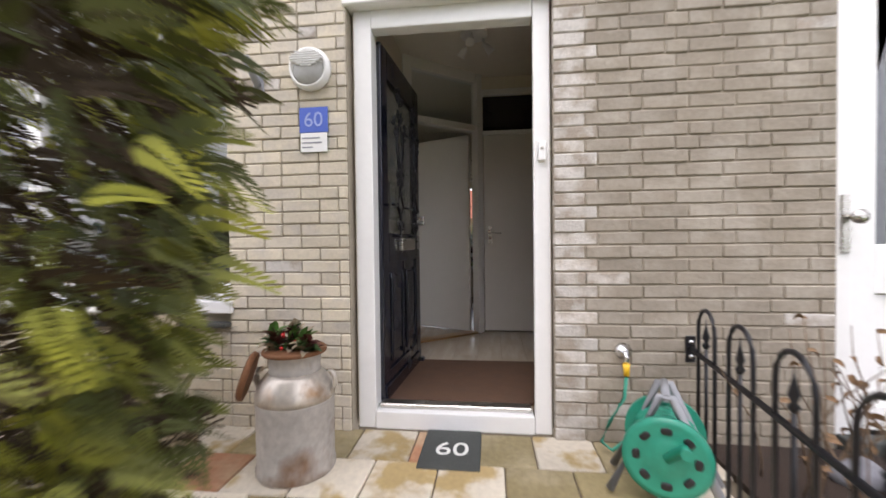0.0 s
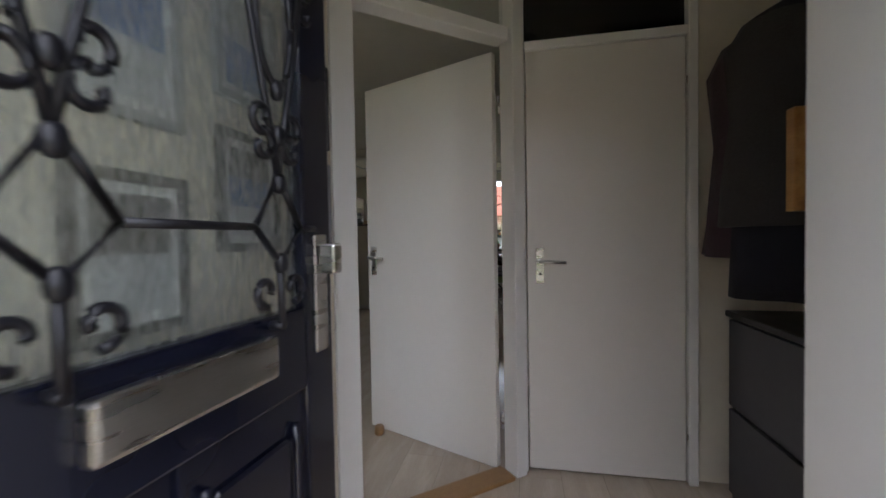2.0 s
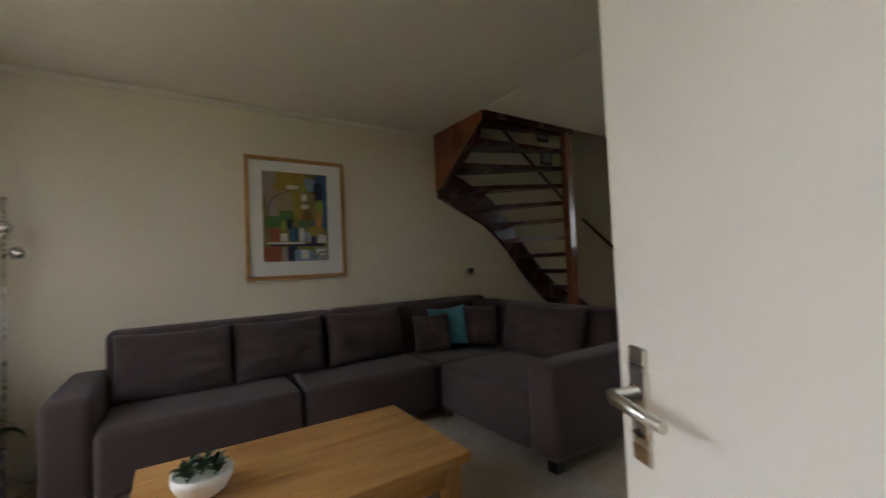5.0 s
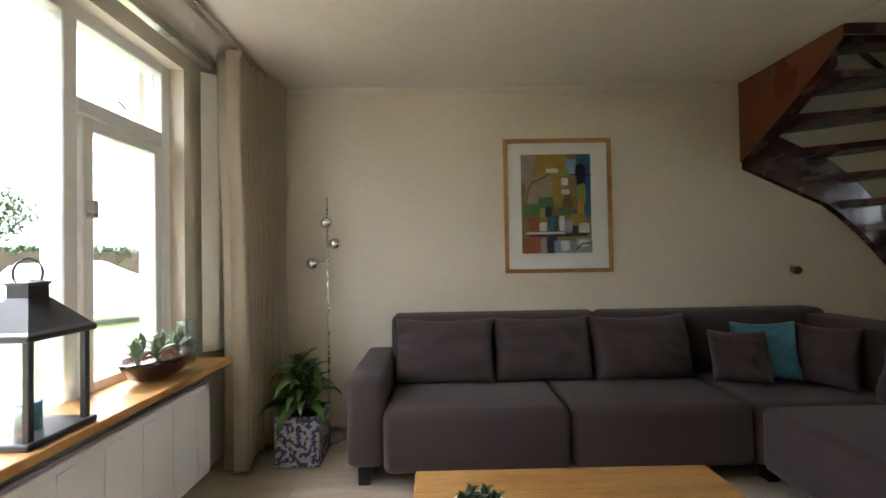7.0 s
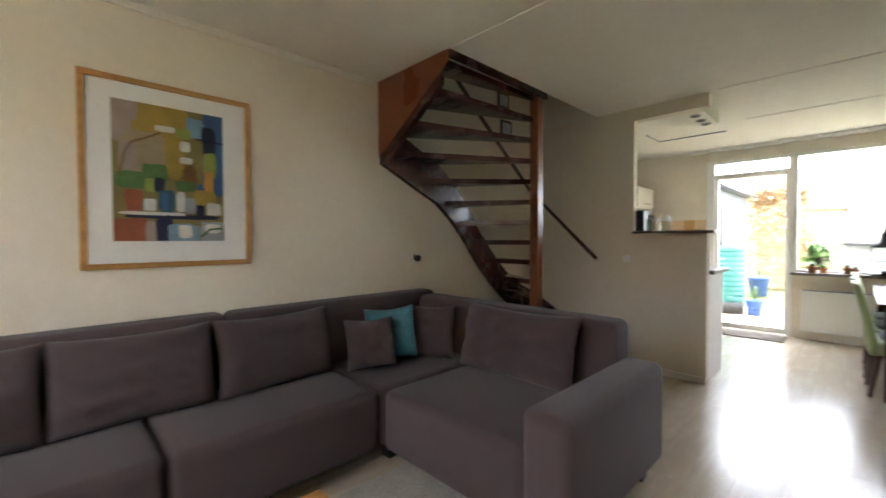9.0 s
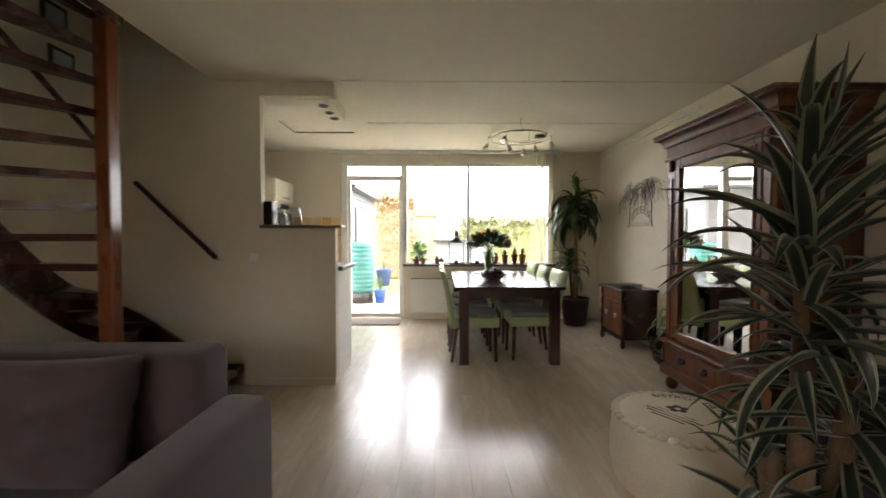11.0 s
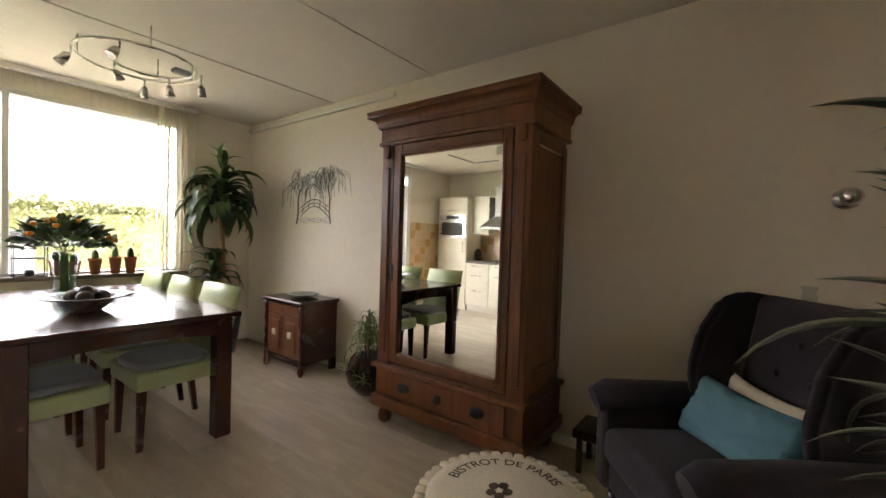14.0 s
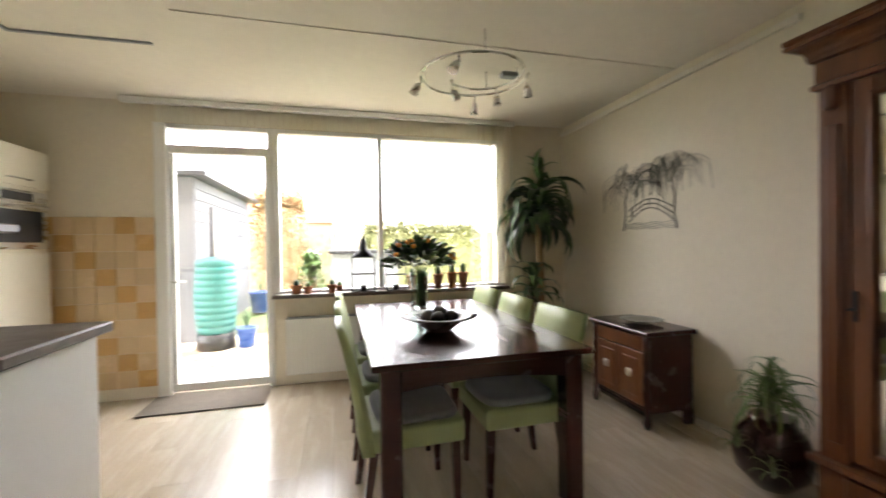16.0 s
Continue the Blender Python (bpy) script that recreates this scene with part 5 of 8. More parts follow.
# chair: seat centre at the origin, looking along +x
ch = thing("dining_chair", "pale green upholstered dining chair with grey pad", "chair", "chairs round the table")
bm = B()
box(bm, -0.22, -0.24, 0.36, 0.24, 0.24, 0.47, 0.02, 3)
part("seat", bm, SAGE, ch)
bm = B()
rows = []
for j in range(9):
    s = j / 8
    z = 0.36 + 0.57 * s
    off = -0.23 - 0.11 * s ** 1.5
    th = 0.055 - 0.02 * s
    wy = 0.25 - 0.004 * s
    rows.append([bm.verts.new(p) for p in ((off - th / 2, -wy, z), (off + th / 2, -wy, z), (off + th / 2 - 0.012, 0, z), (off + th / 2, wy, z), (off - th / 2, wy, z), (off - th / 2 - 0.01, 0, z))])
for a, b in zip(rows, rows[1:]):
    for i in range(6):
        f = bm.faces.new((a[i], a[(i + 1) % 6], b[(i + 1) % 6], b[i]))
bm.faces.new(rows[0])
bm.faces.new(rows[-1])
bmesh.ops.bevel(bm, geom=[e for e in bm.edges if e.is_boundary or e.calc_face_angle(0) > 0.8], offset=0.01, segments=2, affect="EDGES")
for f in bm.faces:
    f.smooth = True
part("backrest", bm, SAGE, ch)
for x, y in ((0.2, -0.19), (0.2, 0.19), (-0.2, -0.19), (-0.2, 0.19)):
    bm = B()
    k = -0.05 if x < 0 else 0.01
    vs = bmesh.ops.create_cube(bm, size=1, matrix=Matrix.Translation((x, y, 0.18)) @ Matrix.Diagonal((0.042, 0.042, 0.36, 1)))["verts"]
    for v in vs:
        if v.co.z < 0.1:
            v.co.x = x + (v.co.x - x) * 0.7 + k
            v.co.y = y + (v.co.y - y) * 0.7
    part("leg", bm, TABLEW, ch, "dark stained wooden leg")
bm = B()
soft(bm, 0.02, 0, 0.488, 0.21, 0.215, 0.026, 0.4, nu=32, nv=10, crumple=0.012, seed=4)
pd = part("seat_pad", bm, PAD, ch, "tufted grey velvet seat pad")
ch.matrix_basis = pose(-0.99, 7.2, 0, 0, 0, 2)
for y in (7.82, 8.44):
    copy_thing(ch, pose(-1.0, y, 0, 0, 0, -1))
for y, a in ((7.26, 181), (7.9, 179), (8.52, 180)):
    copy_thing(ch, pose(-0.38, y, 0, 0, 0, a))

fb = thing("fruit_bowl", "wide dark bowl holding brown fruit", "bowl")
bm = B()
lathe(bm, [(0.08, 0), (0.085, 0.012), (0.13, 0.045), (0.15, 0.075), (0.235, 0.088), (0.24, 0.094), (0.15, 0.085), (0.12, 0.055), (0.04, 0.03)], (-0.74, 7.5, TZ), 32)
part("bowl", bm, material("mottled_bronze_glaze", (0.12, 0.09, 0.075), 0.3, vary=0.3, scale=14), fb)
FRUIT = material("dark_brown_fruit", (0.05, 0.035, 0.025), 0.5, vary=0.4, scale=10)
for i, (dx, dy, r) in enumerate(((-0.06, 0.02, 0.045), (0.03, 0.05, 0.05), (0.07, -0.03, 0.042), (-0.02, -0.06, 0.045), (0.0, 0.0, 0.04))):
    bm = B()
    soft(bm, -0.74 + dx, 7.5 + dy, TZ + 0.085 + (0.03 if i == 4 else 0), r, r, r * 0.95, 1.0, nu=14, nv=8)
    tagged(part("fruit", bm, FRUIT), "dark brown round fruit in the bowl", "fruit", "fruit in the bowl")

vf = thing("vase_with_flowers", "clear glass vase with a full bouquet", "flowers")
VX, VY = -0.69, 8.36
bm = B()
lathe(bm, [(0.065, 0), (0.072, 0.01), (0.066, 0.12), (0.085, 0.3), (0.08, 0.3), (0.06, 0.12), (0.062, 0.015)], (VX, VY, TZ), 24)
part("vase", bm, CLEAR, vf)
rnd = random.Random(11)
for i in range(14):
    a, r = rnd.uniform(0, math.tau), rnd.uniform(0.01, 0.05)
    bm = B()
    tube(bm, [(VX + r * 0.7 * math.cos(a), VY + r * 0.7 * math.sin(a), TZ + 0.02), (VX + r * 0.6 * math.cos(a), VY + r * 0.6 * math.sin(a), TZ + 0.3), (VX + 4 * r * math.cos(a), VY + 4 * r * math.sin(a), TZ + 0.46)], 0.004, 5)
    part("stem", bm, LEAFB, vf)
bl = [mesh_of("leaf", strap_leaf(0.1, 0.045, d, 5, 0.6, 0.2), LEAFB) for d in (0.4, 1.0)]
bd = [mesh_of("leaf", strap_leaf(0.1, 0.045, d, 5, 0.6, 0.2), LEAF) for d in (0.4, 1.0)]
for i in range(280):
    a, b = rnd.uniform(0, math.tau), rnd.uniform(-0.4, 1.4)
    r = 0.25 * rnd.uniform(0.5, 1.0)
    p = (VX + r * math.cos(a) * math.cos(b), VY + r * math.sin(a) * math.cos(b), TZ + 0.39 + r * 0.6 * math.sin(b))
    piece("leaf", (bl + bd + bd)[i % 6], vf, pose(*p, rnd.uniform(-40, 40), -math.degrees(b) * 0.6, math.degrees(a)))
for i in range(34):
    a, b = rnd.uniform(0, math.tau), rnd.uniform(0.0, 1.5)
    p = (VX + 0.29 * math.cos(a) * math.cos(b), VY + 0.29 * math.sin(a) * math.cos(b), TZ + 0.4 + 0.17 * math.sin(b))
    bm = B()
    soft(bm, *p, 0.022, 0.022, 0.018, 0.8, nu=10, nv=6, crumple=0.008, seed=i)
    part("bloom", bm, (ORANGE, material("cream_bloom", (0.6, 0.55, 0.35), 0.7) if i == 1 else ORANGE, LEAFB)[i % 3], vf)

# wardrobe
wd = thing("wardrobe", "tall antique wooden wardrobe with mirrored door", "wardrobe")
WX, WY0, WY1 = 0.6, 5.2, 6.33
bm = B()
box(bm, WX + 0.03, WY0 + 0.02, 0.42, R - 0.01, WY1 - 0.02, 1.98, 0.003)
part("body", bm, WALNUT, wd)
for y0, y1 in ((WY0, WY0 + 0.11), (WY1 - 0.11, WY1)):
    bm = B()
    box(bm, WX, y0, 0.42, WX + 0.05, y1, 1.98, 0.008, 2)
    part("pilaster", bm, WALNUT, wd)
    bm = B()
    box(bm, WX - 0.012, y0 + 0.03, 0.5, WX, y1 - 0.03, 1.78, 0.005)
    part("fluting", bm, WALNUT, wd)
    bm = B()
    soft(bm, WX - 0.01, (y0 + y1) / 2, 1.89, 0.016, 0.03, 0.05, 0.6, nu=14, nv=8)
    part("carved_boss", bm, WALNUT, wd)
MY0, MY1, MZ0, MZ1 = 5.375, 6.14, 0.515, 1.85
for n, a in (("door_stile", (WX - 0.004, WY0 + 0.115, 0.45, WX + 0.03, MY0, 1.93)), ("door_stile", (WX - 0.004, MY1, 0.45, WX + 0.03, WY1 - 0.115, 1.93)), ("door_rail", (WX - 0.004, MY0, 0.45, WX + 0.03, MY1, MZ0)), ("door_rail", (WX - 0.004, MY0, MZ1, WX + 0.03, MY1, 1.93))):
    bm = B()
    box(bm, *a, 0.004)
    part(n, bm, WALNUT, wd)
for a in ((WX - 0.014, MY0 - 0.022, MZ0 - 0.022, WX + 0.012, MY0, MZ1 + 0.022), (WX - 0.014, MY1, MZ0 - 0.022, WX + 0.012, MY1 + 0.022, MZ1 + 0.022), (WX - 0.014, MY0, MZ0 - 0.022, WX + 0.012, MY1, MZ0), (WX - 0.014, MY0, MZ1, WX + 0.012, MY1, MZ1 + 0.022)):
    bm = B()
    box(bm, *a, 0.007, 2)
    part("mirror_moulding", bm, WALNUT, wd)
bm = B()
box(bm, WX + 0.008, MY0, MZ0, WX + 0.02, MY1, MZ1)
part("mirror", bm, MIRROR, wd, "large clear mirror pane")
def moulding(name, profile):
    """A mitred moulding round the front and both sides; profile: height and projection."""
    bm = B()
    rings = []
    for z, e in profile:
        rings.append([bm.verts.new(p) for p in ((R - 0.008, WY0 - e * 0.8, z), (WX - e, WY0 - e * 0.8, z), (WX - e, WY1 + e * 0.8, z), (R - 0.008, WY1 + e * 0.8, z))])
    for a, b in zip(rings, rings[1:]):
        for i in range(4):
            bm.faces.new((a[i], a[(i + 1) % 4], b[(i + 1) % 4], b[i]))
    bm.faces.new(rings[0])
    bm.faces.new(rings[-1])
    part(name, bm, WALNUT, wd)


moulding("necking", [(1.93, 0.006), (1.935, 0.018), (1.95, 0.022), (1.958, 0.012)])
moulding("frieze", [(1.958, 0.008), (2.045, 0.008)])
moulding("cornice", [(2.045, 0.014), (2.052, 0.026), (2.06, 0.028)] + [(2.062 + 0.05 * math.sin(k * math.pi / 12), 0.03 + 0.05 * (1 - math.cos(k * math.pi / 12))) for k in range(7)] + [(2.114, 0.088), (2.126, 0.09), (2.13, 0.082), (2.14, 0.092), (2.155, 0.092)])
for z0, z1, e in ((0.12, 0.2, 0.035), (0.395, 0.425, 0.04)):
    bm = B()
    box(bm, WX - e, WY0 - e * 0.7, z0, R - 0.008, WY1 + e * 0.7, z1, 0.01, 2)
    part("plinth", bm, WALNUT, wd)
bm = B()
box(bm, WX - 0.005, WY0, 0.2, R - 0.01, WY1, 0.395)
part("drawer_case", bm, WALNUT, wd)
bm = B()
box(bm, WX - 0.025, WY0 + 0.1, 0.215, WX - 0.005, WY1 - 0.1, 0.385, 0.006)
dw = part("drawer", bm, WALNUT, wd)
for y, w in ((WY0 + 0.28, 0.05), ((WY0 + WY1) / 2, 0.025), (WY1 - 0.28, 0.05)):
    bm = B()
    soft(bm, WX - 0.028, y, 0.305, 0.005, w, 0.028, 0.6, nu=14, nv=6)
    tube(bm, [(WX - 0.03, y - w * 0.7, 0.305), (WX - 0.05, y - w * 0.5, 0.285), (WX - 0.05, y + w * 0.5, 0.285), (WX - 0.03, y + w * 0.7, 0.305)], 0.005, 6)
    part("handle", bm, IRON, dw, "dark brass drawer pull")
for y in (WY0 + 0.06, WY1 - 0.06):
    for x in (WX + 0.03, R - 0.1):
        bm = B()
        lathe(bm, [(0.02, 0), (0.042, 0.02), (0.05, 0.05), (0.04, 0.085), (0.025, 0.1), (0.035, 0.12)], (x, y, 0), 18)
        part("bun_foot", bm, WALNUT, wd)
bm = B()
box(bm, WX - 0.012, WY1 - 0.135, 1.0, WX - 0.004, WY1 - 0.12, 1.12, 0.003)
tube(bm, [(WX - 0.01, WY1 - 0.128, 1.05), (WX - 0.05, WY1 - 0.128, 1.05)], 0.005, 6)
part("key", bm, IRON, wd)
for y in (WY0,):
    for a in ((0.7, 0.5, 1.05, 0.56), (0.7, 1.84, 1.05, 1.9), (0.64, 0.5, 0.7, 1.9), (1.05, 0.5, 1.11, 1.9)):
        bm = B()
        box(bm, a[0], y - 0.0, a[1], a[2], y + 0.02, a[3], 0.004)
        part("side_frame", bm, WALNUT, wd)

# chest
cb = thing("side_cabinet", "small carved antique cabinet against the wall", "cabinet")
CX, CY0, CY1 = 0.74, 7.46, 8.07
bm = B()
box(bm, CX + 0.02, CY0 + 0.01, 0.1, R - 0.004, CY1 - 0.01, 0.655, 0.003)
part("body", bm, TABLEW, cb)
bm = B()
box(bm, CX - 0.03, CY0 - 0.03, 0.655, R - 0.004, CY1 + 0.03, 0.69, 0.008, 2)
part("top", bm, TABLEW, cb)
bm = B()
box(bm, CX + 0.004, CY0 + 0.05, 0.54, CX + 0.02, CY1 - 0.05, 0.64, 0.004)
part("drawer", bm, WALNUT, cb)
for y0, y1 in ((CY0 + 0.05, (CY0 + CY1) / 2 - 0.003), ((CY0 + CY1) / 2 + 0.003, CY1 - 0.05)):
    bm = B()
    box(bm, CX + 0.004, y0, 0.15, CX + 0.02, y1, 0.53, 0.004)
    d = part("door", bm, WALNUT, cb)
    bm = B()
    box(bm, CX - 0.004, y0 + 0.045, 0.2, CX + 0.004, y1 - 0.045, 0.48, 0.006)
    part("raised_panel", bm, WALNUT, d)
    bm = B()
    soft(bm, CX - 0.008, (y0 + y1) / 2, 0.36, 0.01, 0.03, 0.03, 0.5, nu=12, nv=6)
    part("boss", bm, BRIGHTZ, d, "small shield shaped brass pull")
for y in (CY0 + 0.015, CY1 - 0.015):
    bm = B()
    pr = [(0.018, 0.0), (0.03, 0.04), (0.02, 0.09), (0.022, 0.12), (0.015, 0.16), (0.024, 0.2), (0.026, 0.26), (0.016, 0.3), (0.026, 0.34), (0.02, 0.38), (0.015, 0.42), (0.026, 0.47), (0.018, 0.54), (0.024, 0.6), (0.024, 0.655)]
    lathe(bm, pr, (CX + 0.012, y, 0), 12)
    part("turned_column", bm, TABLEW, cb)
    bm = B()
    box(bm, R - 0.08, y - 0.02, 0, R - 0.01, y + 0.02, 0.1, 0.004)
    part("foot", bm, TABLEW, cb)
bm = B()
box(bm, CX + 0.02, CY0 + 0.04, 0.07, CX + 0.04, CY1 - 0.04, 0.13, 0.01)
part("apron", bm, TABLEW, cb)
ds = B()
lathe(ds, [(0.06, 0), (0.065, 0.008), (0.15, 0.03), (0.155, 0.035), (0.12, 0.028), (0.03, 0.014)], (0.94, 7.74, 0.69), 28)
tagged(part("dish", ds, material("grey_green_ceramic", (0.16, 0.17, 0.13), 0.35, vary=0.25, scale=12)), "shallow grey green dish on the cabinet", "dish")

# wire wall art: two willows and a bridge
wa = thing("wall_art", "black wire wall art of willows and bridge", "wall art")
rnd = random.Random(4)


def wire(pts, r=0.0015):
    bm = B()
    tube(bm, [(R - 0.012, 8.34 - u * 0.93, 1.42 + v * 0.6) for u, v in pts], r, 4)
    part("wire", bm, IRON, wa)


for k in range(3):
    wire([(0.24 + s * 0.52, 0.12 + 0.08 * k + (0.18 - 0.02 * k) * math.sin(math.pi * s)) for s in [i / 10 for i in range(11)]], 0.004)
for s in (0.1, 0.3, 0.5, 0.7, 0.9):
    wire([(0.24 + s * 0.52, 0.12 + 0.18 * math.sin(math.pi * s)), (0.24 + s * 0.52, 0.28 + 0.14 * math.sin(math.pi * s))], 0.003)
for k in range(4):
    wire([(0.2 + s * 0.6, 0.02 + 0.025 * k + 0.012 * math.sin(s * 19 + k)) for s in [i / 12 for i in range(13)]])
for tx, sg in ((0.17, 1), (0.8, -1)):
    wire([(tx, 0.0), (tx + 0.03 * sg, 0.2), (tx + 0.02 * sg, 0.42), (tx + 0.06 * sg, 0.62)], 0.006)
    for i in range(54):
        x1 = tx + 0.1 * sg + rnd.uniform(-0.33, 0.33)
        z1 = rnd.uniform(0.72, 1.0) - 0.9 * (x1 - tx - 0.1 * sg) ** 2
        zl = z1 - rnd.uniform(0.12, 0.42)
        x0 = tx + 0.05 * sg + (x1 - tx) * 0.25
        lean = (x1 - x0) * 0.35
        wire([(x0, z1 - rnd.uniform(0.08, 0.25)), (x0 + (x1 - x0) * 0.5, z1), (x1, z1 - 0.03), (x1 + lean, z1 - 0.12), (x1 + lean * 1.2 + 0.01 * math.sin(i), zl)])

# plants
dp = thing("dracaena", "tall dracaena with drooping dark leaves in the corner", "plant")
DPX, DPY = 0.64, 8.8
bm = B()
lathe(bm, [(0.15, 0), (0.155, 0.02), (0.2, 0.36), (0.205, 0.4), (0.185, 0.4), (0.18, 0.36)], (DPX, DPY, 0), 24)
part("pot", bm, material("dark_brown_planter", (0.04, 0.025, 0.022), 0.5, vary=0.3, scale=8), dp)
bm = B()
lathe(bm, [(0.18, 0.36), (0.01, 0.37)], (DPX, DPY, 0), 16)
part("soil", bm, SOIL, dp)
bm = B()
tube(bm, [(DPX, DPY, 0.36), (DPX + 0.01, DPY, 0.9), (DPX - 0.01, DPY + 0.01, 1.4), (DPX - 0.02, DPY, 1.75), (DPX, DPY, 2.0)], [0.04, 0.036, 0.034, 0.022, 0.01], 10)
part("trunk", bm, material("pale_tan_cane", (0.3, 0.2, 0.1), 0.8, vary=0.2, scale=14, bump=0.5), dp)
bm = B()
tube(bm, [(DPX - 0.05, DPY - 0.05, 0.36), (DPX - 0.1, DPY - 0.07, 0.85)], [0.025, 0.02], 8)
part("trunk", bm, BARK, dp)
dl = [mesh_of("leaf", strap_leaf(0.64, 0.12, d, 9, r, 0.16), LEAF) for d, r in ((2.6, 0.55), (3.0, 0.8), (2.2, 0.35), (3.3, 1.0))]
rosette(dp, dl, (DPX - 0.02, DPY, 0), 62, 1.5, 1.8, (-22, 22), (0.62, 0.98), random.Random(21))
du = [mesh_of("leaf", strap_leaf(0.5, 0.1, d, 9, r, 0.2), LEAFB) for d, r in ((1.6, 0.9), (2.4, 1.0))]
rosette(dp, du, (DPX, DPY, 0), 9, 1.78, 1.98, (15, 62), (0.55, 0.85), random.Random(23))
rosette(dp, dl, (DPX - 0.1, DPY - 0.07, 0), 26, 0.72, 0.95, (-5, 55), (0.45, 0.72), random.Random(22))

spd = thing("spider_plant", "spider plant in a glossy oxblood vase", "plant")
SX, SY = 0.9, 6.74
bm = B()
lathe(bm, [(0.07, 0), (0.09, 0.01), (0.17, 0.1), (0.185, 0.19), (0.15, 0.3), (0.1, 0.36), (0.105, 0.38), (0.09, 0.38)], (SX, SY, 0), 30)
part("pot", bm, MAROON, spd, "glossy oxblood round vase")
sl2 = [mesh_of("leaf", strap_leaf(0.4, 0.02, d, 10, 1.1, 0.3, True), LEAFB, LEAFE) for d in (2.8, 3.6, 4.4)]
rosette(spd, sl2, (SX, SY, 0.38), 105, 0, 0.06, (-5, 72), (0.5, 1.1), random.Random(31))
for dx, dy, z in ((-0.2, 0.03, 0.22), (-0.17, -0.13, 0.14)):
    rosette(spd, sl2, (SX + dx, SY + dy, z), 14, 0, 0.03, (-10, 60), (0.3, 0.45), random.Random(33))

LEAFD = material("dark_grey_green_leaf", (0.016, 0.024, 0.012), 0.45, vary=0.3, scale=9, per_piece=0.25)
LEAFM = material("yellow_grey_leaf_margin", (0.2, 0.2, 0.13), 0.45, vary=0.2, scale=9)
bd2 = thing("striped_dracaena", "large dracaena with pale striped leaves", "plant")
GX, GY = -0.41, 3.9
bm = B()
lathe(bm, [(0.14, 0), (0.145, 0.02), (0.19, 0.3), (0.195, 0.34), (0.175, 0.34), (0.17, 0.3)], (GX, GY, 0), 24)
part("pot", bm, DARKGREY, bd2)
bm = B()
lathe(bm, [(0.17, 0.3), (0.01, 0.31)], (GX, GY, 0), 16)
part("soil", bm, SOIL, bd2)
for dx, dy, zt in ((0, 0, 1.46), (0.05, -0.05, 0.95), (-0.04, 0.05, 0.7)):
    bm = B()
    tube(bm, [(GX + dx * 0.5, GY + dy * 0.5, 0.3), (GX + dx, GY + dy, 0.7), (GX + dx * 1.3, GY + dy * 1.3, zt)], [0.035, 0.03, 0.02], 10)
    part("trunk", bm, BARK, bd2)
gl2 = [mesh_of("leaf", strap_leaf(l, 0.05, d, 10, r, 0.3, True), LEAFD, LEAFM) for l, d, r in ((0.42, 0.5, 0.12), (0.36, 1.0, 0.35), (0.44, 1.4, 0.5), (0.38, 2.2, 0.5), (0.33, 0.1, 0.1))]
rosette(bd2, gl2, (GX, GY, 0), 70, 0.88, 1.46, (-35, 72), (0.6, 1.05), random.Random(41), stray=34)
rosette(bd2, gl2, (GX, GY, 0), 40, 0.98, 1.46, (5, 58), (0.6, 1.05), random.Random(44), stray=34)
rosette(bd2, gl2, (GX + 0.06, GY - 0.06, 0), 50, 0.6, 0.98, (-50, 30), (0.55, 0.85), random.Random(42), stray=34)
rosette(bd2, gl2, (GX - 0.05, GY + 0.06, 0), 26, 0.45, 0.72, (-10, 45), (0.5, 0.75), random.Random(43))

# wing chair
ac = thing("wing_chair", "dark aubergine buttoned wing chair", "armchair", at=(0.56, 4.33, 0), rz=128)


def ac_box(name, a, bevel, m=None):
    bm = B()
    box(bm, *a, bevel, 4, m)
    for f in bm.faces:
        f.smooth = True
    part(name, bm, ACHAIR, ac)


ac_box("base", (-0.3, -0.33, 0.12, 0.3, 0.33, 0.32), 0.03)
ac_box("seat", (-0.24, -0.27, 0.3, 0.36, 0.27, 0.46), 0.05)
ac_box("backrest", (-0.06, -0.28, 0.0, 0.06, 0.28, 0.72), 0.05, pose(-0.28, 0, 0.38, 0, -10, 0))
for s in (-1, 1):
    bm = B()
    tube(bm, [(-0.32, s * 0.36, 0.56), (0.0, s * 0.36, 0.57), (0.3, s * 0.37, 0.56), (0.36, s * 0.37, 0.54)], [0.07, 0.07, 0.078, 0.06], 14)
    box(bm, -0.34, s * 0.36 - 0.055, 0.12, 0.33, s * 0.36 + 0.055, 0.56, 0.03, 3)
    part("arm", bm, ACHAIR, ac)
    bm = B()
    prof = [(-0.36, 0.5), (-0.08, 0.56), (-0.06, 0.72), (-0.1, 0.9), (-0.2, 1.06), (-0.32, 1.1), (-0.46, 1.08), (-0.42, 0.7)]
    va = [bm.verts.new((x, s * 0.265, z)) for x, z in prof]
    vb2 = [bm.verts.new((x, s * 0.345, z)) for x, z in prof]
    bm.faces.new(va)
    bm.faces.new(vb2[::-1])
    for i in range(len(prof)):
        j = (i + 1) % len(prof)
        bm.faces.new((va[i], va[j], vb2[j], vb2[i]))
    bmesh.ops.bevel(bm, geom=bm.edges[:], offset=0.025, segments=3, affect="EDGES")
    for f in bm.faces:
        f.smooth = True
    part("wing", bm, ACHAIR, ac)
for i, (y, z) in enumerate(((-0.15, 0.92), (0, 0.92), (0.15, 0.92), (-0.08, 0.78), (0.08, 0.78), (-0.15, 0.64), (0, 0.64), (0.15, 0.64))):
    bm = B()
    soft(bm, -0.225 - (z - 0.4) * 0.17, y, z, 0.012, 0.016, 0.016, 1.0, nu=10, nv=6)
    part("button", bm, ACHAIR, ac)
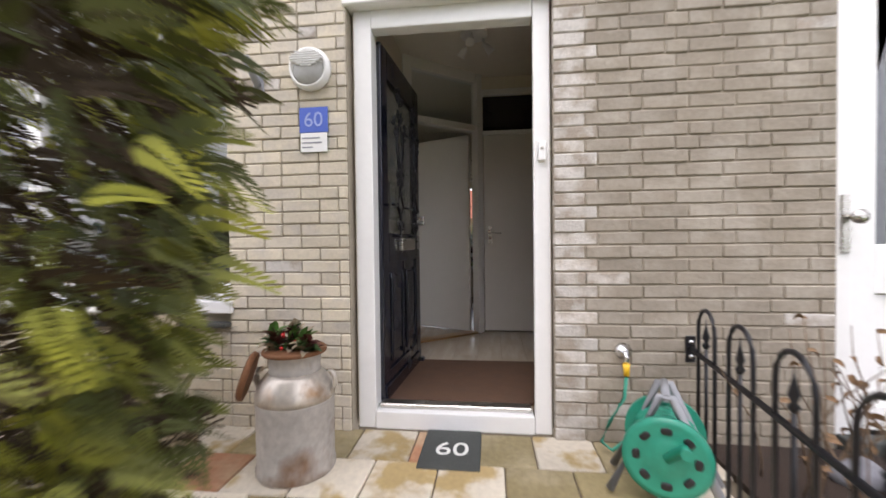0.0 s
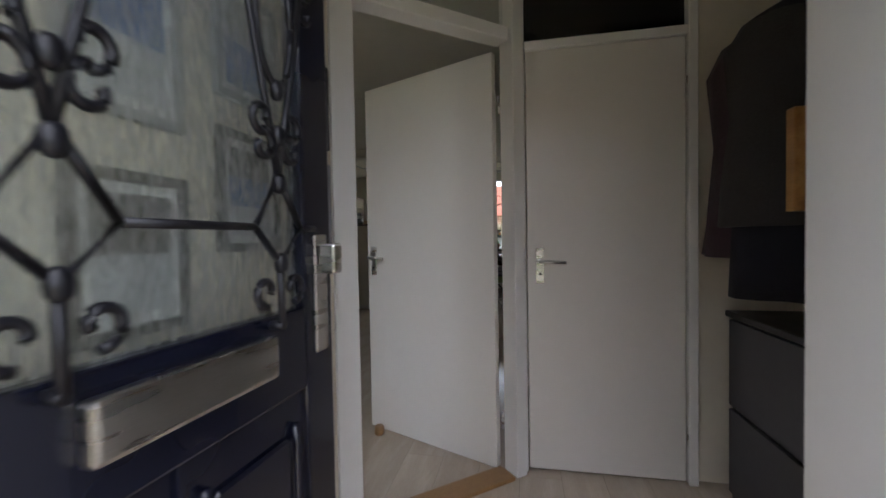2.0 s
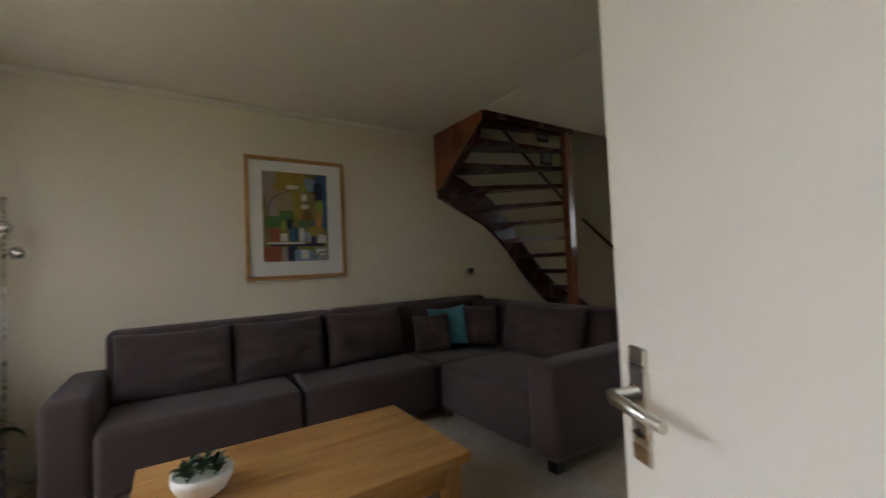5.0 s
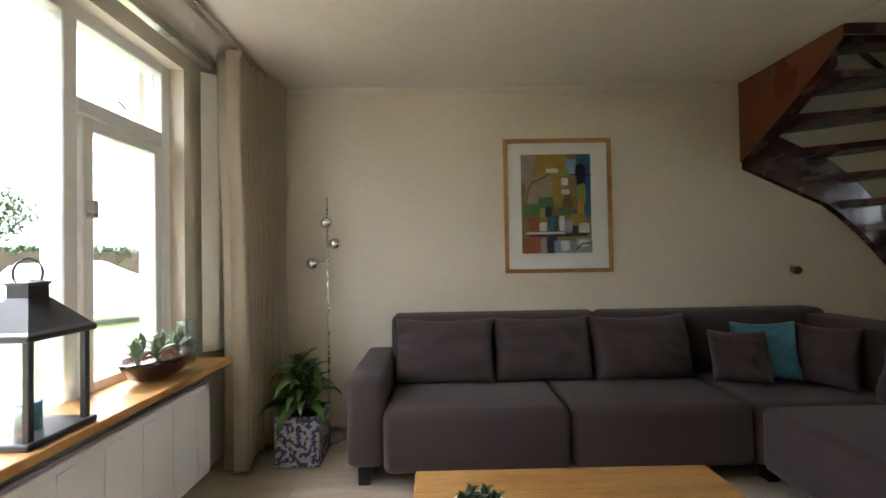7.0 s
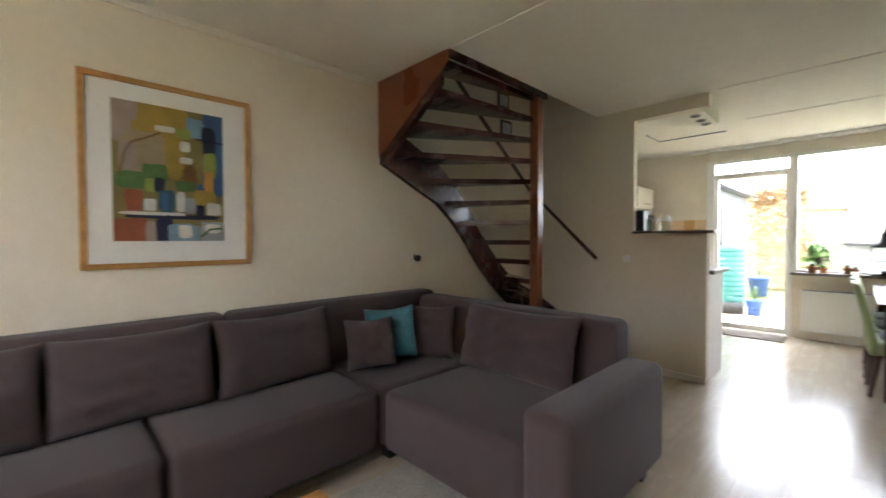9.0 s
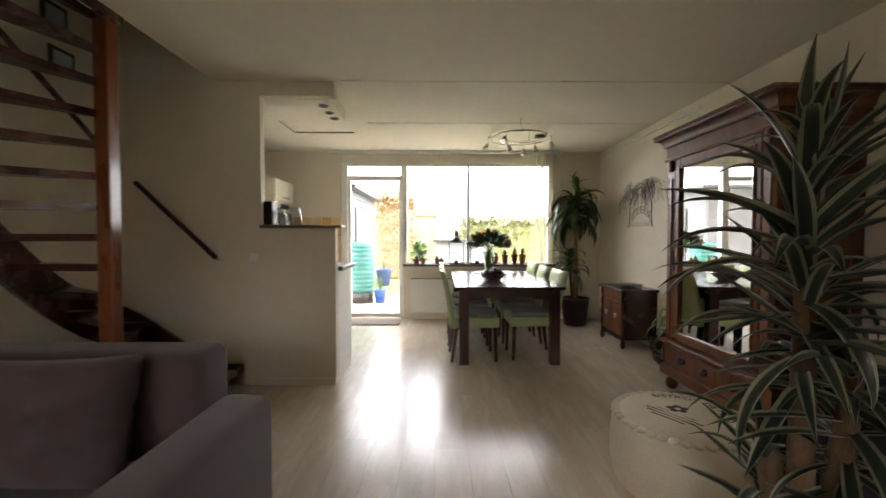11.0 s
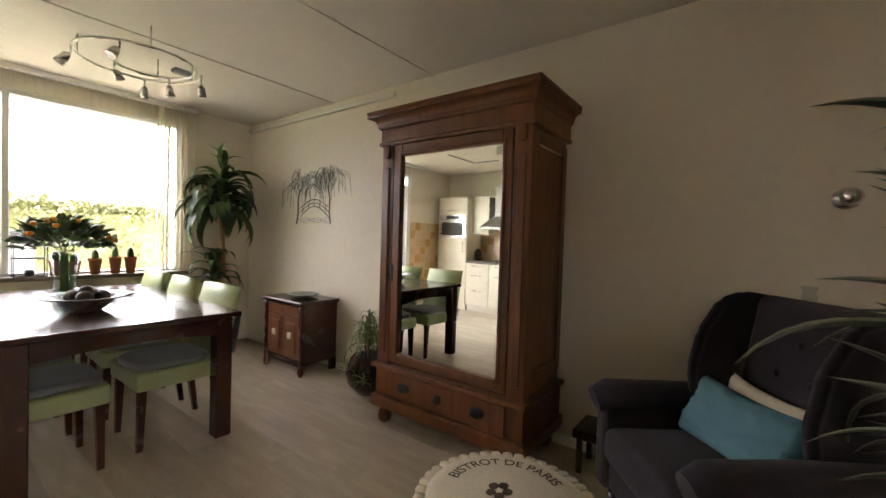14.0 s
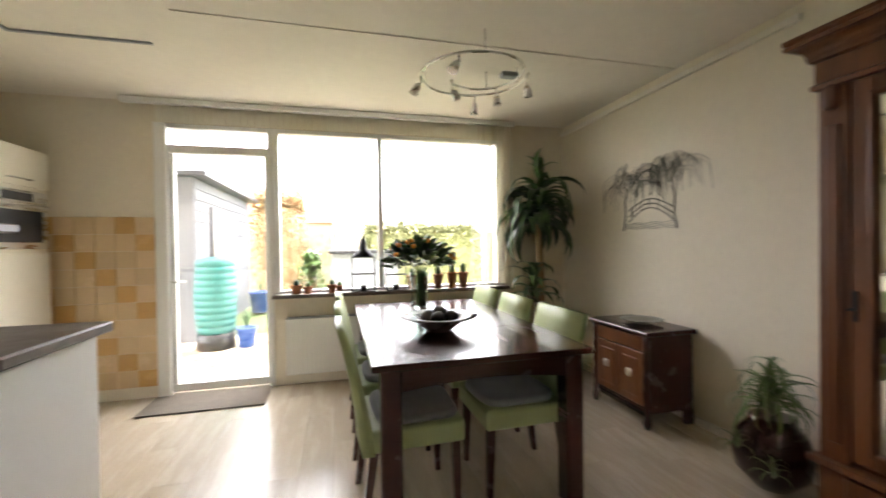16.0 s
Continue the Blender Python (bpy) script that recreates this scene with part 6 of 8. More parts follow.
for x in (-0.26, 0.28):
    for y in (-0.29, 0.29):
        bm = B()
        tube(bm, [(x, y, 0), (x, y, 0.13)], [0.018, 0.028], 8)
        part("leg", bm, TABLEW, ac)
pillow("pale blue oblong cushion on the wing chair", (0.6, 4.26, 0.585), (0.075, 0.27, 0.14), (0, -26, 132), SKYB, "cushions on the wing chair")
pillow("brown and cream cushion on the wing chair", (0.7, 4.2, 0.59), (0.045, 0.23, 0.14), (0, -18, 124), CANVAS, "cushions on the wing chair")
wl = thing("wall_light", "small silver wall light with round head", "wall lamp")
bm = B()
lathe(bm, [(0.05, 0), (0.05, 0.012), (0.02, 0.02)], (R, 3.92, 1.54), 18, pose(0, 0, 0, 0, -90))
part("rose", bm, STEEL, wl)
bm = B()
tube(bm, [(R - 0.01, 3.92, 1.54), (R - 0.1, 3.92, 1.54)], 0.008, 8)
soft(bm, R - 0.12, 3.92, 1.54, 0.04, 0.04, 0.04, 1.0, nu=14, nv=8)
part("head", bm, CHROME, wl)
wi = thing("wire_sconce", "small glass candle holder on a side shelf", "candle holder")
bm = B()
box(bm, R - 0.1, 3.98, 1.04, R, 4.08, 1.055, 0.003)
part("shelf", bm, UPVC, wi)
bm = B()
lathe(bm, [(0.025, 0), (0.03, 0.04), (0.022, 0.05), (0.03, 0.08), (0.026, 0.08)], (R - 0.05, 4.03, 1.055), 14)
part("holder", bm, CLEAR, wi)
sb = thing("low_stool", "small dark wooden stool beside the wardrobe", "stool")
bm = B()
box(bm, 0.86, 4.78, 0.2, 1.12, 5.02, 0.25, 0.006)
part("seat", bm, TABLEW, sb)
for x in (0.88, 1.07):
    for y in (4.8, 4.97):
        bm = B()
        box(bm, x, y, 0, x + 0.03, y + 0.03, 0.2, 0.003)
        part("leg", bm, TABLEW, sb)

# pouf
po = thing("pouf", "round cream canvas pouf with printed top", "pouf")
PX, PY, PR, PH = -0.1, 4.93, 0.34, 0.39
bm = B()
pr = [(0.3, 0.0), (0.325, 0.03), (PR, 0.12), (PR, 0.26), (PR - 0.012, 0.335), (PR - 0.045, 0.368), (PR - 0.09, 0.378), (0.12, PH - 0.004), (0.0, PH - 0.002)]
lathe(bm, pr, (PX, PY, 0), 48)
part("body", bm, CANVAS, po)
for i in range(40):
    a = i * math.tau / 40
    bm = B()
    soft(bm, PX + (PR - 0.028) * math.cos(a), PY + (PR - 0.028) * math.sin(a), 0.358, 0.026, 0.024, 0.014, 0.8, pose(0, 0, 0, 0, 0, math.degrees(a)), nu=10, nv=6)
    part("piped_tuft", bm, CANVAS, po)
for body, rad, size in (("BISTROT DE PARIS", 0.215, 0.062),):
    bm = text_bm(body, size, 0.0006)
    for v in bm.verts:
        x, y, z = v.co
        a = radians(32) - x / rad
        r = rad + y
        v.co = (PX + r * math.cos(a), PY + r * math.sin(a), PH - 0.0055 + z + (0.2 - r) * 0.03)
    part("lettering", bm, INK, po, "faded brown printed lettering")
for k in range(5):
    bm = B()
    soft(bm, PX + 0.035 * math.cos(k * 1.25), PY + 0.03 + 0.03 * math.sin(k * 1.25), PH - 0.002, 0.022, 0.018, 0.002, 0.9, nu=10, nv=6)
    part("printed_emblem", bm, INK, po)
for k, w in enumerate((0.1, 0.14, 0.12, 0.08)):
    bm = B()
    box(bm, -w, -0.05 - k * 0.028, PH - 0.007, w, -0.044 - k * 0.028, PH - 0.003, m=pose(PX, PY, 0, 0, 0, -58))
    part("printed_line", bm, INK, po)

# ceiling spiral lamp
cl = thing("ceiling_light_spiral", "silver spiral rail lamp with small spots", "ceiling lamp")
LX, LY, LZ = -0.4, 7.76, 2.485
spiral = []
for i in range(64):
    s = i / 63
    a = radians(-20) + s * math.tau * 1.45
    r = 0.37 - 0.2 * max(0, s - 0.6) / 0.4
    spiral.append((LX + r * math.cos(a), LY + r * math.sin(a) * 0.98, LZ))
bm = B()
tube(bm, spiral, 0.009, 8)
part("rail", bm, STEEL, cl)
for i in (4, 20, 34, 52):
    bm = B()
    tube(bm, [spiral[i], (spiral[i][0], spiral[i][1], H)], 0.004, 6)
    part("hanger", bm, STEEL, cl)
bm = B()
box(bm, LX + 0.17, LY - 0.1, LZ - 0.016, LX + 0.29, LY - 0.03, LZ + 0.02, 0.01)
part("transformer", bm, GREYP, cl)
for i, (dx, dy) in ((1, (0.3, 0.5)), (11, (0.2, 0.8)), (23, (-0.5, 0.5)), (31, (-0.5, -0.2)), (50, (0.2, 0.4)), (62, (0.4, 0.2))):
    x, y, z = spiral[i]
    bm = B()
    tube(bm, [(x, y, z), (x, y, z - 0.05), (x + dx * 0.03, y + dy * 0.03, z - 0.065), (x + dx * 0.1, y + dy * 0.1, z - 0.12)], [0.006, 0.006, 0.022, 0.033], 12)
    part("spot", bm, STEEL, cl)

# rear blinds
rb = thing("vertical_blind", "cream vertical blind drawn beside the garden window", "blind")
bm = B()
box(bm, -3.1, 9.06, 2.57, 0.5, 9.12, 2.615, 0.004)
part("head_rail", bm, UPVC, rb)
for i in range(11):
    bm = B()
    box(bm, -0.044, -0.001, 0.9, 0.044, 0.001, 2.57, m=pose(0.13 + i * 0.034, 9.1, 0, 0, 0, 64 + 12 * math.sin(i * 1.7)))
    part("slat", bm, BLIND, rb)
va = thing("window_valance", "pleated cream valance along the window head", "valance")
for i in range(48):
    bm = B()
    x = -2.86 + i * 0.062
    box(bm, x, 9.13 + 0.006 * (i % 2), 2.43, x + 0.058, 9.138 + 0.006 * (i % 2), 2.575)
    part("pleat", bm, BLIND, va)

# window sill things at the rear
for i, (x, r, hh) in enumerate(((-1.72, 0.05, 0.075), (-1.62, 0.04, 0.06), (-1.4, 0.04, 0.07), (-1.33, 0.035, 0.06), (-0.62, 0.045, 0.12), (-0.5, 0.05, 0.11), (-0.35, 0.05, 0.13), (-0.2, 0.05, 0.14), (-0.08, 0.05, 0.14))):
    p = thing("cactus_pot", "small cactus in a terracotta pot on the sill", "plant", "pots on the sill")
    bm = B()
    lathe(bm, [(r * 0.7, 0), (r, hh), (r * 1.08, hh), (r * 1.08, hh * 1.15), (r * 0.85, hh * 1.15), (r * 0.8, hh)], (x, 9.11, 0.875), 16)
    part("pot", bm, TERRA, p)
    bm = B()
    soft(bm, x, 9.11, 0.875 + hh * 1.3, r * 0.6, r * 0.6, hh * 0.5, 0.9, nu=10, nv=8, crumple=0.006, seed=i)
    part("cactus", bm, LEAFB if i % 2 else LEAF, p)
for x, k in ((-1.1, 1.1), (-0.78, 1.0)):
    p = thing("sill_lantern", "black wire lantern with a pointed roof", "lantern", "lanterns on the sill")
    for sx in (-1, 1):
        for sy in (-1, 1):
            bm = B()
            tube(bm, [(x + sx * 0.1 * k, 9.11 + sy * 0.06, 0.875), (x + sx * 0.1 * k, 9.11 + sy * 0.06, 0.875 + 0.3 * k)], 0.005, 6)
            part("post", bm, IRON, p)
    for z in (0.0, 0.15, 0.3):
        bm = B()
        tube(bm, [(x + sx * 0.1 * k, 9.11 + sy * 0.06, 0.88 + z * k) for sx, sy in ((-1, -1), (1, -1), (1, 1), (-1, 1))], 0.005, 6, True)
        part("hoop", bm, IRON, p)
    bm = B()
    lathe(bm, [(0.1 * k, 0), (0.105 * k, 0.012), (0.05, 0.07), (0.03, 0.13), (0.034, 0.15), (0.012, 0.19), (0.004, 0.22)], (x, 9.11, 0.875 + 0.3 * k), 12)
    part("roof", bm, IRON, p)
    bm = B()
    lathe(bm, [(0.03, 0), (0.035, 0.05), (0.01, 0.06)], (x, 9.11, 0.877), 12)
    part("candle_cup", bm, BLACK, p)

bm = B()
box(bm, -2.9, 8.72, 0.003, -1.95, 9.16, 0.014, 0.004)
tagged(part("doormat", bm, material("grey_brown_doormat", (0.16, 0.13, 0.1), 0.95, vary=0.25, scale=25, bump=1.0)), "grey brown doormat at the garden door", "doormat")

# ---- kitchen ----
pn = thing("peninsula", "white kitchen peninsula with grey worktop", "kitchen unit")
bm = B()
box(bm, -3.45, 6.45, 0, -2.26, 6.98, 0.99, 0.003)
part("carcass", bm, WHITE, pn)
bm = B()
box(bm, -3.47, 6.45, 0.99, -2.22, 7.02, 1.03, 0.006)
part("worktop", bm, WORKTOP, pn, "grey brown laminate worktop")
bm = B()
box(bm, -2.9, 6.33, 1.37, -2.2, 6.5, 1.395, 0.004)
tagged(part("bar_ledge", bm, WORKTOP), "dark narrow bar ledge on the half wall", "ledge")
for x in (-2.75, -2.62):
    g = thing("glass_jar", "clear glass storage jar on the ledge", "jar", "jars on the ledge")
    bm = B()
    lathe(bm, [(0.045, 0), (0.05, 0.01), (0.05, 0.11), (0.035, 0.13), (0.04, 0.15), (0.035, 0.15)], (x, 6.42, 1.395), 16)
    part("body", bm, CLEAR, g)
cm = thing("coffee_machine", "dark coffee maker on the ledge", "coffee maker")
bm = B()
box(bm, -2.88, 6.36, 1.395, -2.8, 6.48, 1.6, 0.012, 2)
part("body", bm, BLACK, cm)


def bar_handle(parent, x, y0, z0, y1, z1):
    bm = B()
    tube(bm, [(x, y0, z0), (x + 0.03, y0, z0), (x + 0.03, y1, z1), (x, y1, z1)], 0.006, 6)
    part("handle", bm, STEEL, parent, "steel bar handle")


KX = -3.6
y = 6.47
for i, w in enumerate((0.5, 0.5, 0.45, 0.48)):
    u = thing("base_cabinet", "cream lacquered kitchen base cabinet", "cabinet", "kitchen base cabinets")
    bm = B()
    box(bm, L + 0.002, y, 0.1, KX - 0.02, y + w - 0.004, 0.88)
    part("carcass", bm, CREAM, u)
    bm = B()
    box(bm, L + 0.002, y, 0, KX - 0.07, y + w - 0.004, 0.1)
    part("kickboard", bm, CREAM, u)
    zs = ((0.11, 0.42), (0.425, 0.7), (0.705, 0.87)) if i % 2 else ((0.11, 0.7), (0.705, 0.87))
    for z0, z1 in zs:
        bm = B()
        box(bm, KX - 0.02, y + 0.003, z0, KX, y + w - 0.007, z1, 0.003)
        d = part("drawer_front" if z1 - z0 < 0.4 else "door", bm, CREAM, u)
        bar_handle(d, KX, y + w * 0.3, z1 - 0.04, y + w * 0.7, z1 - 0.04)
    y += w
bm = B()
box(bm, L + 0.002, 6.46, 0.88, KX + 0.02, 8.405, 0.92, 0.005)
tagged(part("worktop", bm, WORKTOP), "grey brown kitchen worktop along the wall", "worktop")
tu = thing("oven_cabinet", "tall cream kitchen cabinet with built-in oven", "cabinet")
bm = B()
box(bm, L + 0.002, 8.41, 0, KX - 0.02, 9.07, 2.1)
part("carcass", bm, CREAM, tu)
for z0, z1 in ((0.1, 0.7), (0.705, 1.3), (1.8, 2.09)):
    bm = B()
    box(bm, KX - 0.02, 8.415, z0, KX, 9.065, z1, 0.003)
    d = part("door", bm, CREAM, tu)
    if z0 > 1.5:
        bar_handle(d, KX, 8.64, z0 + 0.05, 8.84, z0 + 0.05)
    else:
        bar_handle(d, KX, 8.48, z1 - 0.22, 8.48, z1 - 0.04)
bm = B()
box(bm, KX - 0.02, 8.44, 1.33, KX + 0.002, 9.04, 1.77, 0.004)
ov = part("oven", bm, STEEL, tu, "stainless built-in oven")
bm = B()
box(bm, KX + 0.002, 8.5, 1.38, KX + 0.008, 8.98, 1.62, 0.003)
part("oven_glass", bm, BLACK, ov)
bm = B()
tube(bm, [(KX, 8.5, 1.655), (KX + 0.04, 8.5, 1.655), (KX + 0.04, 8.98, 1.655), (KX, 8.98, 1.655)], 0.008, 8)
part("oven_handle", bm, STEEL, ov)
bm = B()
box(bm, KX + 0.002, 8.58, 1.69, KX + 0.006, 8.88, 1.75)
part("control_strip", bm, BLACK, ov)
for y0, y1 in ((8.04, 8.4), (6.48, 7.0), (7.005, 7.5)):
    u = thing("wall_cabinet", "cream lacquered kitchen wall cabinet", "cabinet", "kitchen wall cabinets")
    bm = B()
    box(bm, L + 0.002, y0, 1.42, L + 0.33, y1 - 0.003, 2.1)
    part("carcass", bm, CREAM, u)
    bm = B()
    box(bm, L + 0.33, y0, 1.42, L + 0.35, y1 - 0.004, 2.1, 0.003)
    d = part("door", bm, CREAM, u)
    bar_handle(d, L + 0.35, y0 + 0.04, 1.46, y0 + 0.04, 1.62)
hd = thing("cooker_hood", "stainless pyramid cooker hood", "cooker hood")
bm = B()
lathe(bm, [(0.46, 0), (0.46, 0.04), (0.17, 0.24), (0.17, 0.26)], (0, 0, 0), 4, pose(0, 0, 0, 0, 0, 45) @ Matrix.Diagonal((1, 1, 1, 1)))
for f in bm.faces:
    f.smooth = False
for v in bm.verts:
    v.co = (v.co.x * 0.75 + L + 0.25, v.co.y * 0.98 + 7.83, v.co.z + 1.5)
part("canopy", bm, HOODST, hd)
bm = B()
box(bm, L + 0.002, 7.71, 1.75, L + 0.3, 7.95, 2.3, 0.004)
part("chimney", bm, HOODST, hd)
kt = thing("kettle", "black kettle on the kitchen worktop", "kettle")
bm = B()
lathe(bm, [(0.07, 0), (0.08, 0.02), (0.06, 0.18), (0.03, 0.21), (0.012, 0.23)], (-3.85, 8.3, 0.92), 18)
part("body", bm, BLACK, kt)
bm = B()
tube(bm, [(-3.79, 8.3, 1.08), (-3.73, 8.3, 1.08), (-3.72, 8.3, 0.98), (-3.78, 8.3, 0.96)], 0.01, 8)
part("handle", bm, BLACK, kt)
cbx = thing("ceiling_spot_box", "white boxed ceiling housing with three downlights", "ceiling lamp")
bm = B()
box(bm, -2.9, 6.46, 2.5, -2.34, 7.12, H - 0.001, 0.004)
part("housing", bm, CEIL, cbx)
for yy in (6.63, 6.83, 7.02):
    bm = B()
    lathe(bm, [(0.045, 0), (0.045, -0.008), (0.035, -0.01)], (-2.43, yy, 2.5), 18)
    d = part("downlight", bm, GREYP, cbx)
    bm = B()
    lathe(bm, [(0.032, -0.01), (0.03, -0.012)], (-2.43, yy, 2.5), 14)
    part("lamp_glass", bm, BLACK, d)
# Only two grey strips along the outline; the panel itself is not modelled.
hc = thing("ceiling_hatch", "flat white ceiling panel with dark reveal", "hatch")
for a in ((-3.2, 8.02, -2.45, 8.04), (-3.2, 7.55, -3.18, 8.02)):
    bm = B()
    box(bm, a[0], a[1], H - 0.012, a[2], a[3], H)
    part("reveal_strip", bm, GREYP, hc)
ws = thing("light_switch_kitchen", "white plastic wall switch beside the handrail", "switch")
bm = B()
box(bm, -3.0, 6.358, 1.08, -2.93, 6.37, 1.15, 0.004)
part("plate", bm, UPVC, ws)


# ---- in front of the house ----
bm = B()
for x0, y0, x1, y1 in ((-60, -60, 60, -0.02), (-60, REAR + 0.2, 60, 60), (-60, -0.02, L - 0.25, REAR + 0.2), (R + 0.25, -0.02, 60, REAR + 0.2)):
    quad(bm, (x0, y0, GZ - 0.04), (x1, y0, GZ - 0.04), (x1, y1, GZ - 0.04), (x0, y1, GZ - 0.04))
structure("ground", bm, GRASS, "short green grass round the terrace", "ground")
bm = B()
box(bm, -40, -14, GZ - 0.04, 30, -7.5, GZ - 0.03)
structure("road", bm, ASPHALT, "grey asphalt street in front of the houses", "road")
bm = B()
box(bm, 1.12, -2.6, GZ - 0.04, 3.2, -0.01, GZ + 0.02)
structure("ground_bed", bm, SOIL, "dark earth bed behind the iron fence", "ground")

wlamp = thing("wall_light_outdoor", "round white bulkhead light on the brick wall", "wall lamp")
AX = pose(0, 0, 0, 90)
bm = B()
lathe(bm, [(0.112, 0), (0.115, 0.02), (0.105, 0.05), (0.095, 0.055), (0.09, 0.045)], (-0.855, -0.005, 1.87), 28, AX)
part("rim", bm, UPVC, wlamp)
bm = B()
soft(bm, -0.855, -0.045, 1.855, 0.088, 0.035, 0.088, 1.0, nu=22, nv=12)
part("glass", bm, LAMPGLASS, wlamp)
bm = B()
for i in range(7):
    a = radians(20 + i * 20)
    box(bm, -0.855 - 0.09 * math.sin(a) - 0.001, -0.085, 1.87 + 0.012 * i - 0.005, -0.855 + 0.09 * math.sin(a) + 0.001, -0.04, 1.87 + 0.012 * i + 0.002, 0.002)
part("hood", bm, UPVC, wlamp)

sg = thing("house_number_sign", "blue and white number sign on the wall", "sign")
bm = B()
box(bm, -0.93, -0.012, 1.425, -0.76, -0.004, 1.675, 0.004)
part("backing", bm, CLEAR, sg)
bm = B()
box(bm, -0.925, -0.018, 1.535, -0.765, -0.012, 1.67, 0.002)
part("blue_plate", bm, BLUESIGN, sg)
bm = B()
box(bm, -0.92, -0.018, 1.43, -0.77, -0.012, 1.532, 0.002)
part("white_plate", bm, PAPER, sg)
bm = text_bm("60", 0.11, 0.001)
part("numerals", bm, material("pale_blue_numerals", (0.35, 0.42, 0.7), 0.4), sg, "pale blue numerals", m=pose(-0.845, -0.0195, 1.6, 90))
for z, w in ((1.505, 0.1), (1.48, 0.11), (1.455, 0.06)):
    bm = B()
    box(bm, -0.91, -0.0195, z - 0.004, -0.91 + w, -0.018, z + 0.004)
    part("text_bar", bm, GREYP, sg)
fh = thing("flag_holder", "grey metal flagpole holder on the wall", "flag holder")
bm = B()
box(bm, -1.19, -0.012, 1.73, -1.13, -0.002, 1.88, 0.003)
part("plate", bm, GREYP, fh)
bm = B()
tube(bm, [(-1.16, -0.01, 1.8), (-1.18, -0.1, 1.93)], 0.02, 10)
part("socket", bm, GREYP, fh)

mk = thing("milk_can", "weathered metal milk can planted with red berries", "milk can")
MX, MYY = -0.8, -0.36
bm = B()
lathe(bm, [(0.170, 0), (0.175, 0.01), (0.175, 0.03), (0.170, 0.04), (0.171, 0.3), (0.173, 0.32), (0.170, 0.34)], (MX, MYY, GZ), 32)
part("body", bm, ZINC, mk)
bm = B()
lathe(bm, [(0.174, 0.33), (0.175, 0.35), (0.164, 0.39), (0.135, 0.43), (0.117, 0.45)], (MX, MYY, GZ), 32)
part("shoulder", bm, BRIGHTZ, mk)
bm = B()
lathe(bm, [(0.117, 0.445), (0.111, 0.46), (0.115, 0.52), (0.138, 0.535), (0.140, 0.545), (0.117, 0.545), (0.111, 0.52)], (MX, MYY, GZ), 32)
part("neck", bm, ZINC, mk)
for s in (-1, 1):
    bm = B()
    c = Vector((MX + s * 0.15, MYY, GZ + 0.4))
    tube(bm, [c + Vector((s * 0.03 * math.sin(a) + s * 0.01, 0.0, 0.05 * math.cos(a))) for a in [math.pi * k / 8 for k in range(9)]], 0.012, 8)
    part("handle", bm, BRIGHTZ, mk)
bm = B()
lathe(bm, [(0.11, 0), (0.112, 0.02), (0.1, 0.03), (0.08, 0.012), (0.02, 0.01)], (MX - 0.2, MYY - 0.03, GZ + 0.42), 26, pose(0, 0, 0, 0, -72, 20))
part("lid", bm, RUST, mk, "rusted lid hanging at the side")
REDLEAF = material("dark_red_leaf", (0.1, 0.028, 0.022), 0.5, vary=0.3, scale=9)
fm = [mesh_of("leaf", strap_leaf(l, 0.04, 1.3, 4, 0.8, 0.3), m) for l, m in ((0.08, LEAF), (0.07, REDLEAF), (0.09, ADIRON), (0.08, REDLEAF), (0.09, LEAFB))]
bm = B()
lathe(bm, [(0.118, 0.53), (0.14, 0.532), (0.143, 0.54), (0.138, 0.55), (0.126, 0.55)], (MX, MYY, GZ), 32)
part("rim", bm, RUST, mk, "rusted rolled rim")
rosette(mk, fm, (MX, MYY, GZ + 0.52), 60, 0, 0.06, (0, 70), (0.7, 1.4), random.Random(12))
rosette(mk, fm, (MX + 0.08, MYY - 0.05, GZ + 0.53), 40, 0, 0.04, (0, 60), (0.7, 1.3), random.Random(13))
rosette(mk, fm, (MX - 0.08, MYY - 0.03, GZ + 0.53), 40, 0, 0.05, (0, 60), (0.7, 1.3), random.Random(14))
rnd = random.Random(9)
for i in range(16):
    a = rnd.uniform(0, math.tau)
    bm = B()
    soft(bm, MX + rnd.uniform(0.03, 0.11) * math.cos(a), MYY + rnd.uniform(0.03, 0.11) * math.sin(a), GZ + rnd.uniform(0.56, 0.62), 0.008, 0.008, 0.008, 1.0, nu=8, nv=6)
    part("berry", bm, RED, mk)

# number slab
ns = thing("number_slab", "dark slate slab with the number 60", "slab")
bm = B()
box(bm, -0.25, -0.33, GZ - 0.03, 0.04, 0.035, GZ + 0.012, 0.005)
part("slab", bm, STONE, ns)
part("numerals", text_bm("60", 0.17, 0.001), WHITEP, ns, "white painted numerals", m=pose(-0.1, -0.17, GZ + 0.014))

# tap, hose and reel
tp = thing("garden_tap", "chrome wall tap with yellow hose coupling", "tap")
bm = B()
lathe(bm, [(0.042, 0), (0.042, 0.01), (0.02, 0.02), (0.016, 0.05)], (0.75, -0.003, 0.38), 20, AX)
part("rose", bm, CHROME, tp)
bm = B()
tube(bm, [(0.75, -0.05, 0.38), (0.75, -0.06, 0.36), (0.75, -0.06, 0.33)], 0.013, 10)
part("spout", bm, CHROME, tp)
bm = B()
tube(bm, [(0.75, -0.06, 0.33), (0.75, -0.06, 0.27)], [0.017, 0.014], 12)
part("coupling", bm, YELLOW, tp, "yellow hose coupling")
hr2 = thing("hose_reel", "green plastic hose reel with wound hose", "hose reel", at=(0.79, -0.4, GZ), rz=-20)
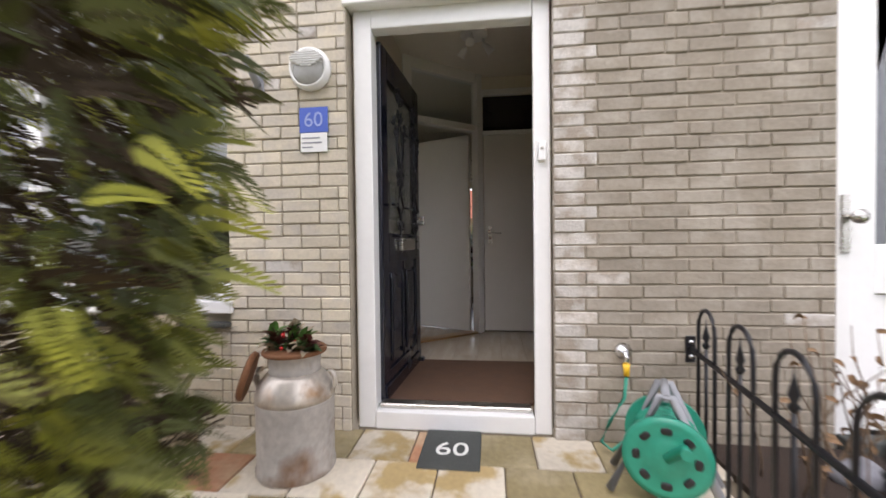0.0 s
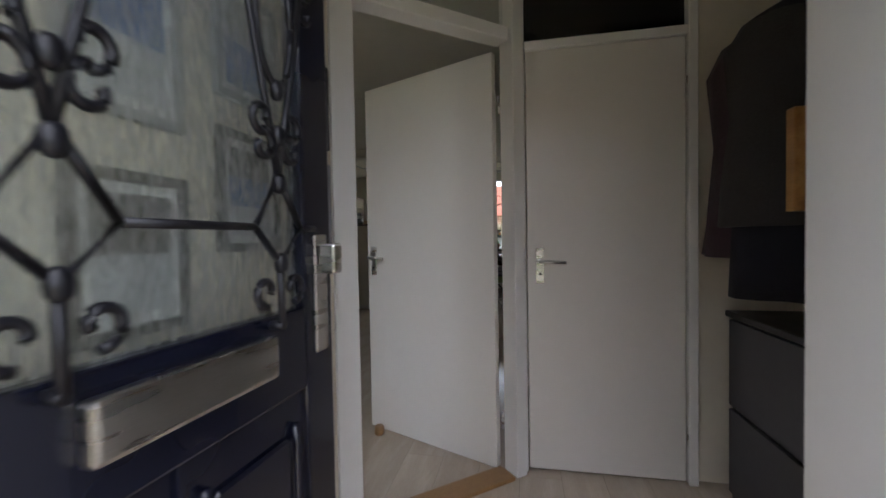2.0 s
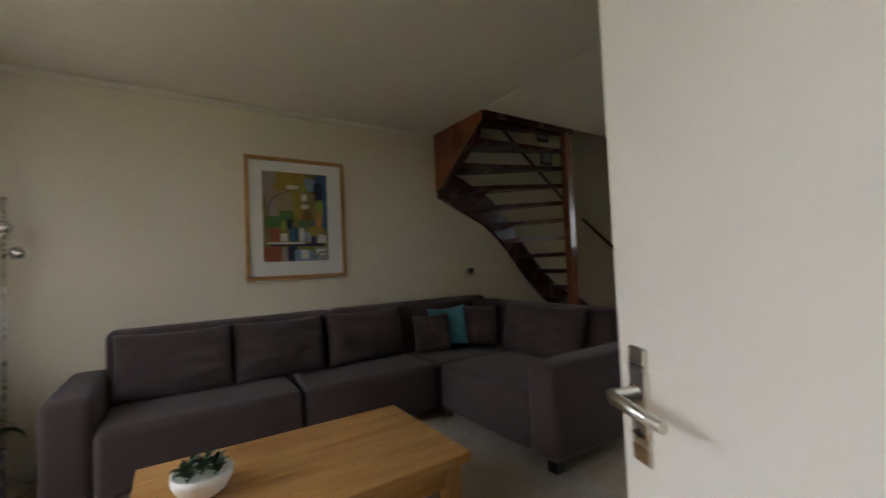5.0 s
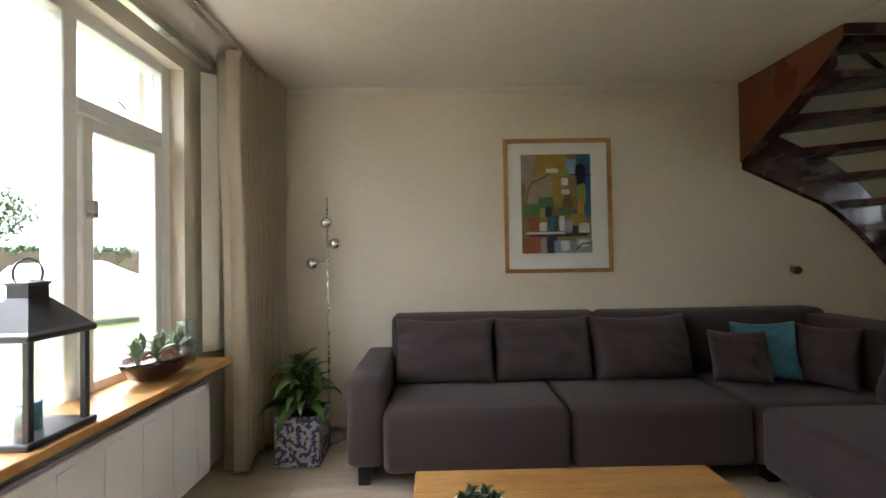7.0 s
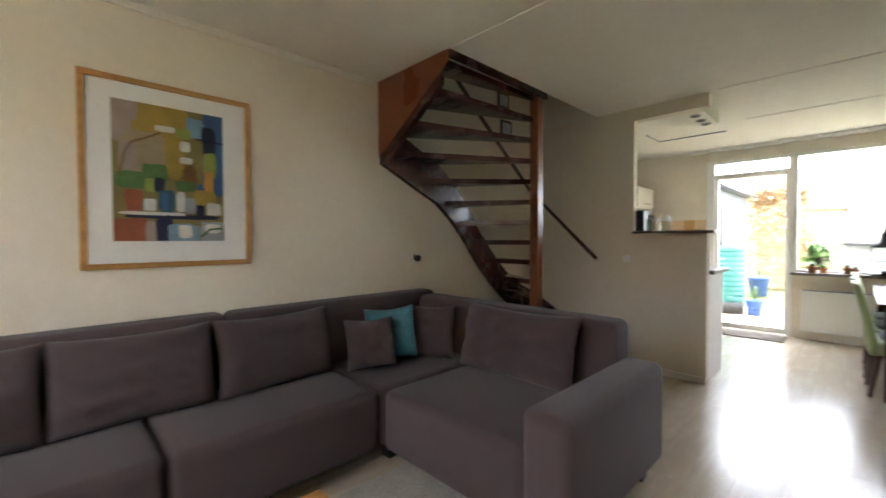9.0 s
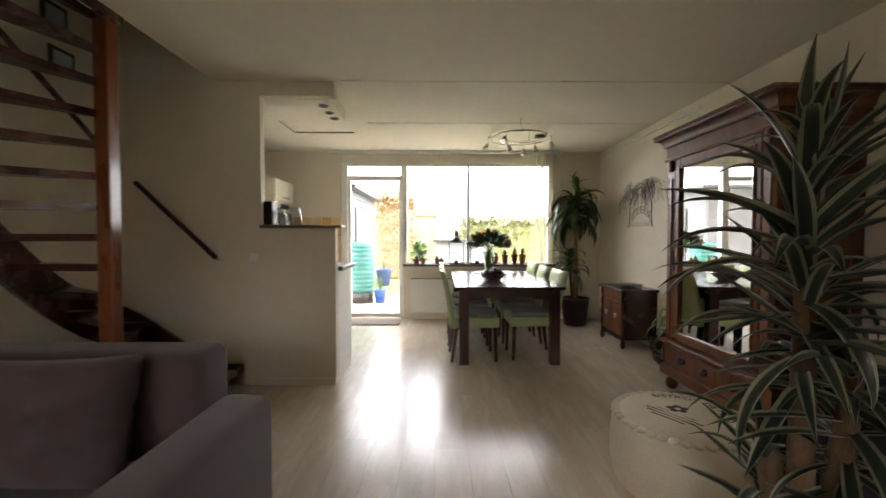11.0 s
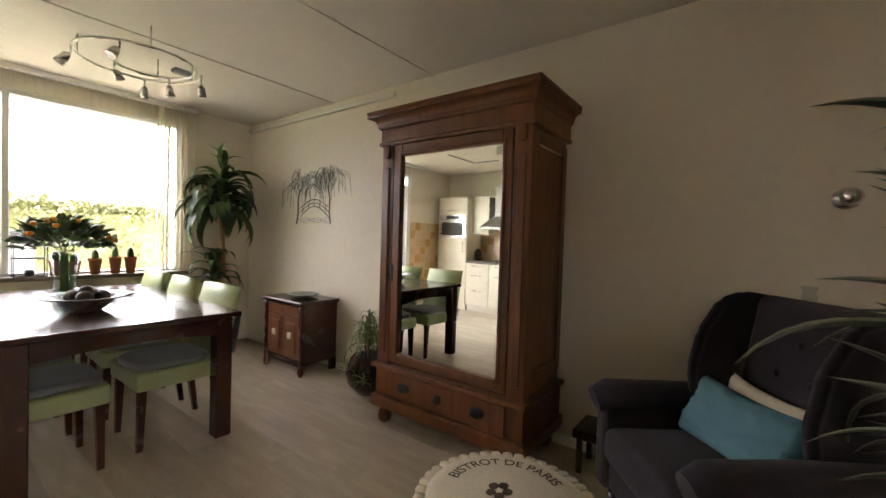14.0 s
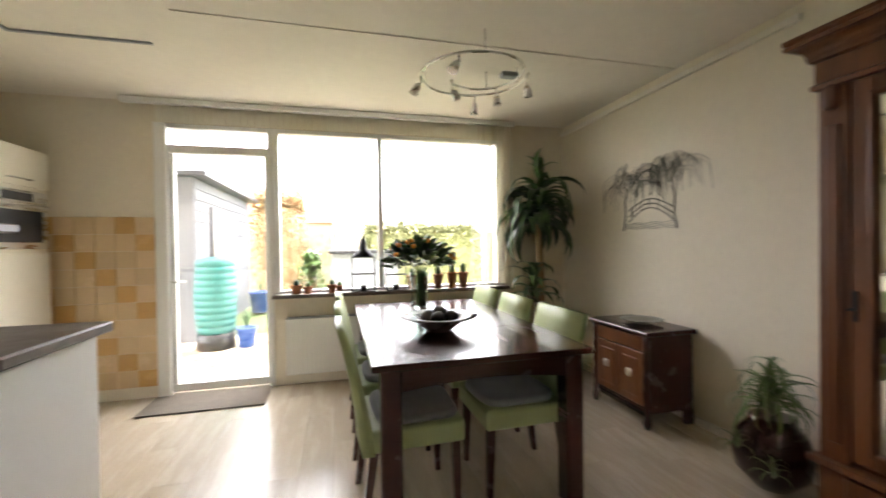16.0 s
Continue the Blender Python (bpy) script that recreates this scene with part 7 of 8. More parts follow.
for s, r in ((-1, 0.155), (1, 0.155)):
    bm = B()
    lathe(bm, [(r, -0.012), (r, 0.012), (r - 0.025, 0.016), (0.08, 0.004), (0.068, 0.012), (0.02, 0.014)], (0, s * 0.12, 0.2), 36, pose(0, 0, 0, 90 if s < 0 else -90))
    d = part("flange", bm, GREENP, hr2)
    # Black pads paint the shade of the flange openings; no holes are cut.
    for k in range(8):
        a = k * math.tau / 8
        bm = B()
        soft(bm, 0.106 * math.cos(a), s * 0.128, 0.2 + 0.106 * math.sin(a), 0.022, 0.008, 0.016, 0.7, pose(0, 0, 0, 0, -math.degrees(a) - 90, 0), nu=12, nv=6)
        part("cut_out", bm, BLACK, d)
bm = B()
coil = []
for i in range(160):
    a = i * 0.5
    coil.append((0.115 * math.cos(a) * (1 + 0.06 * (i % 3) / 3), -0.1 + 0.2 * abs(((i / 70) % 2) - 1), 0.2 + 0.115 * math.sin(a)))
tube(bm, coil, 0.009, 6)
part("wound_hose", bm, GREENP, hr2)
for s in (-1, 1):
    bm = B()
    tube(bm, [(-0.2, s * 0.1, 0.02), (-0.02, s * 0.09, 0.42), (0.02, s * 0.09, 0.42), (0.2, s * 0.1, 0.02)], 0.017, 8)
    part("stand", bm, GREYP, hr2)
bm = B()
tube(bm, [(0, -0.1, 0.42), (0, 0.1, 0.42)], 0.017, 8)
part("carry_bar", bm, GREYP, hr2)
bm = B()
tube(bm, [(0.0, -0.13, 0.2), (0.06, -0.15, 0.26), (0.06, -0.2, 0.26)], [0.018, 0.018, 0.02], 10)
part("crank", bm, GREENP, hr2)
bm = B()
tube(bm, [(0.75, -0.06, 0.27), (0.74, -0.06, 0.16), (0.66, -0.09, 0.05), (0.62, -0.1, -0.04), (0.66, -0.14, -0.06), (0.74, -0.16, 0.02)], 0.009, 8)
tagged(part("garden_hose", bm, GREENP), "green garden hose from tap to reel", "hose")

# hooped iron fence
fe = thing("iron_fence", "black hooped wrought-iron garden fence", "fence")
FD = Vector((-0.155, -0.988, 0))
F0 = Vector((1.07, 0.0, 0))


def fpt(s, z):
    p = F0 + FD * s
    return (p.x, p.y, z)


bm = B()
box(bm, 1.045, -0.014, 0.33, 1.09, -0.002, 0.46, 0.003)
br = part("bracket", bm, IRON, fe)
for z in (0.36, 0.43):
    bm = B()
    lathe(bm, [(0.012, 0), (0.012, 0.006), (0.004, 0.009)], (1.067, -0.014, z), 10, AX)
    part("bolt", bm, CHROME, br)
bm = B()
tube(bm, [fpt(0.01, 0.4), fpt(2.2, 0.4)], 0.014, 4)
part("rail", bm, IRON, fe)
for i in range(6):
    s0 = 0.12 + i * 0.34
    hoop = [fpt(s0, GZ - 0.03), fpt(s0, 0.52)] + [fpt(s0 + 0.1 - 0.1 * math.cos(a), 0.52 + 0.1 * math.sin(a)) for a in [math.pi * k / 8 for k in range(1, 8)]] + [fpt(s0 + 0.2, 0.52), fpt(s0 + 0.2, GZ - 0.03)]
    bm = B()
    tube(bm, hoop, 0.0085, 8)
    part("hoop", bm, IRON, fe)
    bm = B()
    tube(bm, [fpt(s0 + 0.1, GZ - 0.03), fpt(s0 + 0.1, 0.47)], 0.0075, 8)
    sp2 = part("spear_bar", bm, IRON, fe)
    bm = B()
    lathe(bm, [(0.008, 0), (0.017, 0.015), (0.008, 0.03), (0.016, 0.05), (0.004, 0.1), (0.001, 0.13)], fpt(s0 + 0.1, 0.45), 8)
    part("spear_head", bm, IRON, sp2)

# bare shrub behind the fence
sh = thing("bare_shrub", "leafless twiggy shrub behind the fence", "shrub")
rnd = random.Random(17)
TWIG = material("dry_twig", (0.16, 0.11, 0.07), 0.9, vary=0.3, scale=14)
dry = mesh_of("leaf", strap_leaf(0.05, 0.025, 2.0, 4, 0.4, 0.5), material("dry_brown_leaf", (0.2, 0.12, 0.06), 0.8, vary=0.3, scale=12))
for i in range(26):
    x, y = rnd.uniform(1.2, 1.85), rnd.uniform(-0.75, -0.1)
    p = Vector((x, y, GZ))
    pts = [p.copy()]
    d = Vector((rnd.uniform(-0.3, 0.3), rnd.uniform(-0.3, 0.3), 1))
    for k in range(5):
        p = p + d.normalized() * rnd.uniform(0.08, 0.17)
        d += Vector((rnd.uniform(-0.5, 0.5), rnd.uniform(-0.5, 0.5), 0.1))
        pts.append(p.copy())
        if rnd.random() < 0.5:
            piece("leaf", dry, sh, pose(*p, rnd.uniform(0, 60), rnd.uniform(-30, 60), rnd.uniform(0, 360)))
    bm = B()
    tube(bm, pts, [0.006, 0.005, 0.004, 0.003, 0.0025, 0.002], 5)
    part("twig", bm, TWIG, sh)
for x, y, r in ((1.75, -0.42, 0.12), (1.98, -0.55, 0.14), (1.6, -0.28, 0.09)):
    bm = B()
    soft(bm, x, y, GZ + 0.05, r, r * 0.7, r * 0.6, 0.6, nu=14, nv=8, crumple=0.04, seed=x)
    tagged(part("boulder", bm, material("grey_boulder", (0.2, 0.2, 0.22), 0.9, vary=0.2, scale=9, bump=0.5)), "grey stone lying in the flower bed", "stone", "stones in the bed")

# neighbour's door
nd = tagged(thing("door_5", "neighbour's white door with arched glass", "door"), kind="structure")
NB = 1.74
for n, a in (("jamb", (NB, 0.03, GZ, NB + 0.07, 0.15, 2.3)), ("jamb", (NB + 0.97, 0.03, GZ, NB + 1.04, 0.15, 2.3)), ("head", (NB + 0.07, 0.03, 2.1, NB + 0.97, 0.15, 2.3)), ("stile", (NB + 0.075, 0.05, 0.0, NB + 0.19, 0.1, 2.1)), ("stile", (NB + 0.85, 0.05, 0.0, NB + 0.965, 0.1, 2.1)), ("rail", (NB + 0.19, 0.05, 0.0, NB + 0.85, 0.1, 0.12)), ("rail", (NB + 0.19, 0.05, 0.66, NB + 0.85, 0.1, 0.9)), ("panel", (NB + 0.19, 0.07, 0.12, NB + 0.85, 0.09, 0.66))):
    bm = B()
    box(bm, *a, 0.005)
    part(n, bm, UPVC, nd)
bm = B()
xs = [NB + 0.19 + 0.66 * i / 16 for i in range(17)]
arc = [1.72 + 0.33 * math.sqrt(max(0, 1 - ((x - NB - 0.52) / 0.33) ** 2)) for x in xs]
lo = [bm.verts.new((x, 0.05, z)) for x, z in zip(xs, arc)]
hi = [bm.verts.new((x, 0.05, 2.1)) for x in xs]
for i in range(16):
    bm.faces.new((lo[i], lo[i + 1], hi[i + 1], hi[i]))
bmesh.ops.solidify(bm, geom=bm.faces[:], thickness=-0.05)
part("arched_rail", bm, UPVC, nd)
bm = B()
box(bm, NB + 0.19, 0.075, 0.9, NB + 0.85, 0.081, 2.08)
part("pane", bm, GLASS, nd)
# Dark sheet behind the glass, painting the shade of the unlit hall.
bm = B()
box(bm, NB + 0.02, 0.105, -0.05, NB + 1.02, 0.14, 2.2)
part("dark_hall", bm, DARKGREY, nd)
bm = B()
box(bm, NB + 0.015, 0.015, 0.86, NB + 0.055, 0.03, 1.14, 0.004)
lk = part("lock_plate", bm, STEEL, nd)
bm = B()
lathe(bm, [(0.012, 0), (0.012, 0.03), (0.032, 0.04), (0.034, 0.06), (0.01, 0.07)], (NB + 0.05, 0.015, 1.03), 18, AX)
part("knob", bm, STEEL, lk)
bm = B()
box(bm, NB, -0.06, GZ, NB + 1.04, 0.03, -0.01, 0.006)
part("step", bm, STONE, nd)

# garden chair
gc = thing("garden_chair", "weathered slatted wooden garden chair", "garden chair", at=(-1.78, -0.62, GZ), rz=-38)
for i in range(6):
    bm = B()
    x = -0.24 + i * 0.088
    box(bm, -0.038, -0.01, 0, 0.038, 0.01, 0.62 - 0.012 * abs(i - 2.5) ** 2, 0.008, 2, m=pose(x, 0.22, 0.2, -24, 0, (i - 2.5) * -2))
    part("back_slat", bm, ADIRON, gc)
for i in range(6):
    bm = B()
    y = -0.3 + i * 0.088
    box(bm, -0.25, y, 0.3 - i * 0.016, 0.25, y + 0.078, 0.32 - i * 0.016, 0.005)
    part("seat_slat", bm, ADIRON, gc)
for s in (-1, 1):
    bm = B()
    box(bm, s * 0.32 - 0.06, -0.36, 0.5, s * 0.32 + 0.06, 0.34, 0.522, 0.008, 2)
    part("armrest", bm, ADIRON, gc)
    bm = B()
    box(bm, s * 0.29 - 0.012, -0.3, 0, s * 0.29 + 0.012, -0.2, 0.5, 0.004)
    part("front_leg", bm, ADIRON, gc)
    bm = B()
    box(bm, s * 0.27 - 0.012, -0.34, -0.05, s * 0.27 + 0.012, 0.5, 0.05, 0.004, m=pose(0, 0, 0.22, -12))
    part("side_rail", bm, ADIRON, gc)
    bm = B()
    box(bm, s * 0.29 - 0.012, 0.24, 0, s * 0.29 + 0.012, 0.32, 0.5, 0.004)
    part("rear_leg", bm, ADIRON, gc)

# conifer beside the path
tj = thing("conifer", "dense green conifer with brown inner twigs", "tree")
TJX, TJY = -1.06, -1.72
bm = B()
tube(bm, [(TJX, TJY, GZ - 0.03), (TJX + 0.02, TJY, 1.0), (TJX, TJY + 0.02, 2.2), (TJX, TJY, 3.1)], [0.07, 0.055, 0.035, 0.01], 10)
part("trunk", bm, BARK, tj)
rs = np.random.RandomState(7)


def sprays(count, r0, r1, mat, name, size):
    """Flat drooping fans of scale leaves on an uneven cone round the trunk."""
    vs, fs = [], []
    for i in range(count):
        z = 0.08 + 2.95 * rs.rand()
        az = rs.rand() * math.tau
        lump = 1 + 0.06 * math.sin(az * 3 + z * 2.2) + 0.05 * math.sin(az * 7 - z * 5)
        rad = (0.46 + 0.3 * min(z, 1.7) ** 0.7 - 0.12 * max(0, z - 2.1)) * lump * (r0 + (r1 - r0) * rs.rand() ** 0.5)
        p = Vector((TJX + rad * math.cos(az), TJY + rad * math.sin(az) * 0.75, z))
        out = Vector((math.cos(az + rs.randn() * 0.5), math.sin(az + rs.randn() * 0.5), -0.25 + 0.4 * rs.randn()))
        out.normalize()
        u, v = frame_of(out)
        q = rs.rand() * math.tau
        sd = u * math.cos(q) + v * math.sin(q)
        k = size * (0.6 + 0.8 * rs.rand())
        for j in range(9):
            s = j / 8
            base = p + out * (k * s) + Vector((0, 0, -0.25 * k * s * s))
            for sg2 in (-1, 1):
                tip = base + (out * 0.5 + sd * sg2 * (0.75 - 0.5 * s)) * k * 0.42
                w = out * (0.035 * k + 0.004)
                n0 = len(vs)
                vs.extend((tuple(base - w * 0.5), tuple((base + tip) / 2 - w * 1.2), tuple(tip), tuple((base + tip) / 2 + w * 1.2)))
                fs.append((n0, n0 + 1, n0 + 2, n0 + 3))
    me = bpy.data.meshes.new(name)
    me.from_pydata(vs, [], fs)
    me.materials.append(mat)
    ob = new(name, me)
    ob.parent = tj
    tagged(ob, kind="stuff")


sprays(11500, 0.7, 1.04, THUJA, "crown", 0.052)
sprays(5200, 0.3, 0.96, THUJAD, "inner_foliage", 0.07)

# street: parked car, hedge
cr = thing("parked_car", "white hatchback parked across the street", "car", at=(-10.6, -6.4, GZ - 0.03), rz=128)
bm = B()
prof = [(-1.9, 0.3), (-1.95, 0.6), (-1.85, 0.9), (-1.6, 0.95), (-1.25, 1.4), (0.2, 1.45), (0.95, 0.98), (1.75, 0.85), (1.95, 0.6), (1.9, 0.3)]
va = [bm.verts.new((x, -0.8 + 0.12 * (z > 1.1), z)) for x, z in prof]
vb2 = [bm.verts.new((x, 0.8 - 0.12 * (z > 1.1), z)) for x, z in prof]
bm.faces.new(va)
bm.faces.new(vb2[::-1])
for i in range(len(prof)):
    j = (i + 1) % len(prof)
    bm.faces.new((va[i], va[j], vb2[j], vb2[i]))
bmesh.ops.bevel(bm, geom=bm.edges[:], offset=0.05, segments=2, affect="EDGES")
part("body", bm, CARW, cr)
for a in ((-1.62, -0.6, 1.0, -1.25, 0.6, 1.35), (0.25, -0.62, 1.02, 0.85, 0.62, 1.38)):
    bm = B()
    x0, y0, z0, x1, y1, z1 = a
    if x0 < 0:
        quad(bm, (x0 - 0.02, y0, z0), (x0 - 0.02, y1, z0), (x1 - 0.05, y1, z1), (x1 - 0.05, y0, z1))
    else:
        quad(bm, (x1 + 0.08, y0, z0), (x1 + 0.08, y1, z0), (x0 + 0.04, y1, z1), (x0 + 0.04, y0, z1))
    bmesh.ops.solidify(bm, geom=bm.faces[:], thickness=0.02)
    part("windscreen", bm, BLACK, cr)
for x in (-1.2, 1.2):
    for s in (-1, 1):
        bm = B()
        lathe(bm, [(0.3, -0.09), (0.31, 0.0), (0.3, 0.09), (0.18, 0.1), (0.05, 0.09)], (x, s * 0.74, 0.31), 22, pose(0, 0, 0, -90 * s))
        w = part("wheel", bm, BLACK, cr)
        bm = B()
        lathe(bm, [(0.19, 0.0), (0.17, 0.02), (0.03, 0.03)], (x, s * 0.83, 0.31), 16, pose(0, 0, 0, -90 * s))
        part("rim", bm, STEEL, w)
bm = B()
box(bm, -1.99, -0.26, 0.62, -1.96, 0.26, 0.73, 0.004)
part("number_plate", bm, YELLOW, cr)
for s in (-1, 1):
    bm = B()
    box(bm, -1.96, s * 0.68 - 0.08, 0.72, -1.84, s * 0.68 + 0.08, 0.95, 0.02)
    part("tail_light", bm, RED, cr)


def leafy(name, label, x0, y0, z0, x1, y1, z1, count, mat, size=0.12, inner=None):
    """A clipped hedge or loose shrub of many small leaves over dark stems."""
    t = thing(name, label, name)
    bm = B()
    box(bm, x0 + 0.1, y0 + 0.1, z0, x1 - 0.1, y1 - 0.1, z1 - 0.12, 0.1, 2)
    part("stems", bm, inner or THUJAD, t)
    vs, fs = [], []
    for i in range(count):
        p = Vector((x0 + (x1 - x0) * rs.rand(), y0 + (y1 - y0) * rs.rand(), z0 + (z1 - z0) * rs.rand() ** 0.7))
        if rs.rand() < 0.6:
            p.z = z1 + 0.12 * rs.randn()
        elif rs.rand() < 0.6:
            p.y = (y0, y1)[rs.randint(2)] + 0.06 * rs.randn()
        else:
            p.x = (x0, x1)[rs.randint(2)] + 0.06 * rs.randn()
        u = Vector(rs.randn(3)).normalized()
        v = frame_of(u)[0]
        n0 = len(vs)
        k = size * (0.6 + 0.8 * rs.rand())
        vs.extend(tuple(p + q) for q in (-u * k, v * k * 0.5, u * k, -v * k * 0.5))
        fs.append((n0, n0 + 1, n0 + 2, n0 + 3))
    me = bpy.data.meshes.new("leaves")
    me.from_pydata(vs, [], fs)
    me.materials.append(mat)
    o = new("leaves", me)
    o.parent = t
    tagged(o, kind="stuff")


leafy("hedge", "clipped dark green hedge across the street", -30, -20, GZ - 0.04, 14, -18.6, 2.0, 5000, LEAF, 0.2)
for x in (-24, -12, 6):
    t = thing("street_tree", "broad green tree across the street", "tree")
    bm = B()
    tube(bm, [(x, -24, GZ - 0.05), (x + 0.1, -24, 2.2), (x, -24, 4.5)], [0.22, 0.16, 0.06], 10)
    part("trunk", bm, BARK, t)
    vs, fs = [], []
    for i in range(2600):
        d = Vector(rs.randn(3)).normalized() * (0.55 + 0.5 * rs.rand())
        p = Vector((x, -24, 4.2)) + Vector((d.x * 2.6, d.y * 2.2, d.z * 1.9)) * (1 + 0.2 * math.sin(d.x * 9 + d.z * 7))
        u = Vector(rs.randn(3)).normalized()
        v = frame_of(u)[0]
        n0 = len(vs)
        vs.extend(tuple(p + q) for q in (-u * 0.16, v * 0.08, u * 0.16, -v * 0.08))
        fs.append((n0, n0 + 1, n0 + 2, n0 + 3))
    me = bpy.data.meshes.new("crown")
    me.from_pydata(vs, [], fs)
    me.materials.append(LEAF)
    o = new("crown", me)
    o.parent = t
    tagged(o, kind="stuff")


def row_house(name, label, x0, y0, x1, y1, eave, ridge, front_y):
    """A plain terraced house: walls, gabled roof, windows with sills and a chimney."""
    h = thing(name, label, "house")
    bm = B()
    box(bm, x0, y0, GZ - 0.05, x1, y1, eave)
    part("wall", bm, HOUSEB, h)
    bm = B()
    ym = (y0 + y1) / 2
    v = [bm.verts.new(p) for p in ((x0 - 0.2, y0 - 0.3, eave), (x1 + 0.2, y0 - 0.3, eave), (x1 + 0.2, ym, ridge), (x0 - 0.2, ym, ridge), (x1 + 0.2, y1 + 0.3, eave), (x0 - 0.2, y1 + 0.3, eave))]
    for idx in ((0, 1, 2, 3), (3, 2, 4, 5), (0, 3, 5), (1, 4, 2), (0, 5, 4, 1)):
        bm.faces.new([v[i] for i in idx])
    rf = part("roof", bm, ROOF, h)
    bm = B()
    box(bm, x0 + 1, ym - 0.3, ridge - 0.6, x0 + 1.6, ym + 0.3, ridge + 0.7)
    part("chimney", bm, HOUSEB, rf)
    s = -1 if front_y < ym else 1
    n = int((x1 - x0) / 2.6)
    for i in range(n):
        cx = x0 + 1.3 + i * 2.6
        for z in (0.9, 3.3):
            if z + 1.4 > eave:
                continue
            bm = B()
            box(bm, cx - 0.75, front_y - 0.04, z, cx + 0.75, front_y + 0.04, z + 1.3, 0.01)
            w = part("window", bm, UPVC, h)
            bm = B()
            box(bm, cx - 0.66, front_y + s * 0.05, z + 0.09, cx + 0.66, front_y + s * 0.06, z + 1.21)
            part("pane", bm, DARKGREY, w)


row_house("terraced_house", "brick terraced house across the street", -26, -42, 16, -34, 5.4, 8.2, -34)

# ---- back garden ----
GB = REAR + 0.2
bm = B()
box(bm, -4.6, GB, GZ - 0.04, 1.6, 12.3, GZ - 0.005)
structure("ground_patio_bed", bm, SAND, "sandy bed under the garden paving", "ground")
sd = thing("garden_shed", "grey weatherboard garden shed", "shed")
for i in range(15):
    bm = B()
    z = GZ + i * 0.165
    box(bm, -3.44, 11.9, z, -3.4, 15.6, z + 0.175, m=pose(0, 0, 0))
    for v in bm.verts:
        if v.co.z > z + 0.1 and v.co.x > -3.41:
            v.co.x -= 0.018
    part("board", bm, SIDING, sd)
    bm = B()
    box(bm, -5.4, 11.86, z, -3.42, 11.9, z + 0.17)
    part("board", bm, SIDING, sd)
bm = B()
box(bm, -5.5, 11.7, 2.38, -3.2, 15.7, 2.46, 0.01)
part("roof", bm, DARKGREY, sd)
bm = B()
box(bm, -3.42, 12.6, 0.9, -3.37, 13.5, 2.0, 0.006)
w = part("window", bm, DARKGREY, sd)
bm = B()
box(bm, -3.372, 12.68, 0.98, -3.366, 13.42, 1.92)
part("pane", bm, LAMPGLASS, w)
rbt = thing("rain_barrel", "teal ribbed plastic rain barrel on a stand", "rain barrel")
prof = [(0.22, 0.22)]
for i in range(11):
    z = 0.24 + i * 0.09
    rr = 0.24 + 0.03 * math.sin(math.pi * (i + 0.5) / 11)
    prof += [(rr - 0.012, z), (rr, z + 0.02), (rr, z + 0.065), (rr - 0.012, z + 0.085)]
prof += [(0.22, 1.25), (0.1, 1.28)]
bm = B()
lathe(bm, prof, (-3.02, 11.4, GZ), 30)
part("barrel", bm, TEALP, rbt)
bm = B()
lathe(bm, [(0.25, 0), (0.24, 0.22)], (-3.02, 11.4, GZ), 20)
part("stand", bm, BLACK, rbt)
for x, y, r, h2 in ((-2.62, 11.35, 0.13, 0.26), (-3.0, 14.6, 0.22, 0.42)):
    p = thing("garden_pot", "blue glazed garden pot on the paving", "plant pot", "blue garden pots")
    bm = B()
    lathe(bm, [(r * 0.75, 0), (r, h2), (r * 1.08, h2), (r * 1.08, h2 * 1.06), (r * 0.9, h2 * 1.06), (r * 0.85, h2 * 0.8)], (x, y, GZ), 20)
    part("pot", bm, BLUEG, p)
    rosette(p, [mesh_of("leaf", strap_leaf(0.3, 0.03, 1.8, 6, 1.2, 0.3), LEAFB)], (x, y, GZ + h2), 18, 0, 0.05, (10, 60), (0.5, 1.0), random.Random(3))
AUT = material("orange_brown_beech_leaf", (0.42, 0.28, 0.15), 0.8, vary=0.3, scale=9, tint=(0.5, 0.4, 0.25))
leafy("shrub", "orange brown beech shrub in the garden", -3.5, 16.4, GZ - 0.04, -2.3, 17.4, 2.5, 7000, AUT, 0.055, AUT)
leafy("shrub", "light green climbing shrub in the garden", -2.2, 15.8, GZ - 0.04, -1.8, 16.3, 0.95, 500, LEAFB, 0.09)
HEDGEY = material("pale_yellow_green_leaf", (0.26, 0.27, 0.12), 0.7, vary=0.35, scale=5)
leafy("shrub", "pale green shrub along the garden fence", -0.6, 16.6, GZ - 0.04, 2.8, 17.6, 1.8, 9000, HEDGEY, 0.06, HEDGEY)
fg = thing("garden_fence", "grey weathered board garden fence", "fence")
for i in range(64):
    bm = B()
    x = -5.5 + i * 0.16
    box(bm, x, 18.0, GZ - 0.04, x + 0.148, 18.03, 1.75 + 0.02 * math.sin(i * 2.3), 0.004)
    part("board", bm, ADIRON, fg)
gs = thing("garden_store", "pale grey garden storage box with dark lid", "storage box")
bm = B()
box(bm, -1.5, 14.6, GZ - 0.04, 0.0, 15.4, 1.15, 0.02)
part("body", bm, GREYP, gs)
bm = B()
box(bm, -1.55, 14.5, 1.15, 0.05, 15.45, 1.22, 0.01)
part("lid", bm, DARKGREY, gs)
row_house("brick_house", "red-roofed brick house behind the garden", -14, 46, -2, 54, 3.6, 7.4, 46)


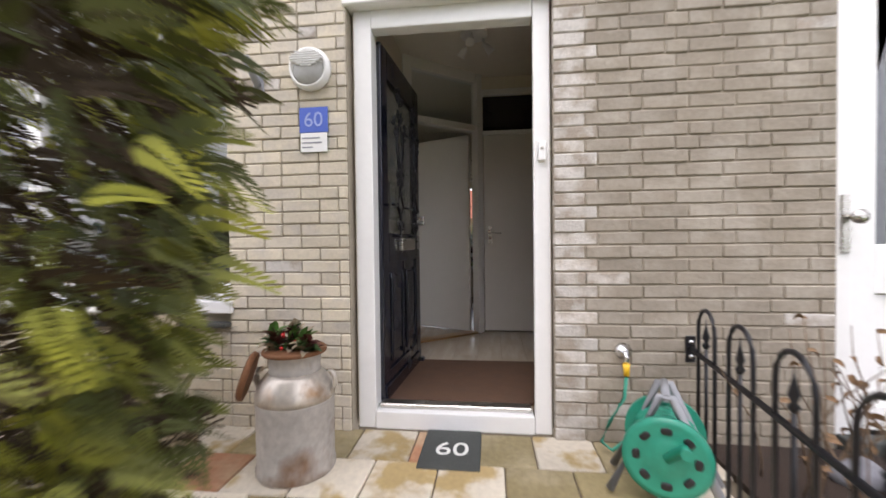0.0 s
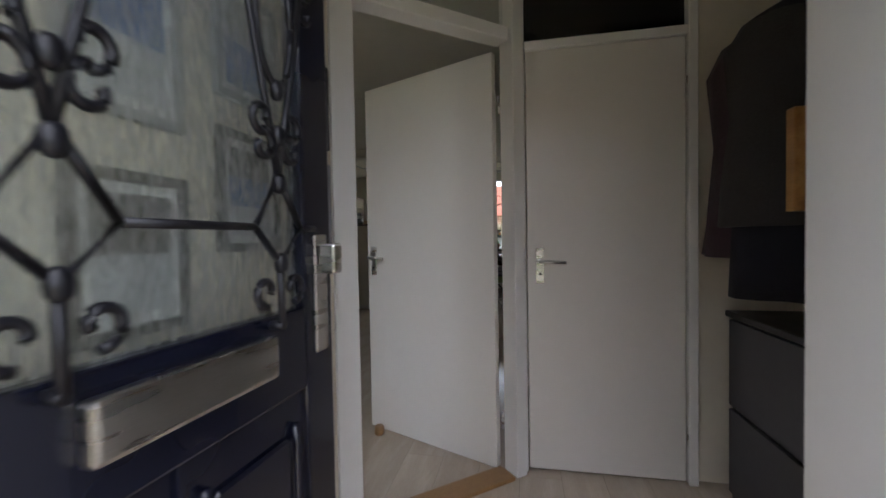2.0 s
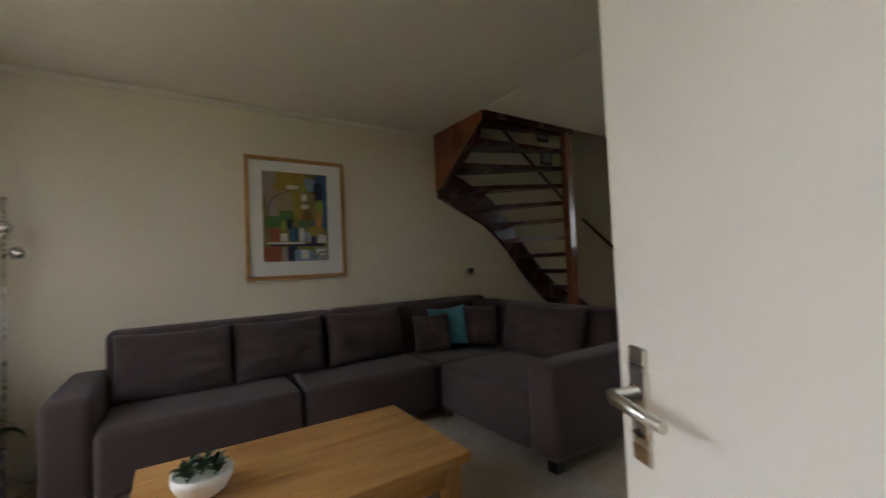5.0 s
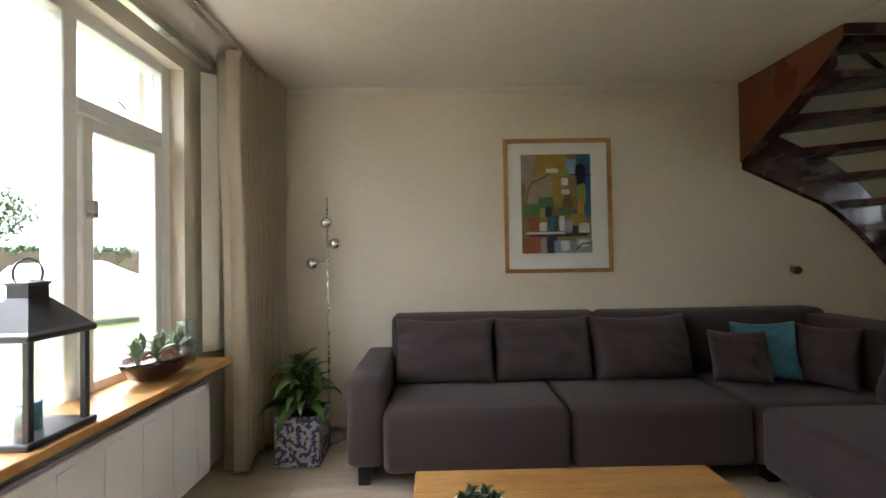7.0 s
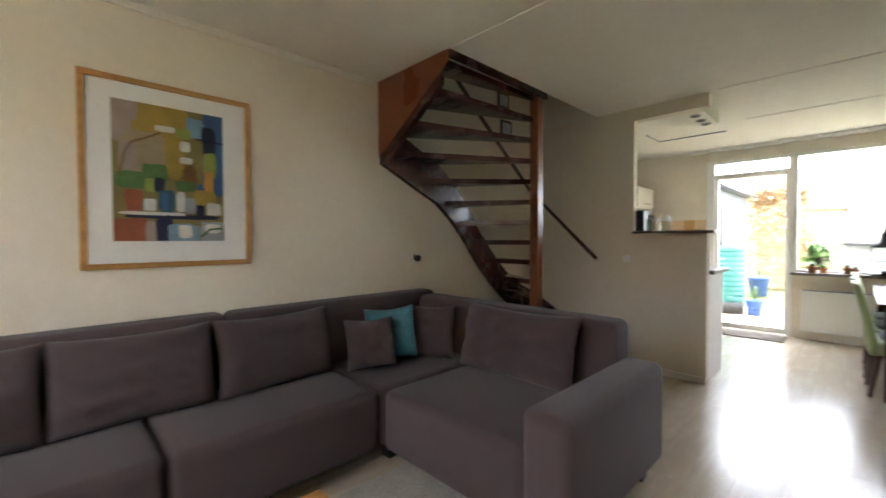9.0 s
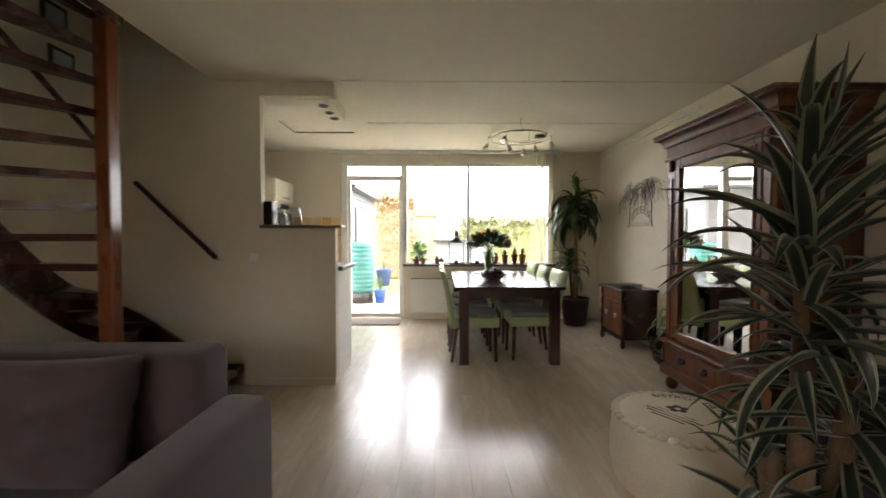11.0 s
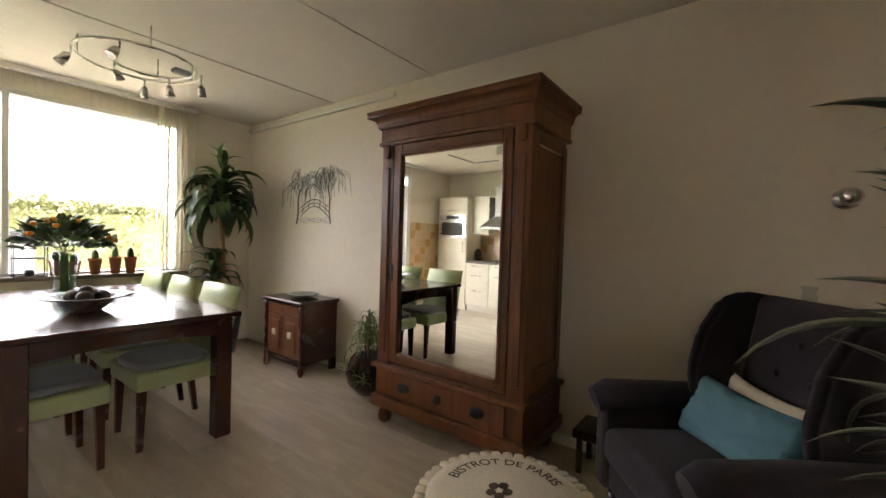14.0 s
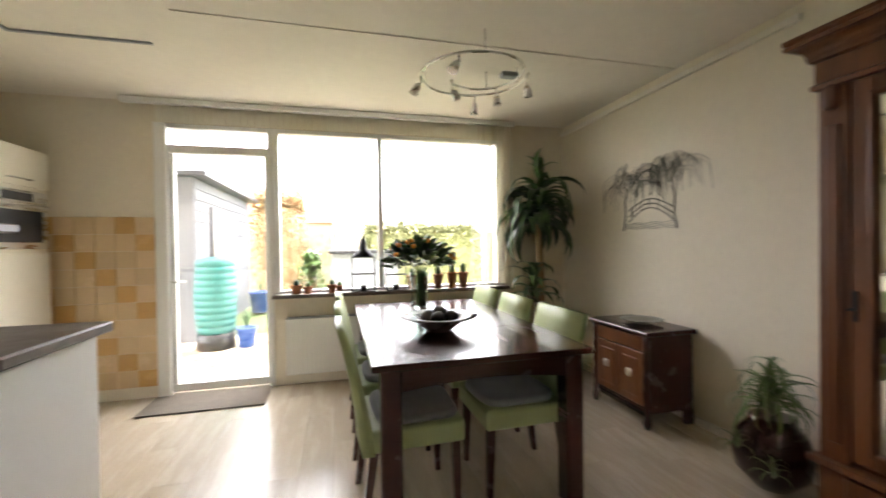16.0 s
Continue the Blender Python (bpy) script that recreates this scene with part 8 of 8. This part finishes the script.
# ---- pieces: planks, tiles, pavers, bricks ----
bm = B()
box(bm, L - 0.05, 0.17, -0.2, R + 0.05, REAR + 0.2, -0.004)
floor = structure("floor", bm, SAND, "pale oak laminate plank floor", "floor")
PW, PL = 0.195, 1.3
row = 0
x = L
while x < R - 0.01:
    w = min(PW, R - x)
    me = None
    y = F - 0.1 - (row * 0.47) % PL
    while y < REAR:
        a, b = max(y, F - 0.1), min(y + PL, REAR)
        if b - a > 0.02:
            bm = B()
            box(bm, x + 0.0006, a + 0.0006, -0.012, x + w - 0.0006, b - 0.0006, 0.0)
            o = part("plank", bm, PLANK, floor)
        y += PL
    x += w
    row += 1

# kitchen wall tiles
def tiles(parent, axis, c, u0, u1, z0, z1, s=0.2, seed=1):
    rn = random.Random(seed)
    cache = {}
    u = u0
    while u < u1 - 0.01:
        w = min(s, u1 - u)
        z = z0
        while z < z1 - 0.01:
            h2 = min(s, z1 - z)
            cell = round((u - u0) / s) - round((z1 - z) / s) + seed
            mt = TILEO if cell % 4 == 0 else TILEP
            key = (round(w, 3), round(h2, 3), mt.name)
            if key not in cache:
                bm = B()
                if axis == "y":
                    box(bm, 0.0015, -0.008, 0.0015, w - 0.0015, 0, h2 - 0.0015, 0.001)
                else:
                    box(bm, 0, 0.0015, 0.0015, 0.008, w - 0.0015, h2 - 0.0015, 0.001)
                cache[key] = mesh_of("tile", bm, mt)
            piece("tile", cache[key], parent, pose(u, c, z) if axis == "y" else pose(c, u, z))
            z += h2
        u += w


tiles(bpy.data.objects["wall_rear_kitchen"], "y", REAR, -3.805, -2.905, 0.1, 1.6, 0.15, seed=5)
tiles(bpy.data.objects["wall_west"], "x", L, 6.46, 8.4, 0.92, 1.42, 0.15, seed=6)
tiles(bpy.data.objects["wall_west"], "x", L, 7.5, 8.04, 1.42, 1.72, 0.15, seed=7)

# paving in front and behind
def paving(name, label, x0, y0, x1, y1, s, seed, skip=()):
    rn = random.Random(seed)
    bm = B()
    box(bm, x0, y0, GZ - 0.06, x1, y1, GZ - 0.012)
    base = structure(name, bm, SAND, label, "pavement")
    variants = []
    for mt in (TILEA, TILEA, TILEA, TILEB, TILEC):
        bm = B()
        box(bm, -s / 2 + 0.003, -s / 2 + 0.003, -0.05, s / 2 - 0.003, s / 2 - 0.003, 0, 0.006)
        variants.append(mesh_of("paver", bm, mt))
    j = 0
    y = y1 - s / 2
    while y > y0:
        x = x0 + s / 2 + (j % 2) * s / 2
        while x < x1:
            if not any(a < x < c and b < y < d for a, b, c, d in skip):
                k = rn.choices(range(5), (3, 3, 3, 3, 1))[0]
                piece("paver", variants[k], base, pose(x, y, GZ + rn.uniform(-0.003, 0.003), rn.uniform(-0.5, 0.5), rn.uniform(-0.5, 0.5), rn.choice((0, 90, 180, 270)) + rn.uniform(-0.6, 0.6)))
            x += s
        y -= s
        j += 1


paving("pavement", "mixed concrete pavers in front of the door", -3.3, -3.3, 1.12, 0.03, 0.3, 3)
paving("pavement_garden", "pale concrete pavers behind the house", -4.2, GB + 0.02, 0.6, 12.2, 0.3, 4)

# facade bricks: the nearest as pieces, the rest joined
bm = B()
for a in ((-1.36, 0.003, GZ - 0.1, -0.66, 0.1, 3.2), (0.42, 0.003, GZ - 0.1, 1.72, 0.1, 3.2), (L - 2.5, 0.003, GZ - 0.1, -1.36, 0.1, 0.475), (-0.66, 0.003, 2.27, 0.42, 0.1, 3.2), (L - 2.5, 0.003, 2.42, -1.36, 0.1, 3.2), (L - 2.5, 0.003, 0.475, -3.36, 0.1, 2.42), (NB, 0.003, 2.3, NB + 1.04, 0.1, 3.2), (NB + 1.04, 0.003, GZ - 0.1, 6.0, 0.1, 3.2)):
    box(bm, *a)
facade = structure("wall_facade", bm, MORTAR, "buff brick house front with recessed joints", "wall")
BW, BH, JT = 0.215, 0.0612, 0.0056
rnb = random.Random(2)
shapes = {}


def brick_mesh(w, mt, v):
    key = (round(w, 3), mt.name, v)
    if key not in shapes:
        bm = B()
        box(bm, 0, -0.006, 0, w, 0.05, BH, 0.005)
        q = Vector((v * 5.3, w * 9, 1))
        for vert in bm.verts:
            n3 = noise.noise_vector(vert.co * 21 + q)
            vert.co += Vector((n3.x * 0.003, n3.y * 0.004, n3.z * 0.003))
        shapes[key] = mesh_of("brick", bm, mt)
    return shapes[key]


near = far = 0
rest = {}
for x0, x1, z0, z1, part_of in ((-1.36, -0.66, GZ, 2.9, "a"), (0.42, 1.72, GZ, 2.9, "b"), (L - 1.5, -1.36, GZ, 0.47, "c"), (-0.66, 0.42, 2.28, 2.9, "d"), (NB + 1.05, 4.5, GZ, 2.9, "e")):
    z, k = z0, 0
    while z < z1 - BH * 0.5:
        first = BW if k % 2 else BW * (0.72 if part_of == "b" else 0.5)
        x = x0
        n = 0
        while x < x1 - 0.02:
            w = first if n == 0 else (BW if rnb.random() > 0.12 else BW / 2)
            w = min(w, x1 - x)
            if x1 - (x + w) < 0.05:
                w = x1 - x
            light = part_of in "ac" or (part_of == "d" and x < 0)
            mt = BRICKY if light else BRICKG
            if part_of == "b" and x < 0.62 and n == 0:
                mt = BRICKW
            if part_of in "ab" and rnb.random() < 0.025:
                mt = BRICKW
            me = brick_mesh(w - JT, mt, rnb.randrange(3))
            m4 = pose(x, rnb.uniform(-0.003, 0.003), z, rnb.uniform(-1.2, 1.2), rnb.uniform(-0.5, 0.5), rnb.uniform(-0.6, 0.6))
            if part_of in "ab" and near < 320 and (x > -1.3 and x < 1.0) and 0.1 < z < 2.1:
                piece("brick", me, facade, m4)
                near += 1
            else:
                rest.setdefault(mt.name, []).append((me, m4))
            x += w
            n += 1
        z += BH + JT
        k += 1
for name, items in rest.items():
    vs, fs = [], []
    for me, m4 in items:
        n0 = len(vs)
        vs.extend(tuple(m4 @ v.co) for v in me.vertices)
        fs.extend(tuple(n0 + i for i in p.vertices) for p in me.polygons)
    me = bpy.data.meshes.new("further_bricks")
    me.from_pydata(vs, [], fs)
    me.materials.append(bpy.data.materials[name])
    o = new("further_bricks", me)
    o.parent = facade
    tagged(o, kind="stuff")
